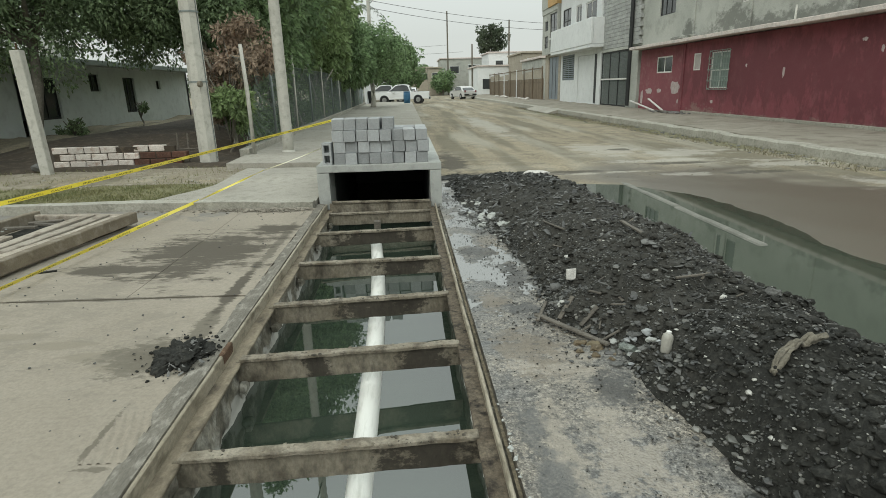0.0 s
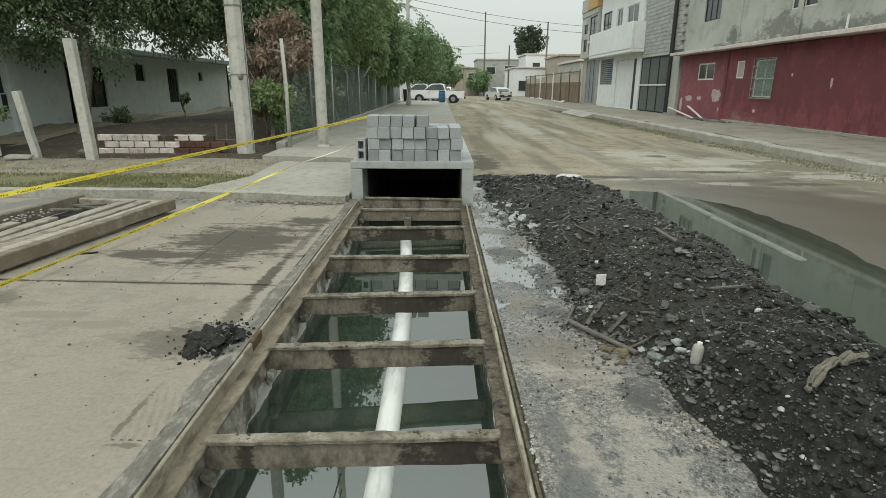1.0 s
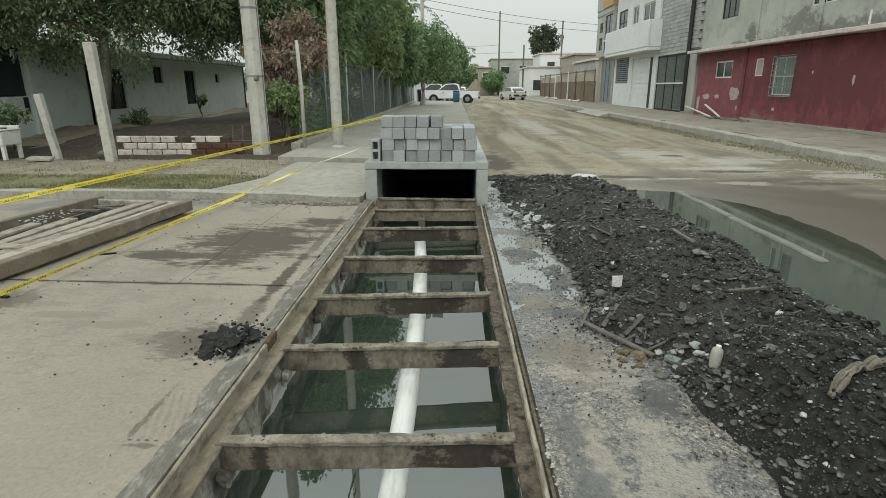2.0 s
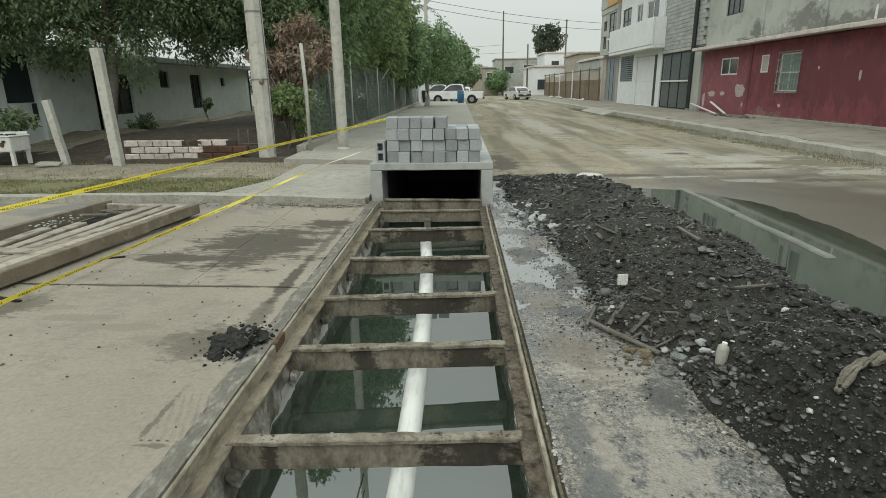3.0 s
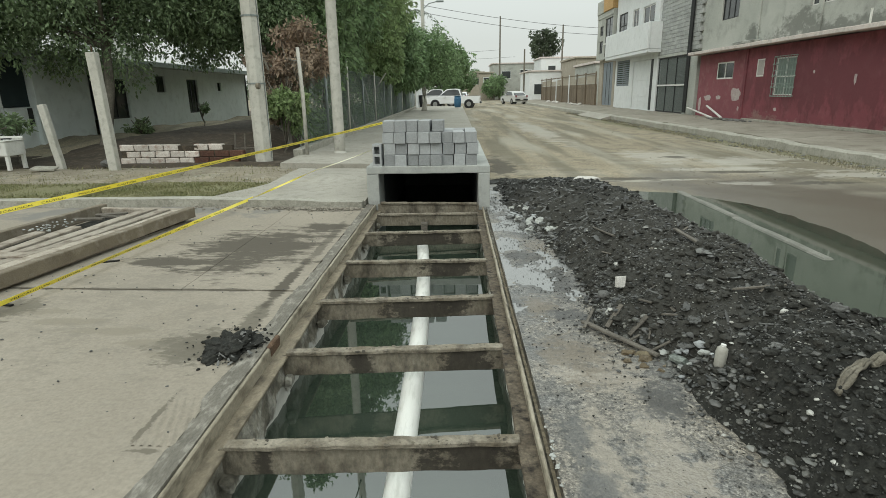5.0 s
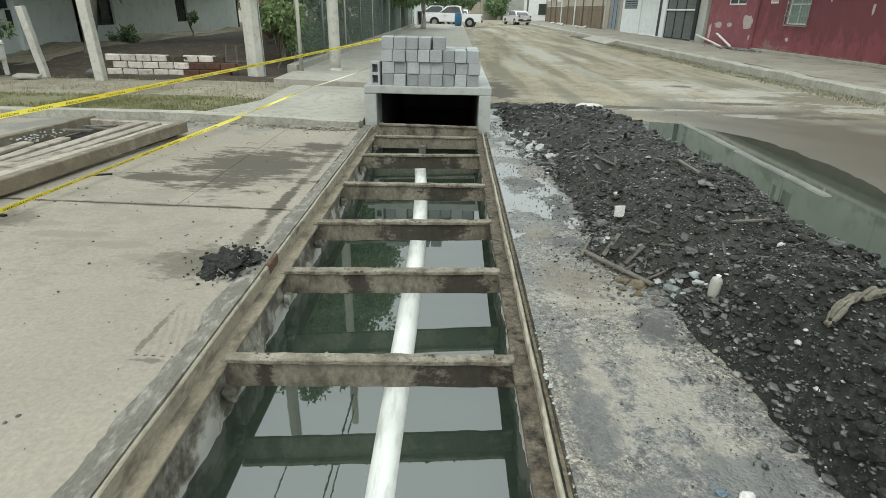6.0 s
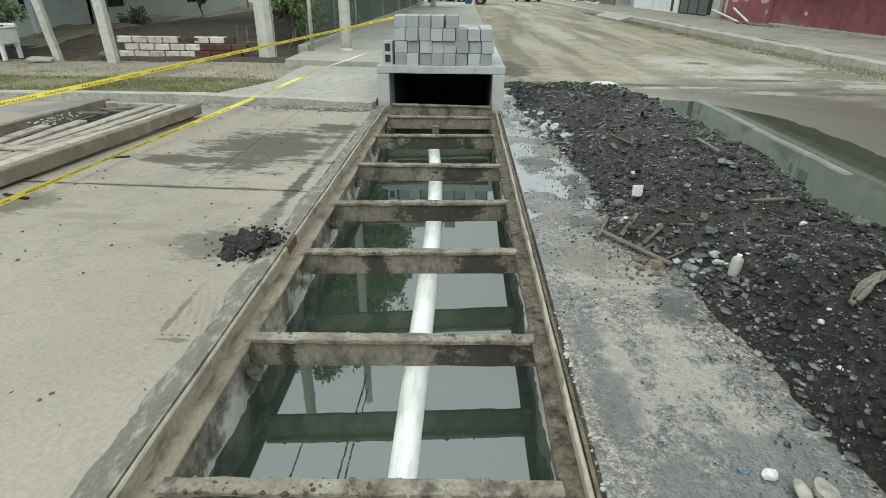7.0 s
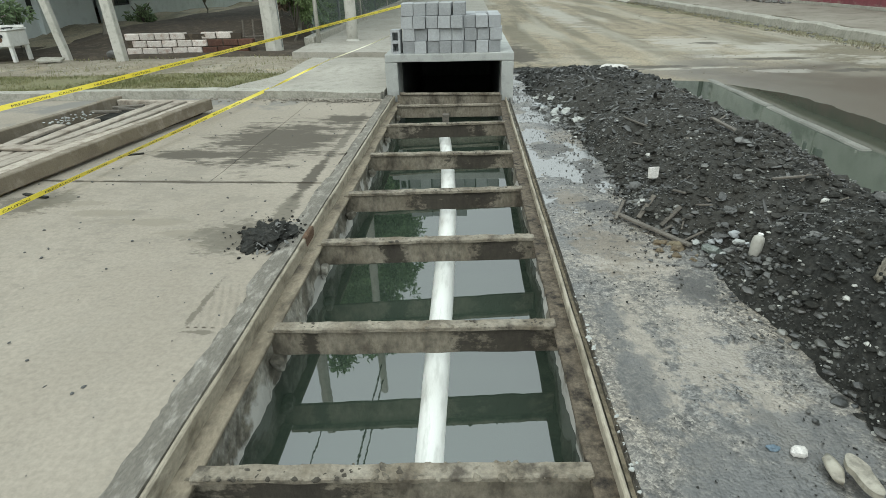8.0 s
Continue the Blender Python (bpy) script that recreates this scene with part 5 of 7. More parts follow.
# ---- wire fence ----
def chain_fence():
    f = thing("wire_fence", -2.98, 11.9, 0.24, "grey chain-link fence grown through with plants", "fence")
    L, H, gap = 36.0, 1.9, 0.11
    verts, faces = [], []
    r = 0.0032
    for s in (-1, 1):
        u = -H
        while u < L + H:
            a, b = (u, 0.0), (u + H * s, H)
            if s < 0:
                a, b = (u, 0.0), (u - H, H)
            y0, y1 = a[0], b[0]
            z0, z1 = 0.0, H
            if min(y0, y1) >= 0 and max(y0, y1) <= L:
                k = len(verts)
                for (yy, zz) in ((y0, z0), (y1, z1)):
                    verts += [(s * 0.003 - r, yy, zz), (s * 0.003 + r, yy, zz), (s * 0.003, yy + 1.7 * r, zz)]
                faces += [(k, k + 1, k + 4, k + 3), (k + 1, k + 2, k + 5, k + 4), (k + 2, k, k + 3, k + 5)]
            u += gap
    ob = mesh_object("wire_mesh", verts, faces, WIRE, False)
    ob.parent = f
    for i in range(1, 13):
        y = 0.1 + 3.0 * i
        h = 2.25 if i % 2 == 0 else 2.1
        part("post", tube([(0.0, y, -0.2), (0.012 * (i % 3 - 1), y, h)], 0.034, 10), POLE if i % 2 == 0 else WIRE, f, smooth=True)
    part("top_wire", tube([(0, 0, H), (0, L, H)], 0.006, 5), WIRE, f)
    part("bottom_beam", worn(box(-0.10, 0.10, 0, L, -0.2, 0.10, 0.01), 40, 0.012, 1.5), KERB, f, "low stained concrete footing")
    return f


chain_fence()
whole("fence_post", tube([(0, 0, -0.2), (0.0, 0.01, 1.2), (-0.03, 0.0, 2.14)], [0.045, 0.042, 0.036], 10), POLE, "slim pale leaning concrete fence post", "post", (-2.80, 11.99, 0.24), smooth=True)
# gate side: fence turning toward the post
b3 = bmesh.new()
for x in (-4.15, -3.95):
    tube([(x, 11.5, 0.1), (x + 0.02, 11.52, 0.72)], 0.018, 6, b3)
tube([(-4.5, 11.5, 0.4), (-3.7, 11.5, 0.42)], 0.014, 6, b3)
whole("stick_barrier", b3, WOOD, "small barrier of thin sticks beside the pole", "barrier")


# ---- plants ----
def leaf_cloud(name, clumps, per, size, material, parent, seed, droop=0.5, spread=0.42):
    """Many small folded leaves gathered in clumps, one mesh."""
    r2 = np.random.default_rng(seed)
    c = np.array(clumps, dtype=float)
    n = len(c) * per
    base = np.repeat(c[:, :3], per, 0)
    rad = np.repeat(c[:, 3], per)
    d = r2.normal(0, 1, (n, 3))
    d /= np.linalg.norm(d, axis=1, keepdims=True)
    p = base + d * (rad * r2.uniform(0.35, 1.0, n) ** 0.6)[:, None]
    axis = d * 0.7 + r2.normal(0, 0.5, (n, 3))
    axis[:, 2] -= droop
    axis /= np.linalg.norm(axis, axis=1, keepdims=True)
    side = np.cross(axis, r2.normal(0, 1, (n, 3)))
    side /= np.linalg.norm(side, axis=1, keepdims=True)
    up = np.cross(side, axis)
    ln = (size * r2.uniform(0.6, 1.35, n))[:, None]
    w = ln * 0.24
    v = np.stack((p, p + axis * ln * 0.45 + side * w + up * w * 0.5, p + axis * ln, p + axis * ln * 0.45 - side * w + up * w * 0.5), 1).reshape(-1, 3)
    idx = np.arange(n)[:, None] * 4
    f = np.concatenate((idx + np.array((0, 1, 2)), idx + np.array((0, 2, 3))), 1).reshape(-1, 3)
    me = bpy.data.meshes.new(name)
    me.from_pydata(v.tolist(), [], f.tolist())
    me.materials.append(material)
    ob = new(name, me)
    ob.parent = parent
    return ob


def tree(name, x, y, z, trunk_h, trunk_r, crown, radii, n_clumps, per, size, material, label, seed, lean=(0, 0), floor_z=None, group="street trees", bark=None):
    """Tapered trunk, limbs running out to the clumps, crown of clumped leaves with gaps."""
    r2 = random.Random(seed)
    t_ob = thing(name, x, y, z, label, "tree", group)
    cx, cy, cz = crown
    clumps = []
    while len(clumps) < n_clumps:
        u = Vector((r2.gauss(0, 1), r2.gauss(0, 1), r2.gauss(0, 1))).normalized() * (r2.random() ** 0.42)
        p = Vector((cx + u.x * radii[0], cy + u.y * radii[1], cz + u.z * radii[2]))
        p += noise.noise_vector(p * 0.5 + Vector((seed, 0, 0))) * 0.5
        if floor_z and p.z < floor_z + 0.5 * noise.noise(Vector((p.x * 0.9, p.y * 0.9, seed))):
            continue
        clumps.append((p.x, p.y, p.z, r2.uniform(0.28, 0.72) * min(1.0, radii[0] / 2)))
    b3 = bmesh.new()
    top = Vector((lean[0], lean[1], trunk_h))
    tr = [Vector((lean[0] * f + 0.06 * math.sin(f * 5 + seed), lean[1] * f, -0.1 + (trunk_h + 0.1) * f)) for f in (0, 0.08, 0.3, 0.6, 1)]
    tube(tr, [trunk_r * k for k in (1.35, 1.05, 0.92, 0.85, 0.75)], 10, b3)
    for k in range(9):
        c = Vector(clumps[r2.randrange(len(clumps))][:3])
        mid = top.lerp(c, 0.5) + Vector((r2.uniform(-0.2, 0.2), r2.uniform(-0.2, 0.2), 0.25))
        tube([top - Vector((0, 0, 0.15)), mid, c], [trunk_r * 0.5, trunk_r * 0.28, 0.015], 6, b3)
    part("trunk", b3, bark or BARK, t_ob, smooth=True)
    leaf_cloud("crown", clumps, per, size, material, t_ob, seed)
    return t_ob


big = "big spreading tree with dark hanging foliage over the garden"
tree("garden_tree", -7.85, 13.2, 0.3, 2.4, 0.13, (-1.4, 0.6, 4.4), (3.6, 2.3, 3.2), 340, 263, 0.105, LEAF_D, big, 11, (0.2, 0.3), 1.9, "garden trees")
tree("garden_tree", -4.55, 14.9, 0.3, 2.5, 0.15, (-1.2, 0.6, 4.8), (3.0, 2.3, 3.5), 390, 263, 0.105, LEAF_D, big, 12, (0, 0.2), 2.15, "garden trees")
tree("garden_tree", -11.5, 11.2, 0.2, 2.4, 0.14, (0.4, 0.4, 4.6), (2.9, 2.0, 3.0), 170, 248, 0.105, LEAF_D, big, 13, (0, 0), 1.9, "garden trees")
row = "leafy green tree standing behind the wire fence"
for k, (x, y, cx, cz, rx, rz, m, n) in enumerate(((-4.1, 16.6, -0.1, 6.0, 2.15, 4.8, LEAF, 190), (-4.2, 19.8, 0.1, 6.3, 2.3, 5.2, LEAF, 200), (-4.2, 23.4, 0.15, 6.2, 2.35, 5.0, LEAF_L, 190),
                                                  (-4.1, 27.4, 0.15, 4.9, 2.15, 3.7, LEAF_L, 150), (-4.0, 32.0, 0.35, 3.5, 2.1, 2.3, LEAF, 105), (-4.0, 37.0, 0.5, 3.3, 2.0, 2.1, LEAF, 90))):
    tree("street_tree", x, y, 0.25, 1.9, 0.13, (cx, 0, cz), (rx, 2.2, rz), int(n * 1.15), 170, 0.19 if y < 25 else 0.23, m, row, 20 + k, (0.2, 0), 1.35)
tree("street_tree", -1.85, 40.5, 0.25, 1.9, 0.17, (0.35, 0, 3.55), (2.3, 2.3, 1.9), 110, 90, 0.22, LEAF, "round green street tree with a whitewashed trunk on the sidewalk", 31, (0, 0), 1.7, "street trees", PALE_BARK)
for k, (x, y, cz, rx, rz, n) in enumerate(((-1.0, 62, 4.0, 3.0, 2.8, 90), (-4.5, 72, 4.2, 3.6, 3.2, 100), (-8, 58, 4.0, 3.4, 3.2, 90), (1.2, 110, 3.8, 3.4, 2.6, 80), (4.6, 128, 3.4, 2.6, 2.4, 70), (7.0, 101, 2.4, 2.0, 1.8, 50), (-5.5, 100, 4.5, 5.0, 3.6, 110))):
    tree("far_tree", x, y, -0.1, 1.9, 0.18, (0, 0, cz), (rx, rx, rz), n, 60, 0.4, LEAF, "far leafy tree down the street", 40 + k, (0, 0), None, "far trees")
tree("roof_tree", 17.2, 112, 0, 6.0, 0.3, (0, 0, 9.6), (3.0, 3.0, 3.4), 60, 60, 0.5, LEAF_F, "tall dark tree rising behind the far roofs", 50, (0, 0), None, "far trees")
tree("dry_bush", -3.65, 13.6, 0.25, 0.9, 0.05, (0.1, 0.0, 1.95), (0.85, 0.8, 0.55), 30, 110, 0.13, LEAF_B, "dry brown bush leaning over the fence", 60, (0, 0), None, "garden bushes")
tree("green_bush", -3.45, 12.7, 0.22, 0.3, 0.03, (0.1, 0.0, 0.72), (0.5, 0.55, 0.6), 26, 120, 0.12, LEAF_L, "light green bush behind the fence", 61, (0, 0), None, "garden bushes")
tree("green_bush", -3.9, 12.6, 0.22, 0.5, 0.03, (0.0, 0.0, 1.0), (0.30, 0.4, 0.35), 10, 90, 0.12, LEAF_B, "thin bush with dry hanging leaves", 62, (0, 0), None, "garden bushes")
tree("garden_shrub", -8.9, 20.8, 0.45, 0.4, 0.03, (0.0, 0.0, 0.6), (0.14, 0.2, 0.3), 5, 50, 0.13, LEAF_D, "small dark shrub against the house wall", 63, (0, 0), None, "garden bushes")
tree("garden_shrub", -8.9, 16.6, 0.4, 0.2, 0.03, (0.0, 0.0, 0.12), (0.5, 0.5, 0.14), 10, 60, 0.12, LEAF_D, "low dark shrub in the garden", 64, (0, 0), None, "garden bushes")
tree("garden_shrub", -8.75, 11.6, 0.15, 0.4, 0.03, (0.0, 0.0, 0.75), (0.6, 0.4, 0.35), 14, 60, 0.11, LEAF_D, "dark potted shrub behind the old stove", 65, (0, 0), None, "garden bushes")
# creepers through the fence
r5 = np.random.default_rng(77)
vn = thing("fence_creeper", -3.1, 12, 0.3, "dense dark creepers growing along the fence", "creeper", kind="stuff")
leaf_cloud("creeper_leaves", [(r5.uniform(-0.55, -0.1), u, r5.uniform(0.0, 1.5) * (0.65 + 0.35 * math.sin(u)), r5.uniform(0.16, 0.34)) for u in r5.uniform(1.6, 33, 300)], 60, 0.10, LEAF, vn, 78)
b3 = bmesh.new()
for u in r5.uniform(1.0, 32, 46):
    x = r5.uniform(-0.9, -0.15)
    tube([(x, u, -0.1), (x + r5.normal(0, 0.1), u + r5.normal(0, 0.15), 0.9), (x + r5.normal(0, 0.2), u + r5.normal(0, 0.3), 2.0)], [0.05, 0.04, 0.025], 6, b3)
part("creeper_stems", b3, PALE_BARK, vn, "thin pale stems", kind="stuff")
# palm far off
pm = thing("palm_tree", -3.3, 47.5, 0, "tall palm with thin arching fronds", "palm tree")
part("trunk", tube([(0, 0, 0), (0.1, 0, 4), (0.2, 0, 7.6)], [0.2, 0.15, 0.12], 8), BARK, pm)
for k in range(11):
    a = 2 * math.pi * k / 11
    b3 = bmesh.new()
    prev = None
    for i in range(9):
        u = i / 8
        rr, zz = 2.4 * u, 7.6 + 1.0 * u - 2.2 * u * u
        for s in (-1, 1):
            p = Vector((0.2 + rr * math.cos(a), rr * math.sin(a), zz))
            q = p + Vector((-math.sin(a) * s * 0.55 + math.cos(a) * 0.3, math.cos(a) * s * 0.55 + math.sin(a) * 0.3, -0.35)) * (1 - u * 0.5)
            vs = [b3.verts.new(p), b3.verts.new(p + Vector((0.05, 0.05, 0.03))), b3.verts.new(q)]
            b3.faces.new(vs)
    part("frond", b3, LEAF_F, pm)


# ---- house side ----
def holed_wall(length, height, thick, holes):
    """A wall along y (0..length), its street face at x = 0, with rectangular holes (y0, y1, z0, z1) going right through."""
    ys = sorted({0.0, length, *[v for h in holes for v in h[:2]]})
    zs = sorted({0.0, height, *[v for h in holes for v in h[2:]]})
    b3 = bmesh.new()
    ny, nz = len(ys) - 1, len(zs) - 1

    def solid(i, j):
        if not (0 <= i < ny and 0 <= j < nz):
            return False
        my, mz = (ys[i] + ys[i + 1]) / 2, (zs[j] + zs[j + 1]) / 2
        return not any(h[0] < my < h[1] and h[2] < mz < h[3] for h in holes)

    for i in range(ny):
        for j in range(nz):
            if not solid(i, j):
                continue
            a, b, c, d = ys[i], ys[i + 1], zs[j], zs[j + 1]
            quads = [((0, a, c), (0, a, d), (0, b, d), (0, b, c)), ((thick, a, c), (thick, b, c), (thick, b, d), (thick, a, d))]
            if not solid(i - 1, j):
                quads.append(((0, a, c), (thick, a, c), (thick, a, d), (0, a, d)))
            if not solid(i + 1, j):
                quads.append(((0, b, c), (0, b, d), (thick, b, d), (thick, b, c)))
            if not solid(i, j - 1):
                quads.append(((0, a, c), (0, b, c), (thick, b, c), (thick, a, c)))
            if not solid(i, j + 1):
                quads.append(((0, a, d), (thick, a, d), (thick, b, d), (0, b, d)))
            for q in quads:
                b3.faces.new([b3.verts.new(p) for p in q])
    bmesh.ops.remove_doubles(b3, verts=b3.verts, dist=0.0005)
    return b3


def window(parent, y0, y1, z0, z1, x_face, depth, frame_mat, pane_mat, bars=1, rails=0, out=-1, w=0.045, name="window"):
    """Window set in a hole: frame, pane, mullions; out: which way the street lies along x."""
    fr = bmesh.new()
    a, b = x_face - out * depth, x_face - out * (depth - 0.05)
    lo, hi = min(a, b), max(a, b)
    rings = [[fr.verts.new((x, y, z)) for y, z in ((y0 + k, z0 + k), (y1 - k, z0 + k), (y1 - k, z1 - k), (y0 + k, z1 - k))] for x, k in ((lo, 0.0), (hi, 0.0), (hi, w), (lo, w))]
    for p, q in zip(rings, rings[1:] + rings[:1]):
        for i in range(4):
            fr.faces.new((p[i], p[(i + 1) % 4], q[(i + 1) % 4], q[i]))
    win = part(name, fr, frame_mat, parent)
    for i in range(bars):
        y = y0 + (y1 - y0) * (i + 1) / (bars + 1)
        part("mullion", box(lo, hi, y - w / 2, y + w / 2, z0 + w, z1 - w), frame_mat, win)
    for i in range(rails):
        z = z0 + (z1 - z0) * (i + 1) / (rails + 1)
        part("mullion", box(lo + 0.004, hi - 0.004, y0 + w, y1 - w, z - w / 2, z + w / 2), frame_mat, win)
    px = (lo + hi) / 2
    part("pane", box(px - 0.006, px + 0.006, y0 + w * 0.5, y1 - w * 0.5, z0 + w * 0.5, z1 - w * 0.5), pane_mat, win)
    return win


hs = thing("garden_house", -10.0, 0, 0.1, "low white-painted house with dark windows behind trees", "house")
HOLES = [(17.0, 18.15, 0.72, 1.9), (19.95, 20.6, 1.5, 2.05), (22.25, 23.15, 0.72, 1.98), (25.1, 25.5, 1.55, 1.9)]
b3 = holed_wall(11.9, 2.3, 0.2, [(a - 16.7, b - 16.7, c, d) for a, b, c, d in HOLES])
for v in b3.verts:
    v.co.x = -v.co.x
    v.co.y += 16.7
part("front_wall", b3, HOUSE_W, hs)
for a, b, c, d in HOLES:
    window(hs, a, b, c, d, 0, 0.12, DARK, GLASS_D, 1, 0, 1)
part("wing_wall", box(-0.2, 0.10, 13.95, 16.1, -0.1, 2.3, 0.01), HOUSE_W, hs)
part("recess_wall", box(-0.9, -0.7, 16.0, 16.8, -0.1, 2.3), HOUSE_W, hs)
part("porch_wall", box(-2.0, -1.8, 8.5, 14.0, -0.1, 2.3), HOUSE_W, hs)
part("porch_low_wall", box(-0.2, 0.0, 13.02, 13.95, -0.1, 1.16, 0.01), HOUSE_W, hs)
part("porch_front", box(-0.2, 0.0, 9.5, 13.0, -0.1, 1.8, 0.01), HOUSE_W, hs)
# thin dark sheet on the wall, painting an opening's shade
part("porch_opening", box(0.002, 0.012, 13.72, 13.88, 0.72, 1.14), DARK, hs, "dark sheet painted as the shade of a narrow opening")
part("porch_awning", worn(box(-0.25, -0.05, 12.7, 13.93, 1.18, 2.28, 0.01), 5, 0.03, 2), mat("dark_teal_cloth", (0.032, 0.05, 0.052), (0.022, 0.036, 0.038), 2.0, rough=0.9), hs, "dark teal hanging cloth")
part("end_wall", box(-7, 0.0, 28.4, 28.6, -0.1, 2.3), HOUSE_W, hs)
part("back_room", box(-7, -6.8, 8.5, 28.6, -0.1, 2.3), HOUSE_W, hs)
part("roof", worn(box(-7.2, 0.42, 8.3, 28.9, 2.3, 2.47, 0.015), 10, 0.006, 1), ROOF_G, hs, "flat roof slab with pale green edge")
part("plinth", box(0.003, 0.06, 16.75, 28.5, -0.1, 0.28, 0.01), KERB, hs)
tk = thing("water_tank", -11.2, 20.3, 2.57, "white water tank on the house roof", "water tank")
part("tank_body", tube([(0, 0, 0), (0, 0, 0.9), (0, 0, 1.05), (0, 0, 1.15)], [0.55, 0.55, 0.42, 0.2], 20), WHITE, tk, smooth=False)
part("tank_lid", tube([(0, 0, 1.15), (0, 0, 1.22)], 0.24, 16), BLUEGREY, tk)

# old stove by the path
st = thing("old_stove", -8.55, 10.75, 0.14, "old white enamel stove on thin legs", "stove")
part("body", box(-0.42, 0.42, -0.25, 0.25, 0.27, 0.54, 0.02, seg=2), WHITE, st)
part("cooktop", box(-0.44, 0.44, -0.27, 0.27, 0.543, 0.565, 0.008), WHITE, st)
part("back_panel", box(-0.42, 0.42, 0.22, 0.26, 0.568, 0.62, 0.01), WHITE, st)
for x in (-0.24, 0.02, 0.28):
    rg = tube([(x + 0.085 * math.cos(a * math.pi / 8), 0.085 * math.sin(a * math.pi / 8) - 0.02, 0.585) for a in range(17)], 0.008, 6)
    for a in range(4):
        c, q = math.cos(a * math.pi / 2), math.sin(a * math.pi / 2)
        tube([(x + 0.11 * c, 0.11 * q - 0.02, 0.585), (x + 0.03 * c, 0.03 * q - 0.02, 0.59)], 0.007, 5, rg)
        tube([(x + 0.085 * c, 0.085 * q - 0.02, 0.56), (x + 0.085 * c, 0.085 * q - 0.02, 0.585)], 0.007, 5, rg)
    part("burner_grate", rg, DARK, st, "black iron burner grate")
for x in (-0.38, 0.38):
    for y in (-0.2, 0.2):
        part("leg", box(x - 0.03, x + 0.03, y - 0.03, y + 0.03, 0, 0.27), WHITE, st)
for x in (-0.28, -0.08, 0.12, 0.30):
    part("knob", tube([(x, -0.25, 0.46), (x, -0.28, 0.46)], 0.028, 10), DARK, st, "black knob")
for (x, z) in ((0.05, 0.36), (0.25, 0.40)):
    part("burn_mark", tube([(x, -0.2505, z), (x, -0.2545, z)], [0.05, 0.045], 9), RUST, st)
rk = bmesh.new()
bmesh.ops.create_icosphere(rk, subdivisions=3, radius=1)
for v in rk.verts:
    v.co = Vector((v.co.x * 0.11, v.co.y * 0.09, v.co.z * 0.075)) * (1 + 0.3 * noise.noise(v.co * 1.6))
whole("boulder", rk, STONE, "brown-grey rounded stone behind the post", "stone", pose(-6.55, 11.0, 0.2, 0, 0, 40))
slabp = worn(box(-0.2, 0.2, -0.12, 0.12, 0, 0.04, 0.005), 4, 0.01, 5)
whole("broken_slab", slabp, KERB, "thin broken pale slab lying by the path", "slab", pose(-7.5, 10.55, 0.15, 6, 4, 15))


# low brick wall in front of the garden
wl = thing("low_brick_wall", -6.43, 11.28, 0.14, "low wall of whitewashed and bare red bricks", "wall")
bw, bh, bd = 0.285, 0.118, 0.14
mesh_w, mesh_r = None, None
for course in range(3):
    for i in range(8):
        x = i * (bw + 0.018) + (0.12 if course == 1 else 0)
        red = i >= 5 and course < 2
        if course == 2 and i in (4, 7):
            continue
        ob = None
        if red:
            if mesh_r is None:
                mesh_r = finish(worn(box(0, bw, 0, bd, 0, bh, 0.010), 2, 0.006, 9), "brick", BRICK)
            ob = new("brick", mesh_r)
        else:
            if mesh_w is None:
                mesh_w = finish(worn(box(0, bw, 0, bd, 0, bh, 0.012), 2, 0.006, 9, 3), "brick", WBRICK)
            ob = new("brick", mesh_w)
        ob.parent = wl
        ob.matrix_basis = pose(x, rng.uniform(-0.012, 0.012) + 0.01 * course, course * (bh + 0.014), 0, 0, rng.uniform(-2, 2))
part("mortar_core", box(0.02, 2.3, 0.03, 0.11, -0.1, 0.36), SOIL, wl)
for i in range(10):
    b3 = worn(box(-0.12, 0.12, -0.06, 0.06, 0, 0.06, 0.006), 2, 0.005, 9, i)
    whole("loose_brick", b3, BRICK, "loose red brick on the soil heap", "brick", pose(-4.9 + rng.normal(0, 0.35), 12.0 + rng.normal(0, 0.2), 0.30 + rng.uniform(0, 0.12), rng.uniform(-20, 20), rng.uniform(-20, 20), rng.uniform(0, 180)), "loose bricks")


# ---- far side of the street ----
fk = bmesh.new()
FY = steps((-30, 8, 4), (8, 46, 0.35), (46, 96, 4))
prev = None
for y in FY:
    wob = 0.07 * noise.noise(Vector((1, y * 0.8, 0))) + 0.05 * noise.noise(Vector((5, y * 2.6, 0)))
    hz = 0.105 + 0.035 * noise.noise(Vector((2, y * 0.9, 3))) + 0.03 * noise.noise(Vector((8, y * 3.1, 3)))
    q = [fk.verts.new((8.62 + wob, y, -0.2)), fk.verts.new((8.66 + wob, y, hz - 0.03)), fk.verts.new((8.70 + wob, y, hz)), fk.verts.new((8.92, y, hz + 0.005)), fk.verts.new((8.92, y, -0.2))]
    if prev:
        for k in range(4):
            fk.faces.new((prev[k], prev[k + 1], q[k + 1], q[k]))
    prev = q
whole("kerb_far", fk, KERB, "broken old kerb along the far sidewalk", "kerb", kind="structure")
fw = paving("sidewalk_far", 8.925, 12.6, -30, 96, 0.11, FAR_PATH, 0.3, 0.6, 0.04, None, lambda x, y: 0.05 * clamp((x - 9) / 3, 0, 1))
whole("sidewalk_far", fw, FAR_PATH, "uneven concrete sidewalk in front of the houses", "sidewalk", kind="structure")
blades("kerb_weeds", 13000, (7.9, 8.75, 9, 40), 0.06, lambda x, y: ground_z(x, y) - 0.005, WEED, "weeds growing along the far kerb", 12)
cl = []
for i in range(260):
    x, y = rng.uniform(1.2, 8.6), rng.uniform(9.5, 34)
    cl.append((x, y, ground_z(x, y), 0.008 + 0.03 * rng.random() ** 4))
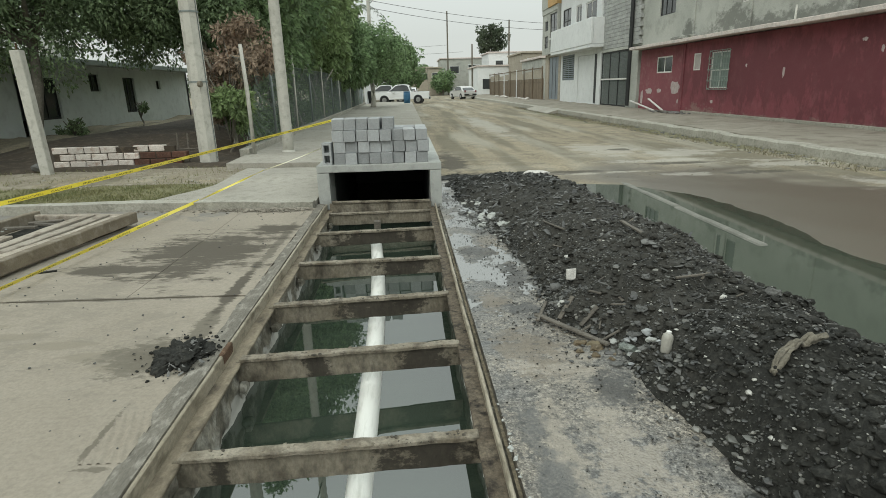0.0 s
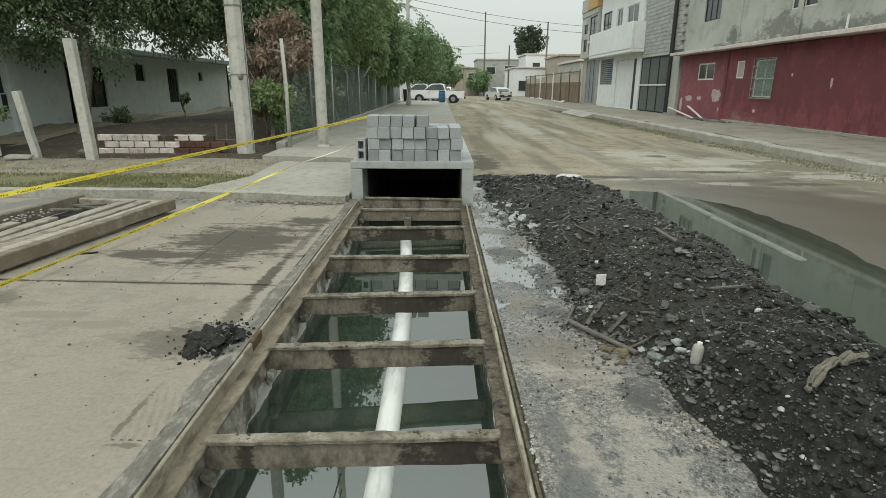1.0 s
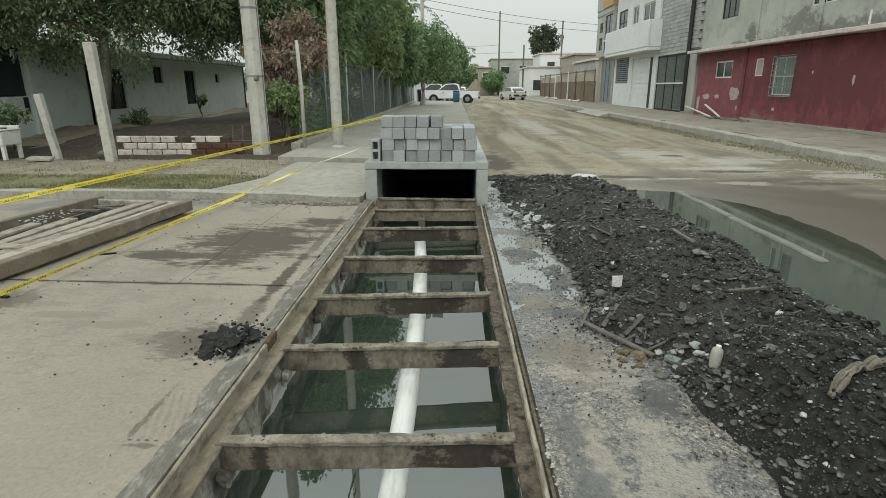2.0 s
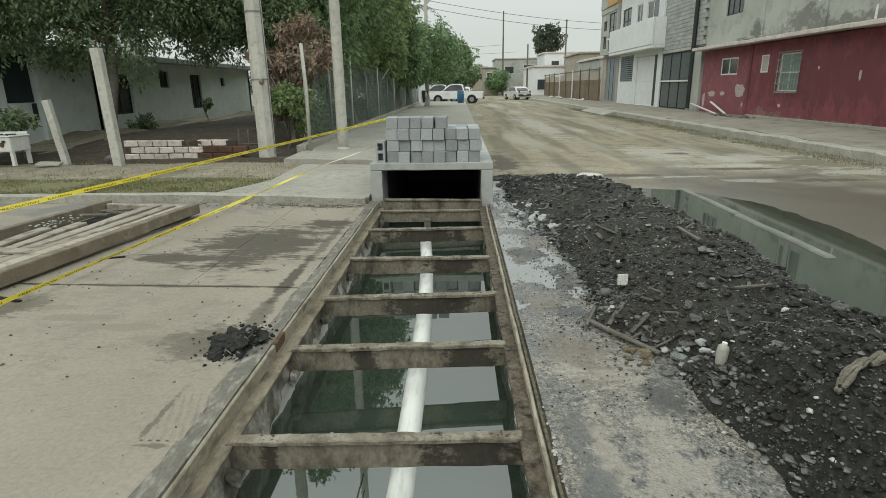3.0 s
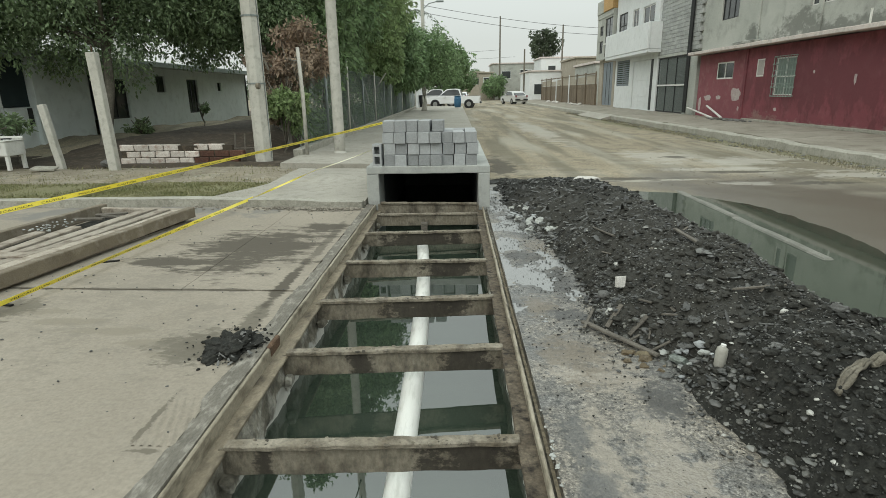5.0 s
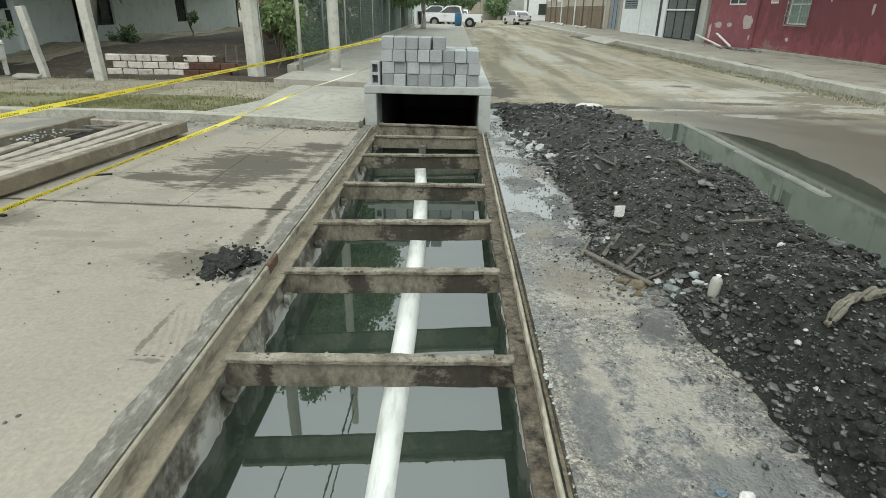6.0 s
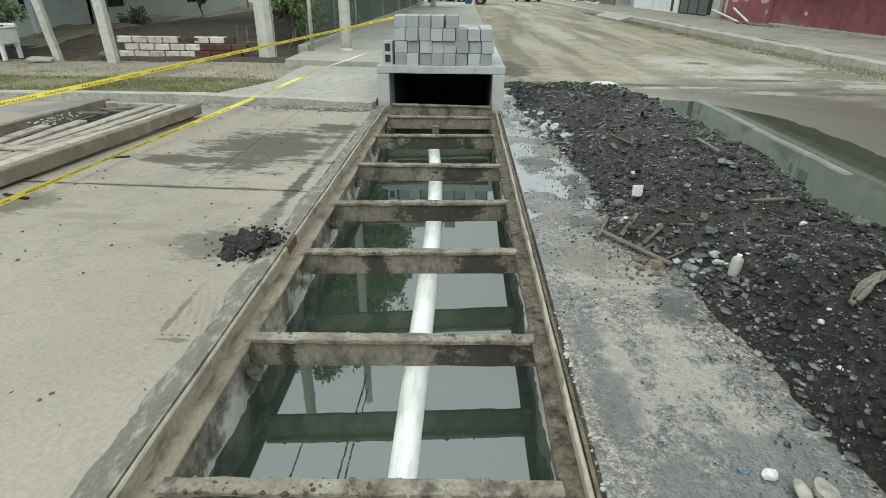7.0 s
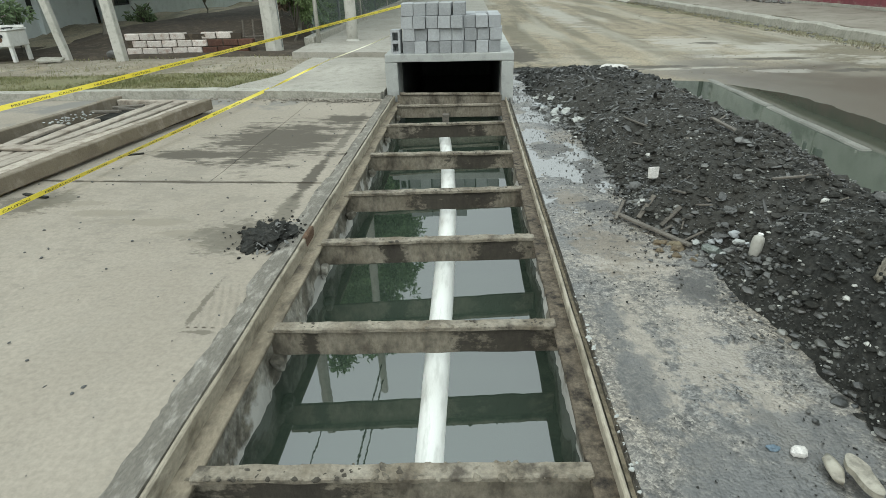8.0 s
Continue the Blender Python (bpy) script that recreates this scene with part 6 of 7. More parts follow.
stones("road_clods", cl, GRIT, None, "clods and small stones strewn over the earth street", "clods", 64)
cl = [(8.6 - abs(rng.normal(0, 0.35)), rng.uniform(8, 40), -0.10, 0.01 + 0.06 * rng.random() ** 2) for i in range(420)]
stones("kerb_rubble", cl, STONE, None, "rubble and clods along the far kerb", "rubble", 18)
rp = prism([(8.0, 30.5), (8.72, 30.8), (8.72, 36.5), (8.0, 36.2)], -0.2, 0.0)
for v in rp.verts:
    if v.co.z > -0.1:
        v.co.z = 0.10 if v.co.x > 8.5 else -0.06
whole("driveway_ramp", rp, PATH_CONC, "concrete driveway ramp at the far kerb", "ramp", kind="structure")

# maroon house with grey upper floor
rh = thing("maroon_house", 12.1, 0, 0.15, "long maroon house with bare grey upper storey", "house")
main_h = [(20.25, 21.5, 1.0, 2.3), (22.3, 22.85, 1.68, 2.32)]
b3 = holed_wall(22.6, 2.75, 0.2, [(a - 1.0, b - 1.0, c, d) for a, b, c, d in main_h])
bmesh.ops.translate(b3, verts=b3.verts, vec=(-0.12, 1.0, 0))
part("wall", b3, RED, rh)
b3 = holed_wall(4.75, 2.75, 0.2, [(24.95 - 23.6, 26.5 - 23.6, 1.65, 2.36)])
bmesh.ops.translate(b3, verts=b3.verts, vec=(0.0, 23.62, 0))
part("wall", b3, RED2, rh, "faded wall part with peeling paint")
part("corner_strip", box(-0.16, -0.03, 23.55, 23.75, 0, 2.75, 0.01), RED, rh)
window(rh, 24.95, 26.5, 1.65, 2.36, 0.0, 0.06, WHITE, GLASS_D, 1, 0, -1, 0.06)
window(rh, 22.3, 22.85, 1.68, 2.32, -0.12, 0.06, WHITE, mat("pale_blind", (0.45, 0.42, 0.40), (0.38, 0.35, 0.33), 2.0), 0, 0, -1)
w2 = window(rh, 20.25, 21.5, 1.0, 2.3, -0.12, 0.08, WHITE, mat("green_curtain_glass", (0.20, 0.25, 0.225), (0.13, 0.17, 0.155), 1.5, rough=0.3), 1, 1, -1)
gr = bmesh.new()
for i in range(9):
    y = 20.2 + 1.35 * i / 8
    tube([(-0.175, y, 0.94), (-0.175, y, 2.36)], 0.010, 6, gr)
    for z in (1.25, 1.65, 2.05):
        tube([(-0.175, y - 0.07, z), (-0.175, y, z + 0.10), (-0.175, y + 0.07, z)], 0.010, 5, gr)
for z in (0.96, 1.4, 1.85, 2.34):
    tube([(-0.175, 20.2, z), (-0.175, 21.55, z)], 0.010, 6, gr)
for y in (20.21, 21.54):
    for z in (0.98, 2.32):
        tube([(-0.175, y, z), (-0.11, y, z)], 0.014, 6, gr)
part("window_grille", gr, mat("pale_green_iron", (0.27, 0.33, 0.29), (0.20, 0.25, 0.22), 3.0, rough=0.6), rh, "pale green iron grille")


def flake(y, z, ry, rz, x, seed):
    b4 = bmesh.new()
    n = 18
    ring = []
    for i in range(n):
        a = 2 * math.pi * i / n
        k = 1 + 0.5 * noise.noise(Vector((math.cos(a) * 1.8, math.sin(a) * 1.8, seed)))
        ring.append((ry * k * math.cos(a), rz * k * math.sin(a)))
    lo = [b4.verts.new((x, y + p, z + q)) for p, q in ring]
    hi = [b4.verts.new((x - 0.006, y + p, z + q)) for p, q in ring]
    b4.faces.new(hi)
    for i in range(n):
        b4.faces.new((lo[i], lo[(i + 1) % n], hi[(i + 1) % n], hi[i]))
    part("peeled_patch", b4, PEEL, rh, "patch of bare pale plaster")


for y, z, ry, rz, x, sd in ((24.55, 1.0, 0.42, 0.26, 0.0, 1), (27.2, 0.85, 0.35, 0.12, 0.0, 2), (26.1, 0.88, 0.22, 0.08, 0.0, 3), (24.2, 0.45, 0.07, 0.10, 0.0, 4), (21.2, 0.50, 0.10, 0.06, -0.12, 5), (19.2, 1.75, 0.05, 0.05, -0.12, 6), (17.2, 1.5, 0.05, 0.16, -0.12, 7), (28.0, 0.55, 0.15, 0.3, 0.0, 8), (14.2, 2.2, 0.08, 0.05, -0.12, 9), (13.6, 1.95, 0.05, 0.08, -0.12, 10)):
    flake(y, z, ry, rz, x, sd)
sk = worn(box(-0.17, -0.125, 1, 23.5, 0, 0.1, 0.01), 30, 0.02, 2)
part("base_course", sk, KERB, rh, "crumbling base course")
part("eave_slab", worn(box(-0.55, 0.3, 17.3, 28.6, 2.79, 2.92, 0.012), 16, 0.010, 1.5), EAVE, rh, "pinkish eave slab")
part("eave_slab", worn(box(-0.62, 0.3, 1.0, 17.28, 2.77, 2.90, 0.012), 16, 0.010, 1.5), EAVE, rh, "pinkish eave slab")
up_h = [(25.3, 26.85, 4.1, 5.3), (18.9, 20.3, 3.82, 5.0)]
b3 = holed_wall(27.6, 3.6, 0.2, [(a - 1.0, b - 1.0, c - 2.94, d - 2.94) for a, b, c, d in up_h])
bmesh.ops.translate(b3, verts=b3.verts, vec=(0.1, 1.0, 2.975))
part("upper_wall", b3, GREY_W, rh, "bare grey rendered upper wall with damp streaks")
for a, b, c, d in up_h:
    window(rh, a, b, c + 0.035, d + 0.035, 0.1, 0.1, WHITE if a < 20 else DARK, GLASS_D, 2 if a > 20 else 1, 0, -1)
for y in (23.6, 19.7, 15.0, 10.0):
    part("upper_pilaster", box(0.06, 0.097, y - 0.13, y + 0.13, 2.98, 6.57, 0.005), GREY_W, rh)
part("roof", box(0.05, 7, 1.0, 28.6, 6.58, 6.78, 0.01), GREY_W, rh)
part("back_wall", box(6.8, 7.0, 1.0, 28.6, 0, 6.57), GREY_W, rh)
part("end_wall", box(0.31, 6.8, 28.4, 28.6, 0, 6.57), GREY_W, rh)
part("end_wall", box(0.31, 6.8, 1.0, 1.2, 0, 6.57), GREY_W, rh)
part("floor_slab", box(0.31, 6.78, 1.22, 28.38, 2.76, 2.93), GREY_W, rh)
part("roof_debris", worn(box(-0.35, 0.0, 23.0, 24.7, 2.94, 3.06, 0.02), 6, 0.05, 3), GREY_W, rh)
tp = tube([(-0.2, 16.9, 2.97), (-0.2, 16.9, 3.35)], 0.03, 8)
part("roof_pipe", tp, PVC, rh)

# grey gate bay and block wall between the houses
gb = thing("gate_bay", 12.1, 0, 0.15, "grey block bay with a dark screened gate", "gate bay")
part("column", worn(box(-0.05, 0.35, 28.62, 30.0, 0, 2.95, 0.01), 6, 0.006, 2), GREY_W, gb)
part("lintel", box(-0.03, 0.3, 30.02, 34.2, 2.95, 3.1, 0.01), GREY_W, gb)
bmesh_b = finish(box(0, 0.14, 0, 0.39, 0, 0.19, 0.006), "block", BLOCK_W)
part("block_core", box(0.12, 0.28, 28.65, 34.2, 3.12, 7.6), GREY_W, gb)
for c in range(22):
    for i in range(14):
        ob = new("block", bmesh_b)
        ob.parent = gb
        ob.matrix_basis = pose(0.0 + rng.uniform(-0.004, 0.004), 28.68 + 0.395 * i + (0.19 if c % 2 else 0), 3.12 + 0.2 * c)
gf2 = bmesh.new()
for y in (30.1, 31.45, 32.8, 34.1):
    box(0.02, 0.08, y - 0.03, y + 0.03, 0.02, 2.93, 0, gf2)
for z in (0.05, 2.9):
    box(0.025, 0.075, 30.1, 34.1, z - 0.03, z + 0.03, 0, gf2)
gate = part("gate_frame", gf2, DARK, gb)
part("mid_rail", box(-0.01, 0.018, 30.05, 34.15, 1.42, 1.50), WHITE, gate, "white rail")
ms = bmesh.new()
for i in range(70):
    y = 30.15 + 3.9 * i / 69
    tube([(0.055, y, 0.05), (0.055, y, 2.9)], 0.008, 4, ms, False)
for i in range(44):
    z = 0.1 + 2.8 * i / 43
    tube([(0.06, 30.1, z), (0.06, 34.1, z)], 0.008, 4, ms, False)
part("gate_screen", ms, WIRE, gate, "dark wire screen", kind="stuff")
part("yard_wall", box(3.0, 3.2, 28.7, 34.2, 0, 3.0), GREY_W, gb)
part("yard_ceiling", box(0.31, 3.0, 28.7, 34.2, 3.0, 3.1), GREY_W, gb)
part("drain_pipe", tube([(-0.12, 29.55, 0.1), (-0.12, 29.6, 7.5)], 0.10, 10), DARK, gb, "tall dark pipe")

# white house with garage door and balcony
wh = thing("white_house", 12.1, 0, 0.15, "white two-storey house with garage door and balcony", "house")
holes = [(35.0, 38.95, 0.05, 3.0), (39.75, 42.75, 1.5, 3.2)]
b3 = holed_wall(8.9, 3.3, 0.2, [(a - 34.3, b - 34.3, c, d) for a, b, c, d in holes])
bmesh.ops.translate(b3, verts=b3.verts, vec=(0, 34.3, 0))
part("ground_wall", b3, WHITE_W, wh)
gd = part("garage_door", box(0.06, 0.10, 35.55, 38.9, 0.05, 2.98), WHITE_W, wh)
for i in range(9):
    part("door_rib", box(0.045, 0.058, 35.6, 38.85, 0.2 + 0.32 * i, 0.22 + 0.32 * i), WHITE_W, gd)
# solid dark board: its colour gives the shade of the open gap
part("door_frame", box(0.02, 0.058, 35.0, 35.5, 0.05, 2.98), DARK, wh, "dark board painted as the shade of the open door gap")
lv = window(wh, 39.75, 42.75, 1.5, 3.2, 0, 0.08, BLUEGREY, GLASS_D, 1, 0, -1, 0.06)
for i in range(12):
    part("louvre", box(0.0, 0.03, 39.82, 42.68, 1.58 + 0.135 * i, 1.66 + 0.135 * i), BLUEGREY, lv)
part("balcony_floor", box(-0.75, 0.2, 34.0, 43.4, 3.3, 3.48, 0.01), WHITE_W, wh)
part("balcony_front", worn(box(-0.78, -0.64, 34.0, 43.4, 3.49, 4.95, 0.02), 8, 0.004, 1), WHITE_W, wh)
part("balcony_side", box(-0.63, 0.2, 34.0, 34.14, 3.49, 4.95, 0.01), WHITE_W, wh)
uh = [(35.2, 37.3, 4.7, 6.1), (40.6, 42.6, 4.7, 6.3), (38.2, 39.4, 3.5, 6.2)]
b3 = holed_wall(8.9, 4.6, 0.2, [(a - 34.3, b - 34.3, c - 3.49, d - 3.49) for a, b, c, d in uh])
bmesh.ops.translate(b3, verts=b3.verts, vec=(-0.1, 34.3, 3.49))
part("upper_wall", b3, WHITE_W, wh)
for a, b, c, d in uh:
    window(wh, a, b, c, d, -0.1, 0.1, DARK if a > 40 else WHITE, GLASS_D, 1, 1 if a > 40 else 0, -1, 0.07)
part("roof", box(-0.9, 7, 33.9, 43.4, 8.1, 8.3, 0.01), WHITE_W, wh)
part("side_wall", box(0.2, 7, 34.3, 34.5, 0, 8.09), GREY_W, wh)
part("side_wall", box(0.2, 7, 43.0, 43.2, 0, 8.09), WHITE_W, wh)

# bluish house at the end of the row
eh = thing("end_house", 12.1, 0, 0.15, "narrow house with bluish grey doors and orange parapet", "house")
holes = [(43.9, 46.9, 0.1, 3.3)]
b3 = holed_wall(4.7, 3.5, 0.2, [(a - 43.3, b - 43.3, c, d) for a, b, c, d in holes])
bmesh.ops.translate(b3, verts=b3.verts, vec=(0, 43.3, 0))
part("ground_wall", b3, TAN_W, eh)
dr = part("double_door", box(0.08, 0.12, 43.92, 46.88, 0.1, 3.28), BLUEGREY, eh)
for y in (44.9, 45.9):
    part("door_seam", box(0.062, 0.078, y - 0.03, y + 0.03, 0.15, 3.2), DARK, dr)
uh = [(43.55, 45.6, 3.7, 6.4), (46.2, 47.2, 4.0, 4.9), (46.2, 47.2, 5.3, 6.0)]
b3 = holed_wall(4.7, 3.0, 0.2, [(a - 43.3, b - 43.3, c - 3.52, d - 3.52) for a, b, c, d in uh])
bmesh.ops.translate(b3, verts=b3.verts, vec=(-0.3, 43.3, 3.52))
part("upper_wall", b3, GREY_W, eh)
for a, b, c, d in uh:
    window(eh, a, b, c, d, -0.3, 0.1, DARK, GLASS_D, 1, 1, -1, 0.07)
part("balcony_rail", box(-0.42, -0.32, 43.6, 45.5, 4.55, 4.65), WHITE, eh, "white rail")
part("parapet", worn(box(-0.45, 0.2, 43.3, 45.9, 6.9, 7.9, 0.02), 6, 0.005, 1), ORANGE, eh, "orange painted parapet")
part("parapet", worn(box(-0.40, 0.2, 45.91, 48.0, 6.9, 7.85, 0.02), 6, 0.005, 1), GREY_W, eh, "bare grey parapet")
part("side_wall", box(0.2, 7, 47.8, 48.0, 0, 6.5), GREY_W, eh)
part("roof", box(-0.35, 7, 43.3, 48.0, 6.53, 6.89), GREY_W, eh)

# boards leaning by the maroon wall
for (a, b, w) in (((11.85, 28.8, 0.52), (11.5, 25.2, 0.20), 0.10), ((11.85, 26.6, 0.66), (11.6, 24.5, 0.22), 0.09), ((11.5, 24.6, 0.2), (11.3, 23.2, 0.19), 0.2)):
    a, b = Vector(a), Vector(b)
    ln = (b - a).length
    b3 = worn(box(-w / 2, w / 2, -0.02, 0.02, 0, ln, 0.004), 5, 0.005, 3)
    m = Matrix.Translation(a) @ (b - a).to_track_quat("Z", "Y").to_matrix().to_4x4()
    whole("scrap_board", b3, WHITE if w < 0.15 else WOOD, "loose pale board lying against the maroon wall", "board", m, "scrap boards")
cl = [(rng.normal(11.5, 0.2), rng.normal(23.8, 0.8), 0.18, rng.uniform(0.03, 0.11)) for i in range(50)]
stones("wall_rubble", cl, STONE, None, "heap of rubble under the maroon wall", "rubble", 19)

# brown board fence beyond the houses
bf = thing("board_fence", 12.0, 48.2, 0.12, "long brown board fence with pale posts", "fence")
brd = finish(worn(box(0, 0.03, 0, 0.30, 0, 1.75, 0.004), 1, 0.004, 5), "board", BROWN)
for i in range(96):
    ob = new("board", brd)
    ob.parent = bf
    ob.matrix_basis = pose(rng.uniform(-0.01, 0.01), 0.32 * i, 0.02, 0, 0, 0)
for i in range(9):
    part("post", box(-0.1, -0.01, 0.1 + 3.75 * i, 0.22 + 3.75 * i, 0, 2.75), WHITE_W if i in (3, 5) else BROWN, bf)
part("top_rail", box(-0.06, -0.011, 0, 31, 2.55, 2.65), BROWN, bf)
for i in range(8):
    part("upper_sheet", worn(box(0.02, 0.035, 0.26 + 3.75 * i, 3.8 + 3.75 * i, 1.80, 2.52 - 0.12 * (i % 3)), 2, 0.02, 1.0, i), TAN_W, bf, "pale weathered sheet")
part("mid_rail", box(-0.008, -0.001, 0, 31, 1.4, 1.5), BROWN, bf)
cl = [(11.2 + rng.normal(0, 0.3), rng.uniform(48, 66), 0.2, rng.uniform(0.1, 0.28)) for i in range(14)]
stones("fence_stones", cl, PALE, None, "pale stones in front of the board fence", "stone", 21)


# ---- far buildings ----
def far_building(x0, x1, y0, y1, h, material, label, windows, roofs=True):
    b = thing("far_building", (x0 + x1) / 2, y0, -0.1, label, "building", "far buildings")
    w = (x1 - x0) / 2
    part("wall", worn(box(-w, w, 0, y1 - y0, 0, h, 0.03), 3, 0.01, 0.5), material, b)
    part("roof", box(-w - 0.2, w + 0.2, -0.2, y1 - y0 + 0.2, h + 0.003, h + 0.22, 0.02), EAVE if material is not TAN_W else TAN_W, b)
    for (wx, wz, ww, wh2) in windows:
        win = part("window", box(wx - ww / 2 - 0.08, wx + ww / 2 + 0.08, -0.06, -0.003, wz - 0.08, wz + wh2 + 0.08), WHITE_W, b)
        part("pane", box(wx - ww / 2, wx + ww / 2, -0.075, -0.062, wz, wz + wh2), GLASS_D, win)
    return b


far_building(11.0, 20.0, 84, 96, 4.1, WHITE_W, "far low white building beyond the fence", [(-3.2, 1.0, 1.2, 1.4), (0.5, 1.0, 1.2, 1.4)])
far_building(7.2, 17.0, 108, 118, 6.3, GREY_W, "far grey two-storey building", [(-2.4, 3.8, 1.6, 1.2), (1.2, 3.8, 2.0, 1.4), (-3.6, 0.8, 1.6, 1.6)])
far_building(14.5, 24.0, 97, 106, 6.6, WHITE_W, "far white two-storey building with roof terrace", [(-3.0, 4.4, 1.2, 1.0), (-0.6, 4.4, 1.2, 1.0), (2.0, 4.4, 1.2, 1.0)])
far_building(15.5, 21.0, 74, 84, 5.3, TAN_W, "far unfinished tan building", [(-1.6, 3.4, 1.0, 1.2), (0.8, 3.4, 1.0, 1.2)])
far_building(14.2, 19.0, 58, 68, 4.0, GREY_W, "grey block building behind the board fence", [(-1.2, 2.5, 1.0, 0.9)])
far_building(0.5, 6.4, 125, 134, 5.4, TAN_W, "far tan building at the street's end", [(-1.2, 3.0, 1.4, 1.2), (1.4, 3.0, 1.4, 1.2)])
far_building(4.6, 7.0, 103, 107, 4.6, TAN_W, "far small tan building", [(0.0, 2.8, 1.0, 1.0)])
far_building(-6.0, 0.4, 134, 142, 7.4, WHITE_W, "far white building over the trees", [(1.2, 5.4, 1.0, 0.9), (2.5, 5.4, 1.0, 0.9)])
far_building(-13.0, -3.2, 84, 92, 3.2, WHITE_W, "white wall past the street corner", [])
gl = thing("garden_wall_far", -2.85, 47.5, 0.2, "white panelled garden wall at the end of the trees", "wall")
for i in range(6):
    part("panel", worn(box(-0.08, 0.08, 1.2 * i, 1.2 * i + 1.15, -0.2, 1.85, 0.01), 2, 0.004, 2), WHITE_W, gl)
# distant green edge
hz = thing("far_woods", 0, 190, -0.1, "far line of hazy green trees", "woods", kind="stuff")
r6 = np.random.default_rng(9)
leaf_cloud("foliage", [(x, r6.uniform(-10, 25), r6.uniform(0.5, 6.0), r6.uniform(1.2, 2.4)) for x in r6.uniform(-150, 150, 620)], 40, 1.0, LEAF_F, hz, 91)


# ---- vehicles ----
def wheel(parent, x, y, r, w):
    wl2 = part("wheel", tube([(x, y - w / 2, r), (x, y - w / 2 + 0.03, r), (x, y + w / 2 - 0.03, r), (x, y + w / 2, r)], [r * 0.93, r, r, r * 0.93], 24), TYRE, parent)
    for s in (-1, 1):
        part("rim", tube([(x, y + s * (w / 2 - 0.02), r), (x, y + s * (w / 2 + 0.012), r)], [r * 0.62, r * 0.55], 16), CHROME, wl2)


def car(name, at, profile, cabin, width, wheels, wheel_r, paint, label, bed=None):
    """Body lofted from a side profile, glasshouse above, wheels over dark discs painted as arch shade, lamps and
    bumpers.
    """
    c = thing(name, 0, 0, 0, label, "car", "vehicles")
    c.matrix_basis = at
    w = width / 2

    def loft(poly, inset):
        b4 = bmesh.new()
        rings = []
        for y, k in ((-w, 0.94), (-w * 0.93, 1.0), (w * 0.93, 1.0), (w, 0.94)):
            cx = sum(p[0] for p in poly) / len(poly)
            cz = sum(p[1] for p in poly) / len(poly)
            rings.append([b4.verts.new((cx + (px - cx) * k, y * (1 - inset * clamp((pz - 0.9) / 0.7, 0, 1)), cz + (pz - cz) * k)) for px, pz in poly])
        for a, b in zip(rings, rings[1:]):
            for i in range(len(poly)):
                j = (i + 1) % len(poly)
                b4.faces.new((a[i], a[j], b[j], b[i]))
        b4.faces.new(rings[0][::-1])
        b4.faces.new(rings[-1])
        return b4

    body = part("body", loft(profile, 0.0), paint, c)
    cab = part("cabin", loft(cabin, 0.18), paint, c)
    cx = sum(p[0] for p in cabin) / len(cabin)
    cz = sum(p[1] for p in cabin) / len(cabin)
    glass = [(cx + (px - cx) * 0.86, cz + (pz - cz) * 0.74) for px, pz in cabin]
    b4 = loft(glass, 0.18)
    for v in b4.verts:
        v.co.y *= 1.012 + 0.07
    part("side_window", b4, GLASS_D, cab)
    fr = [(px * 1.0 + (px - cx) * 0.03, cz + (pz - cz) * 0.72) for px, pz in cabin]
    b4 = loft(fr, 0.18)
    for v in b4.verts:
        v.co.y *= 0.84
    part("windscreen", b4, GLASS_D, cab)
    x0, x1 = min(p[0] for p in profile), max(p[0] for p in profile)
    for s in (-1, 1):
        part("tail_light", box(x1 - 0.03, x1 + 0.015, s * w * 0.78 - 0.1, s * w * 0.78 + 0.1, 0.78, 1.0, 0.01), RED, c, "red tail light")
        part("headlight", box(x0 - 0.015, x0 + 0.05, s * w * 0.74 - 0.16, s * w * 0.74 + 0.16, 0.72, 0.9, 0.01), CHROME, c)
        part("mirror", box(cx - 0.75, cx - 0.6, s * (w + 0.1) - 0.08, s * (w + 0.1) + 0.08, 1.0, 1.16, 0.02), paint, c)
    part("bumper", box(x1 - 0.02, x1 + 0.09, -w * 0.9, w * 0.9, 0.42, 0.6, 0.03), DARK, c)
    part("number_plate", box(x1 + 0.092, x1 + 0.1, -0.2, 0.2, 0.5, 0.6), WHITE, c)
    for px in wheels:
        for s in (-1, 1):
            # dark disc in place of the shaded wheel well
            part("wheel_arch", tube([(px, s * (w - 0.16), wheel_r), (px, s * (w + 0.004), wheel_r)], wheel_r * 1.16, 20), DARK, c)
            wheel(c, px, s * (w - 0.09), wheel_r, 0.22)
    if bed:
        # dark sheet on the closed body paints the shade of an open bed
        part("bed_opening", box(bed[0], bed[1], -w * 0.82, w * 0.82, bed[2], bed[2] + 0.012), DARK, c)
    return c


truck_p = [(-2.65, 0.40), (2.65, 0.45), (2.68, 1.12), (0.85, 1.12), (-1.3, 1.10), (-2.45, 1.02), (-2.68, 0.85)]
truck_c = [(-1.35, 1.08), (0.95, 1.08), (0.72, 1.74), (0.35, 1.82), (-0.35, 1.80), (-0.62, 1.72)]
car("pickup_truck", pose(0.1, 56.5, -0.09, 0, 0, -6), truck_p, truck_c, 1.85, (-1.65, 1.62), 0.39, CAR_W, "white double-cab pickup truck parked across the sidewalk end", (1.05, 2.5, 1.121))
car("pickup_truck", pose(-1.6, 60.5, -0.09, 0, 0, -6), truck_p, truck_c, 1.85, (-1.65, 1.62), 0.39, CAR_W, "white pickup truck parked behind another", (1.05, 2.5, 1.121))
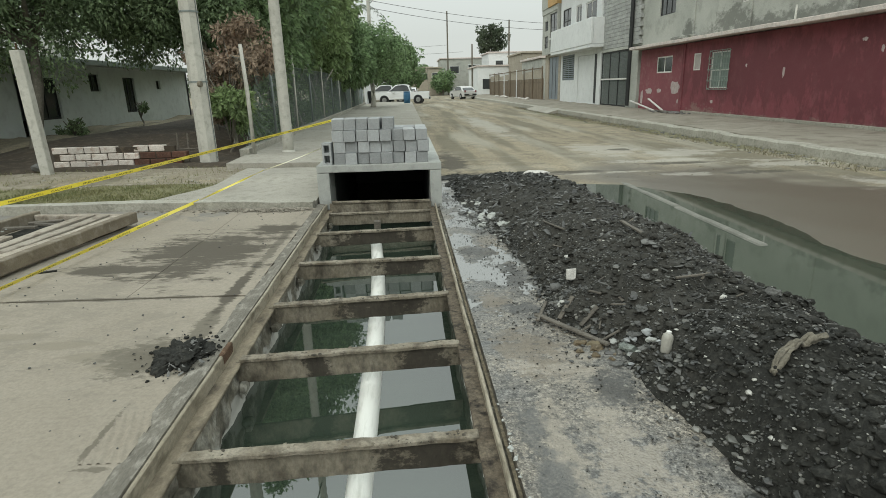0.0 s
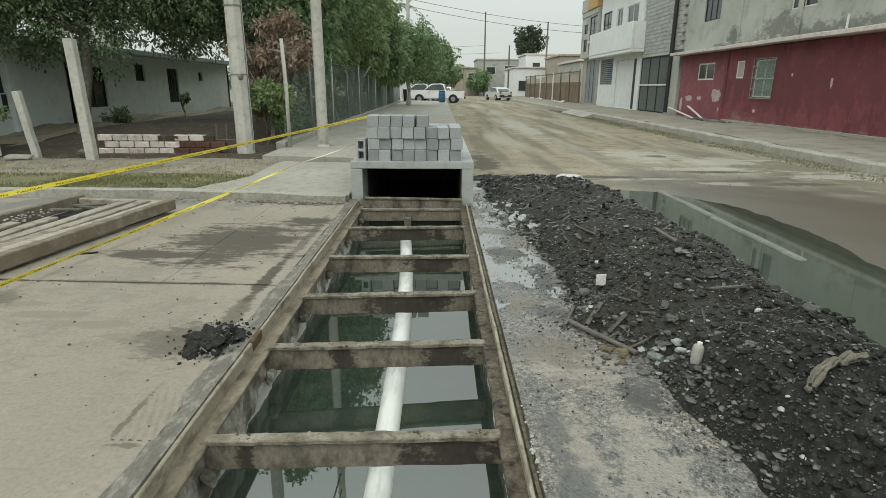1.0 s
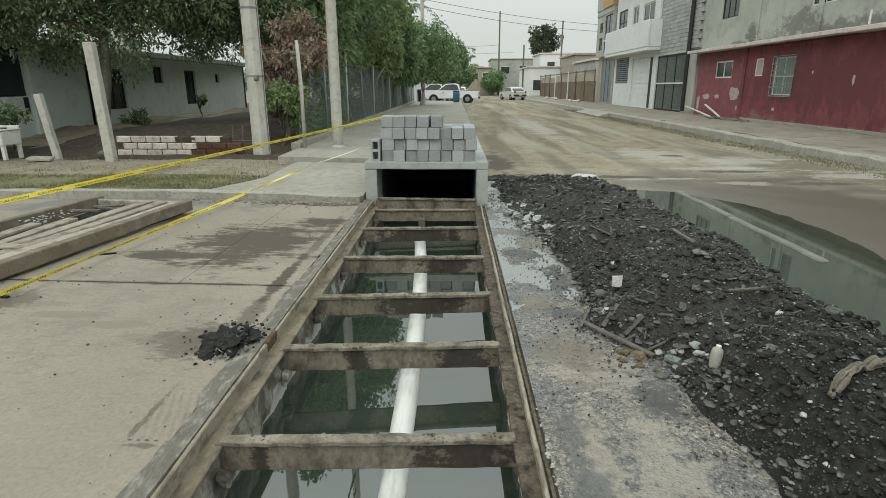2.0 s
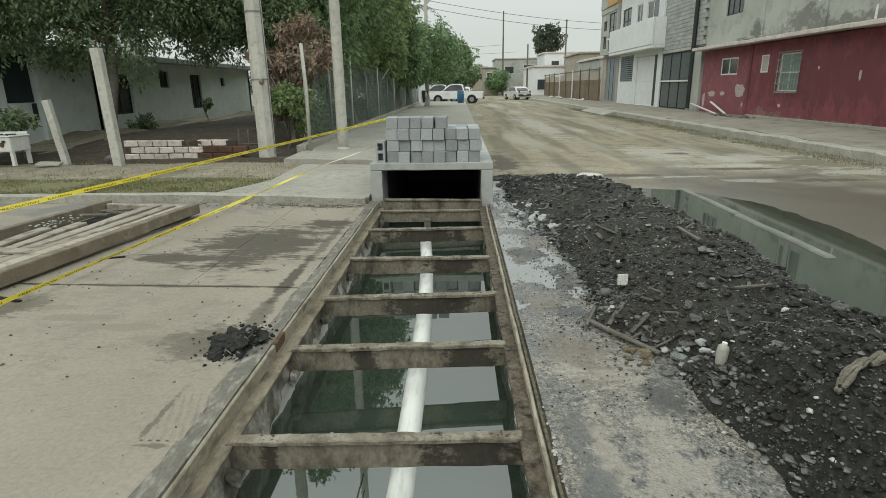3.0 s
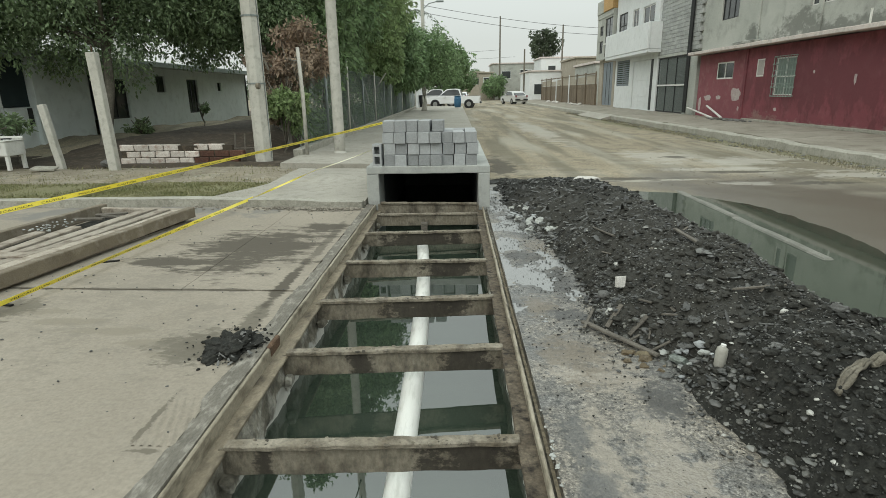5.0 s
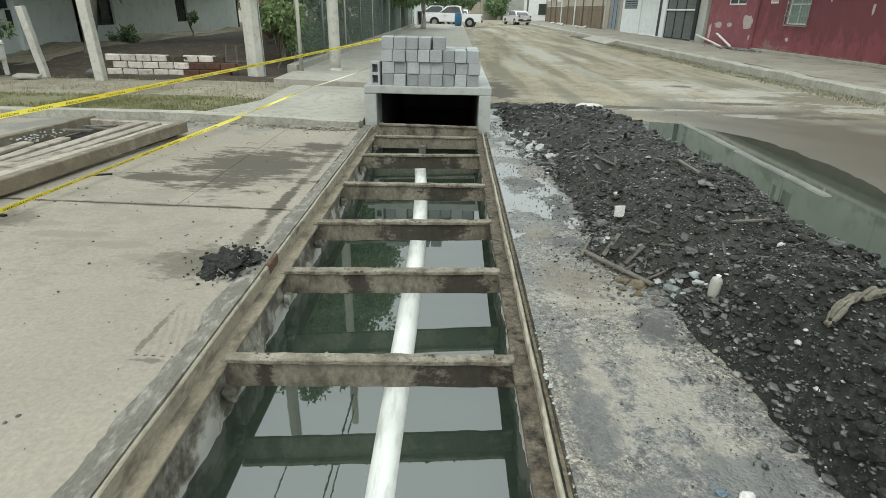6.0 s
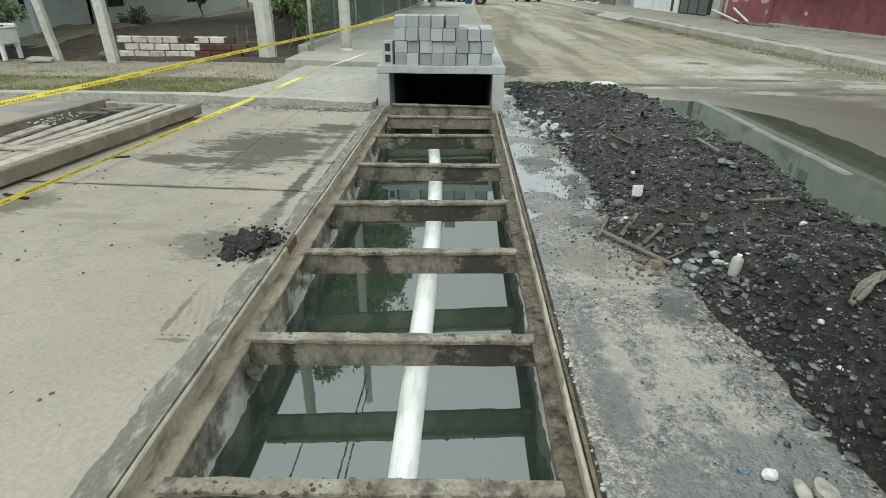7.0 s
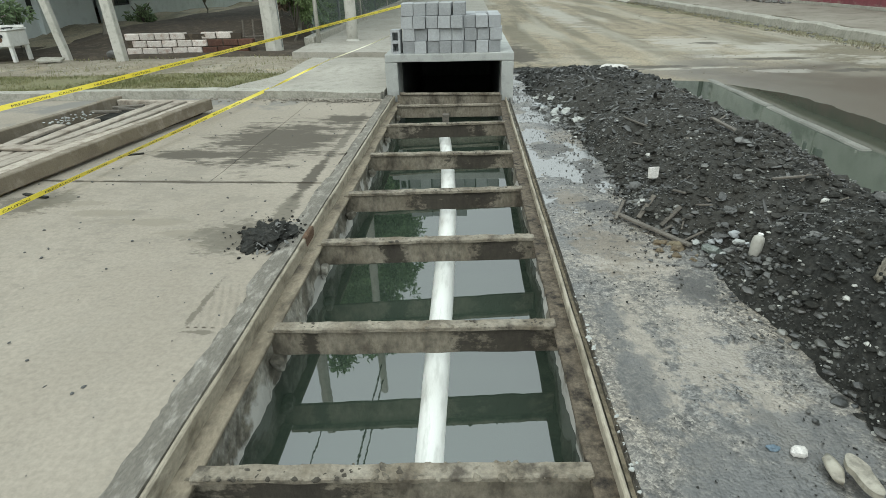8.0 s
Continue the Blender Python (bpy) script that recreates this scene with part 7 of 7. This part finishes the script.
sed_p = [(-2.2, 0.27), (2.15, 0.27), (2.22, 0.92), (1.6, 1.0), (-1.0, 0.95), (-2.1, 0.82), (-2.25, 0.62)]
sed_c = [(-1.25, 0.93), (1.75, 0.96), (1.15, 1.42), (0.5, 1.48), (-0.3, 1.46)]
car("sedan", pose(7.45, 70.5, -0.09, 0, 0, -72), sed_p, sed_c, 1.75, (-1.4, 1.3), 0.31, CAR_G, "silver-white sedan parked on the street")
car("sedan", pose(1.4, 92, -0.1, 0, 0, -95), sed_p, sed_c, 1.75, (-1.4, 1.3), 0.31, CAR_W, "white sedan far down the street")
car("sedan", pose(-1.6, 88, -0.1, 0, 0, -95), sed_p, sed_c, 1.75, (-1.4, 1.3), 0.31, CAR_G, "grey sedan far down the street")

# barrel and bin on the sidewalk
br = thing("blue_barrel", 0.52, 46.0, 0.24, "blue plastic barrel on the sidewalk", "barrel")
part("barrel_body", tube([(0, 0, 0), (0, 0, 0.3), (0, 0, 0.6), (0, 0, 0.85)], [0.24, 0.28, 0.28, 0.25], 18), BLUE, br, smooth=True)
part("barrel_rim", tube([(0, 0, 0.85), (0, 0, 0.9)], 0.27, 18), BLUE, br)
bn = thing("dark_bin", -2.45, 49.0, 0.24, "dark plastic bin beside the garden wall", "bin")
part("bin_body", tube([(0, 0, 0), (0, 0, 0.9)], [0.25, 0.32], 12), DARK, bn)
part("bin_lid", tube([(0, 0, 0.9), (0, 0, 0.98)], [0.34, 0.28], 12), DARK, bn)


# ---- things in the spoil ----
def plank(a, b, w, t, material, label, name="plank", group="planks in the spoil"):
    a, b = Vector(a), Vector(b)
    ln = (b - a).length
    b4 = worn(box(-w / 2, w / 2, -t / 2, t / 2, 0, ln, 0.002), 8, 0.003, 7, a.x)
    m = Matrix.Translation(a) @ (b - a).to_track_quat("Z", "Y").to_matrix().to_4x4()
    return whole(name, b4, material, label, "plank", m, group)


def on_heap(x, y, up=0.0):
    return (x, y, max(heap_z(x, y), lie(x, y) + 0.03) + up)


plank(on_heap(1.19, 3.40, 0.02), on_heap(1.50, 2.90, 0.03), 0.035, 0.015, WOOD, "grey splintered plank on the foot of the spoil")
plank(on_heap(1.18, 3.30, 0.02), on_heap(1.30, 3.58, 0.03), 0.02, 0.012, WOOD, "thin grey stick on the foot of the spoil")
plank(on_heap(1.93, 3.03, 0.03), on_heap(2.24, 3.06, 0.03), 0.016, 0.012, WOOD, "thin pale stick across the spoil crest")
plank(on_heap(2.10, 4.35, 0.03), on_heap(2.03, 3.75, 0.02), 0.03, 0.015, WOOD, "weathered stick on the spoil crest")
plank(on_heap(1.62, 5.0, 0.02), on_heap(1.70, 4.6, 0.04), 0.02, 0.012, WOOD, "thin grey stick in the spoil")
for x0, y0, x1, y1, w in ((1.32, 3.30, 1.42, 3.36, 0.032), (1.42, 3.17, 1.53, 3.20, 0.034), (1.61, 3.17, 1.64, 3.05, 0.02), (1.52, 3.34, 1.58, 3.28, 0.022), (1.37, 3.08, 1.46, 3.10, 0.018), (1.49, 2.98, 1.58, 2.95, 0.02)):
    plank(on_heap(x0, y0, 0.018), on_heap(x1, y1, 0.03), w, 0.010, WOOD, "short splintered plank end on the foot of the spoil", "plank_end", "plank ends in the spoil")
for k in range(26):
    y = rng.uniform(2.0, 7.5)
    x = rng.uniform(left_foot(y) + 0.1, 2.4)
    a = rng.uniform(0, 6.28)
    ln = rng.uniform(0.03, 0.09)
    x2, y2 = x + ln * math.cos(a), y + ln * math.sin(a)
    plank(on_heap(x, y, 0.012), on_heap(x2, y2, 0.022), rng.uniform(0.008, 0.022), 0.007, WOOD if k % 3 else STONE, "small splinter of wood bedded in the spoil", "splinter", "splinters in the spoil")


def lump(name, x, y, up, size, material, label, category, seed, sharp=0.3, group="", rot=0.0):
    b4 = bmesh.new()
    bmesh.ops.create_icosphere(b4, subdivisions=2, radius=1)
    for v in b4.verts:
        k = 1 + sharp * noise.noise(v.co * 1.1 + Vector((seed, 0, 0))) + sharp * 0.5 * noise.noise(v.co * 3.1 + Vector((seed, 0, 0)))
        v.co = Vector((v.co.x * size[0], v.co.y * size[1], v.co.z * size[2])) * k
    px, py, pz = on_heap(x, y, up)
    return whole(name, b4, material, label, category, pose(px, py, pz, 0, 0, rot), group)


chip = worn(box(-0.04, 0.034, -0.012, 0.014, -0.02, 0.062, 0.004), 3, 0.012, 14.0)
whole("plaster_chunk", chip, PALE, "broken white plaster chunk on the spoil", "rubble", pose(*on_heap(1.50, 3.67, 0.02), -18, 12, 20))
lump("round_stone", 1.405, 3.72, 0.02, (0.045, 0.04, 0.032), STONE, "smooth dark grey stone at the spoil foot", "stone", 3, 0.1)
lump("white_bag", 2.52, 9.25, 0.03, (0.22, 0.12, 0.06), PALE, "crumpled white bag at the end of the spoil", "bag", 4, 0.5)
lump("pale_pebble", 1.32, 1.40, 0.012, (0.028, 0.022, 0.018), PALE, "pale pebble on the wet strip", "stone", 5, 0.2)
lump("blue_scrap", 1.25, 1.42, 0.004, (0.022, 0.014, 0.008), mat("faded_blue_plastic", (0.13, 0.18, 0.22), (0.09, 0.13, 0.16), 20.0, rough=0.5), "faded blue plastic scrap on the wet strip", "plastic scrap", 6, 0.5)
lump("yellow_stones", 1.45, 2.95, 0.01, (0.05, 0.04, 0.022), mat("yellowish_dirt", (0.19, 0.155, 0.095), (0.12, 0.10, 0.065), 20.0, bump=0.8), "clod of yellowish earth by the planks", "clod", 7, 0.5)
EARTH = mat("brown_earth", (0.15, 0.115, 0.068), (0.085, 0.066, 0.042), 18.0, (0.26, 0.225, 0.165), 30.0, 0.5, rough=0.9, bump=0.9)
for k, (x, y, r) in enumerate(((1.36, 2.98, 0.035), (1.43, 2.90, 0.045), (1.40, 2.82, 0.03), (1.50, 2.84, 0.03), (1.33, 2.88, 0.022), (1.47, 2.76, 0.025))):
    lump("earth_clod", x, y, 0.006, (r, r * 0.8, r * 0.5), EARTH, "clod of brown earth at the foot of the spoil", "clod", 120 + k, 0.6, "earth clods", 40 * k)
for k, (x, y, s) in enumerate(((1.62, 2.86, 0.04), (1.70, 2.95, 0.035), (1.62, 2.70, 0.03), (1.66, 2.50, 0.025), (1.82, 3.2, 0.03), (1.9, 2.5, 0.03), (2.0, 3.6, 0.05), (2.3, 2.7, 0.04), (1.14, 6.55, 0.05), (1.22, 6.35, 0.07), (1.3, 6.1, 0.06), (1.18, 6.0, 0.05), (1.35, 5.75, 0.05), (1.25, 6.9, 0.05))):
    lump("rubble_piece", x, y, 0.015, (s, s * 0.8, s * 0.45), CAST if k > 7 else STONE, "broken piece of rubble on the spoil", "rubble", 30 + k, 0.95, "rubble pieces", rng.uniform(0, 180))

for k in range(16):
    s = rng.uniform(0.012, 0.034)
    lump("rubble_piece", 1.60 + rng.normal(0, 0.06), 2.82 + rng.normal(0, 0.10), 0.012, (s, s * 0.75, s * 0.5), (BLOCK, STONE, CAST)[k % 3], "broken grey piece of rubble at the spoil foot", "rubble", 60 + k, 0.6, "rubble pieces", rng.uniform(0, 180))
for k in range(22):
    s = rng.uniform(0.02, 0.055)
    yy = 6.3 + rng.normal(0, 0.45)
    lump("rubble_piece", left_foot(yy) + rng.normal(0.04, 0.07), yy, 0.012, (s, s * 0.75, s * 0.5), (CAST, STONE, BLOCK, STONE)[k % 4], "broken plaster and cement rubble by the culvert", "rubble", 80 + k, 0.95, "rubble pieces", rng.uniform(0, 180))
# bottle standing in the rubble
bx, by, bz = on_heap(1.68, 2.585, 0.0)
bo = thing("plastic_bottle", bx, by, bz, "small cloudy white plastic bottle standing in rubble", "bottle")
part("bottle_body", tube([(0, 0, -0.02), (0.004, 0, 0.0), (0.008, 0, 0.07), (0.010, 0, 0.088), (0.012, 0, 0.098)], [0.022, 0.027, 0.029, 0.025, 0.012], 18), MILKY, bo, smooth=True)
part("bottle_cap", tube([(0.012, 0, 0.098), (0.013, 0, 0.108)], 0.013, 12), WHITE, bo)
# crushed clear bottle
bx, by, bz = on_heap(1.37, 1.28, 0.018)
b4 = tube([(0, 0, 0), (0.015, 0.04, 0.0), (0.02, 0.08, 0.003), (0.025, 0.10, 0.003)], [0.019, 0.021, 0.016, 0.008], 14)
worn(b4, 3, 0.014, 26)
for v in b4.verts:
    v.co.z *= 0.55
whole("crushed_bottle", b4, CLEAR, "crushed cloudy plastic bottle at the spoil foot", "bottle", (bx, by, bz), smooth=True)


def sole(name, a, b, w, t, material, label):
    """A flat rounded shoe sole lying on the ground, waisted and curled."""
    a, b = Vector(a), Vector(b)
    ln = (b - a).length
    pts = []
    n = 26
    for i in range(n):
        u = 2 * math.pi * i / n
        yy = 0.5 - 0.5 * math.cos(u)
        half = w * (0.5 if yy > 0.6 else 0.40 if yy < 0.3 else 0.36 + 0.1 * abs(yy - 0.45))
        pts.append((math.sin(u) * half, yy * ln))
    b4 = prism(pts, 0, t)
    bmesh.ops.subdivide_edges(b4, edges=b4.edges[:], cuts=1, use_grid_fill=True)
    for v in b4.verts:
        v.co.z += 0.12 * ln * ((v.co.y / ln) - 0.4) ** 2 + 0.006 * noise.noise(v.co * 14)
    d = b - a
    m = Matrix.Translation(a) @ d.to_track_quat("Y", "Z").to_matrix().to_4x4()
    return whole(name, b4, material, label, "sole", m)


sole("shoe_sole", on_heap(1.44, 1.20, 0.03), on_heap(1.44, 1.36, 0.025), 0.07, 0.02, CLEAR, "pale worn shoe sole at the spoil foot")
lump("crumpled_plastic", 1.60, 2.82, 0.02, (0.06, 0.045, 0.03), mat("grey_green_plastic", (0.20, 0.225, 0.20), (0.12, 0.135, 0.12), 16.0, (0.34, 0.35, 0.33), 30.0, 0.6, rough=0.25, bump=0.5), "crumpled grey-green plastic in the rubble", "plastic scrap", 21, 0.8)
# folded rag lying over the spoil
rv, rf = [], []
rag_a, rag_b = on_heap(1.86, 2.02)[2], on_heap(2.11, 2.07)[2]
for i in range(25):
    u = i / 24
    x, y = 1.86 + 0.25 * u, 2.02 + 0.05 * u + 0.02 * math.sin(u * 3.1)
    for j in range(9):
        w = (j / 8 - 0.5) * (0.046 - 0.012 * u) * clamp(min(u, 1 - u) * 6 + 0.25, 0, 1)
        px, py = x - w * 0.48, y + w * 0.88
        rv.append((px, py, max(on_heap(px, py)[2] + 0.012, rag_a + (rag_b - rag_a) * u + 0.026) + 0.014 * abs(math.sin(j * 0.95 + u * 3)) + 0.008 * noise.noise(Vector((px * 22, py * 22, 3)))))
for i in range(24):
    for j in range(8):
        k = i * 9 + j
        rf.append((k, k + 1, k + 10, k + 9))
rag = tagged(mesh_object("muddy_rag", rv, rf, CLOTH), "crumpled muddy tan rag lying on the spoil", "rag")
thick = rag.modifiers.new("thickness", "SOLIDIFY")
thick.thickness, thick.offset = 0.012, -1.0
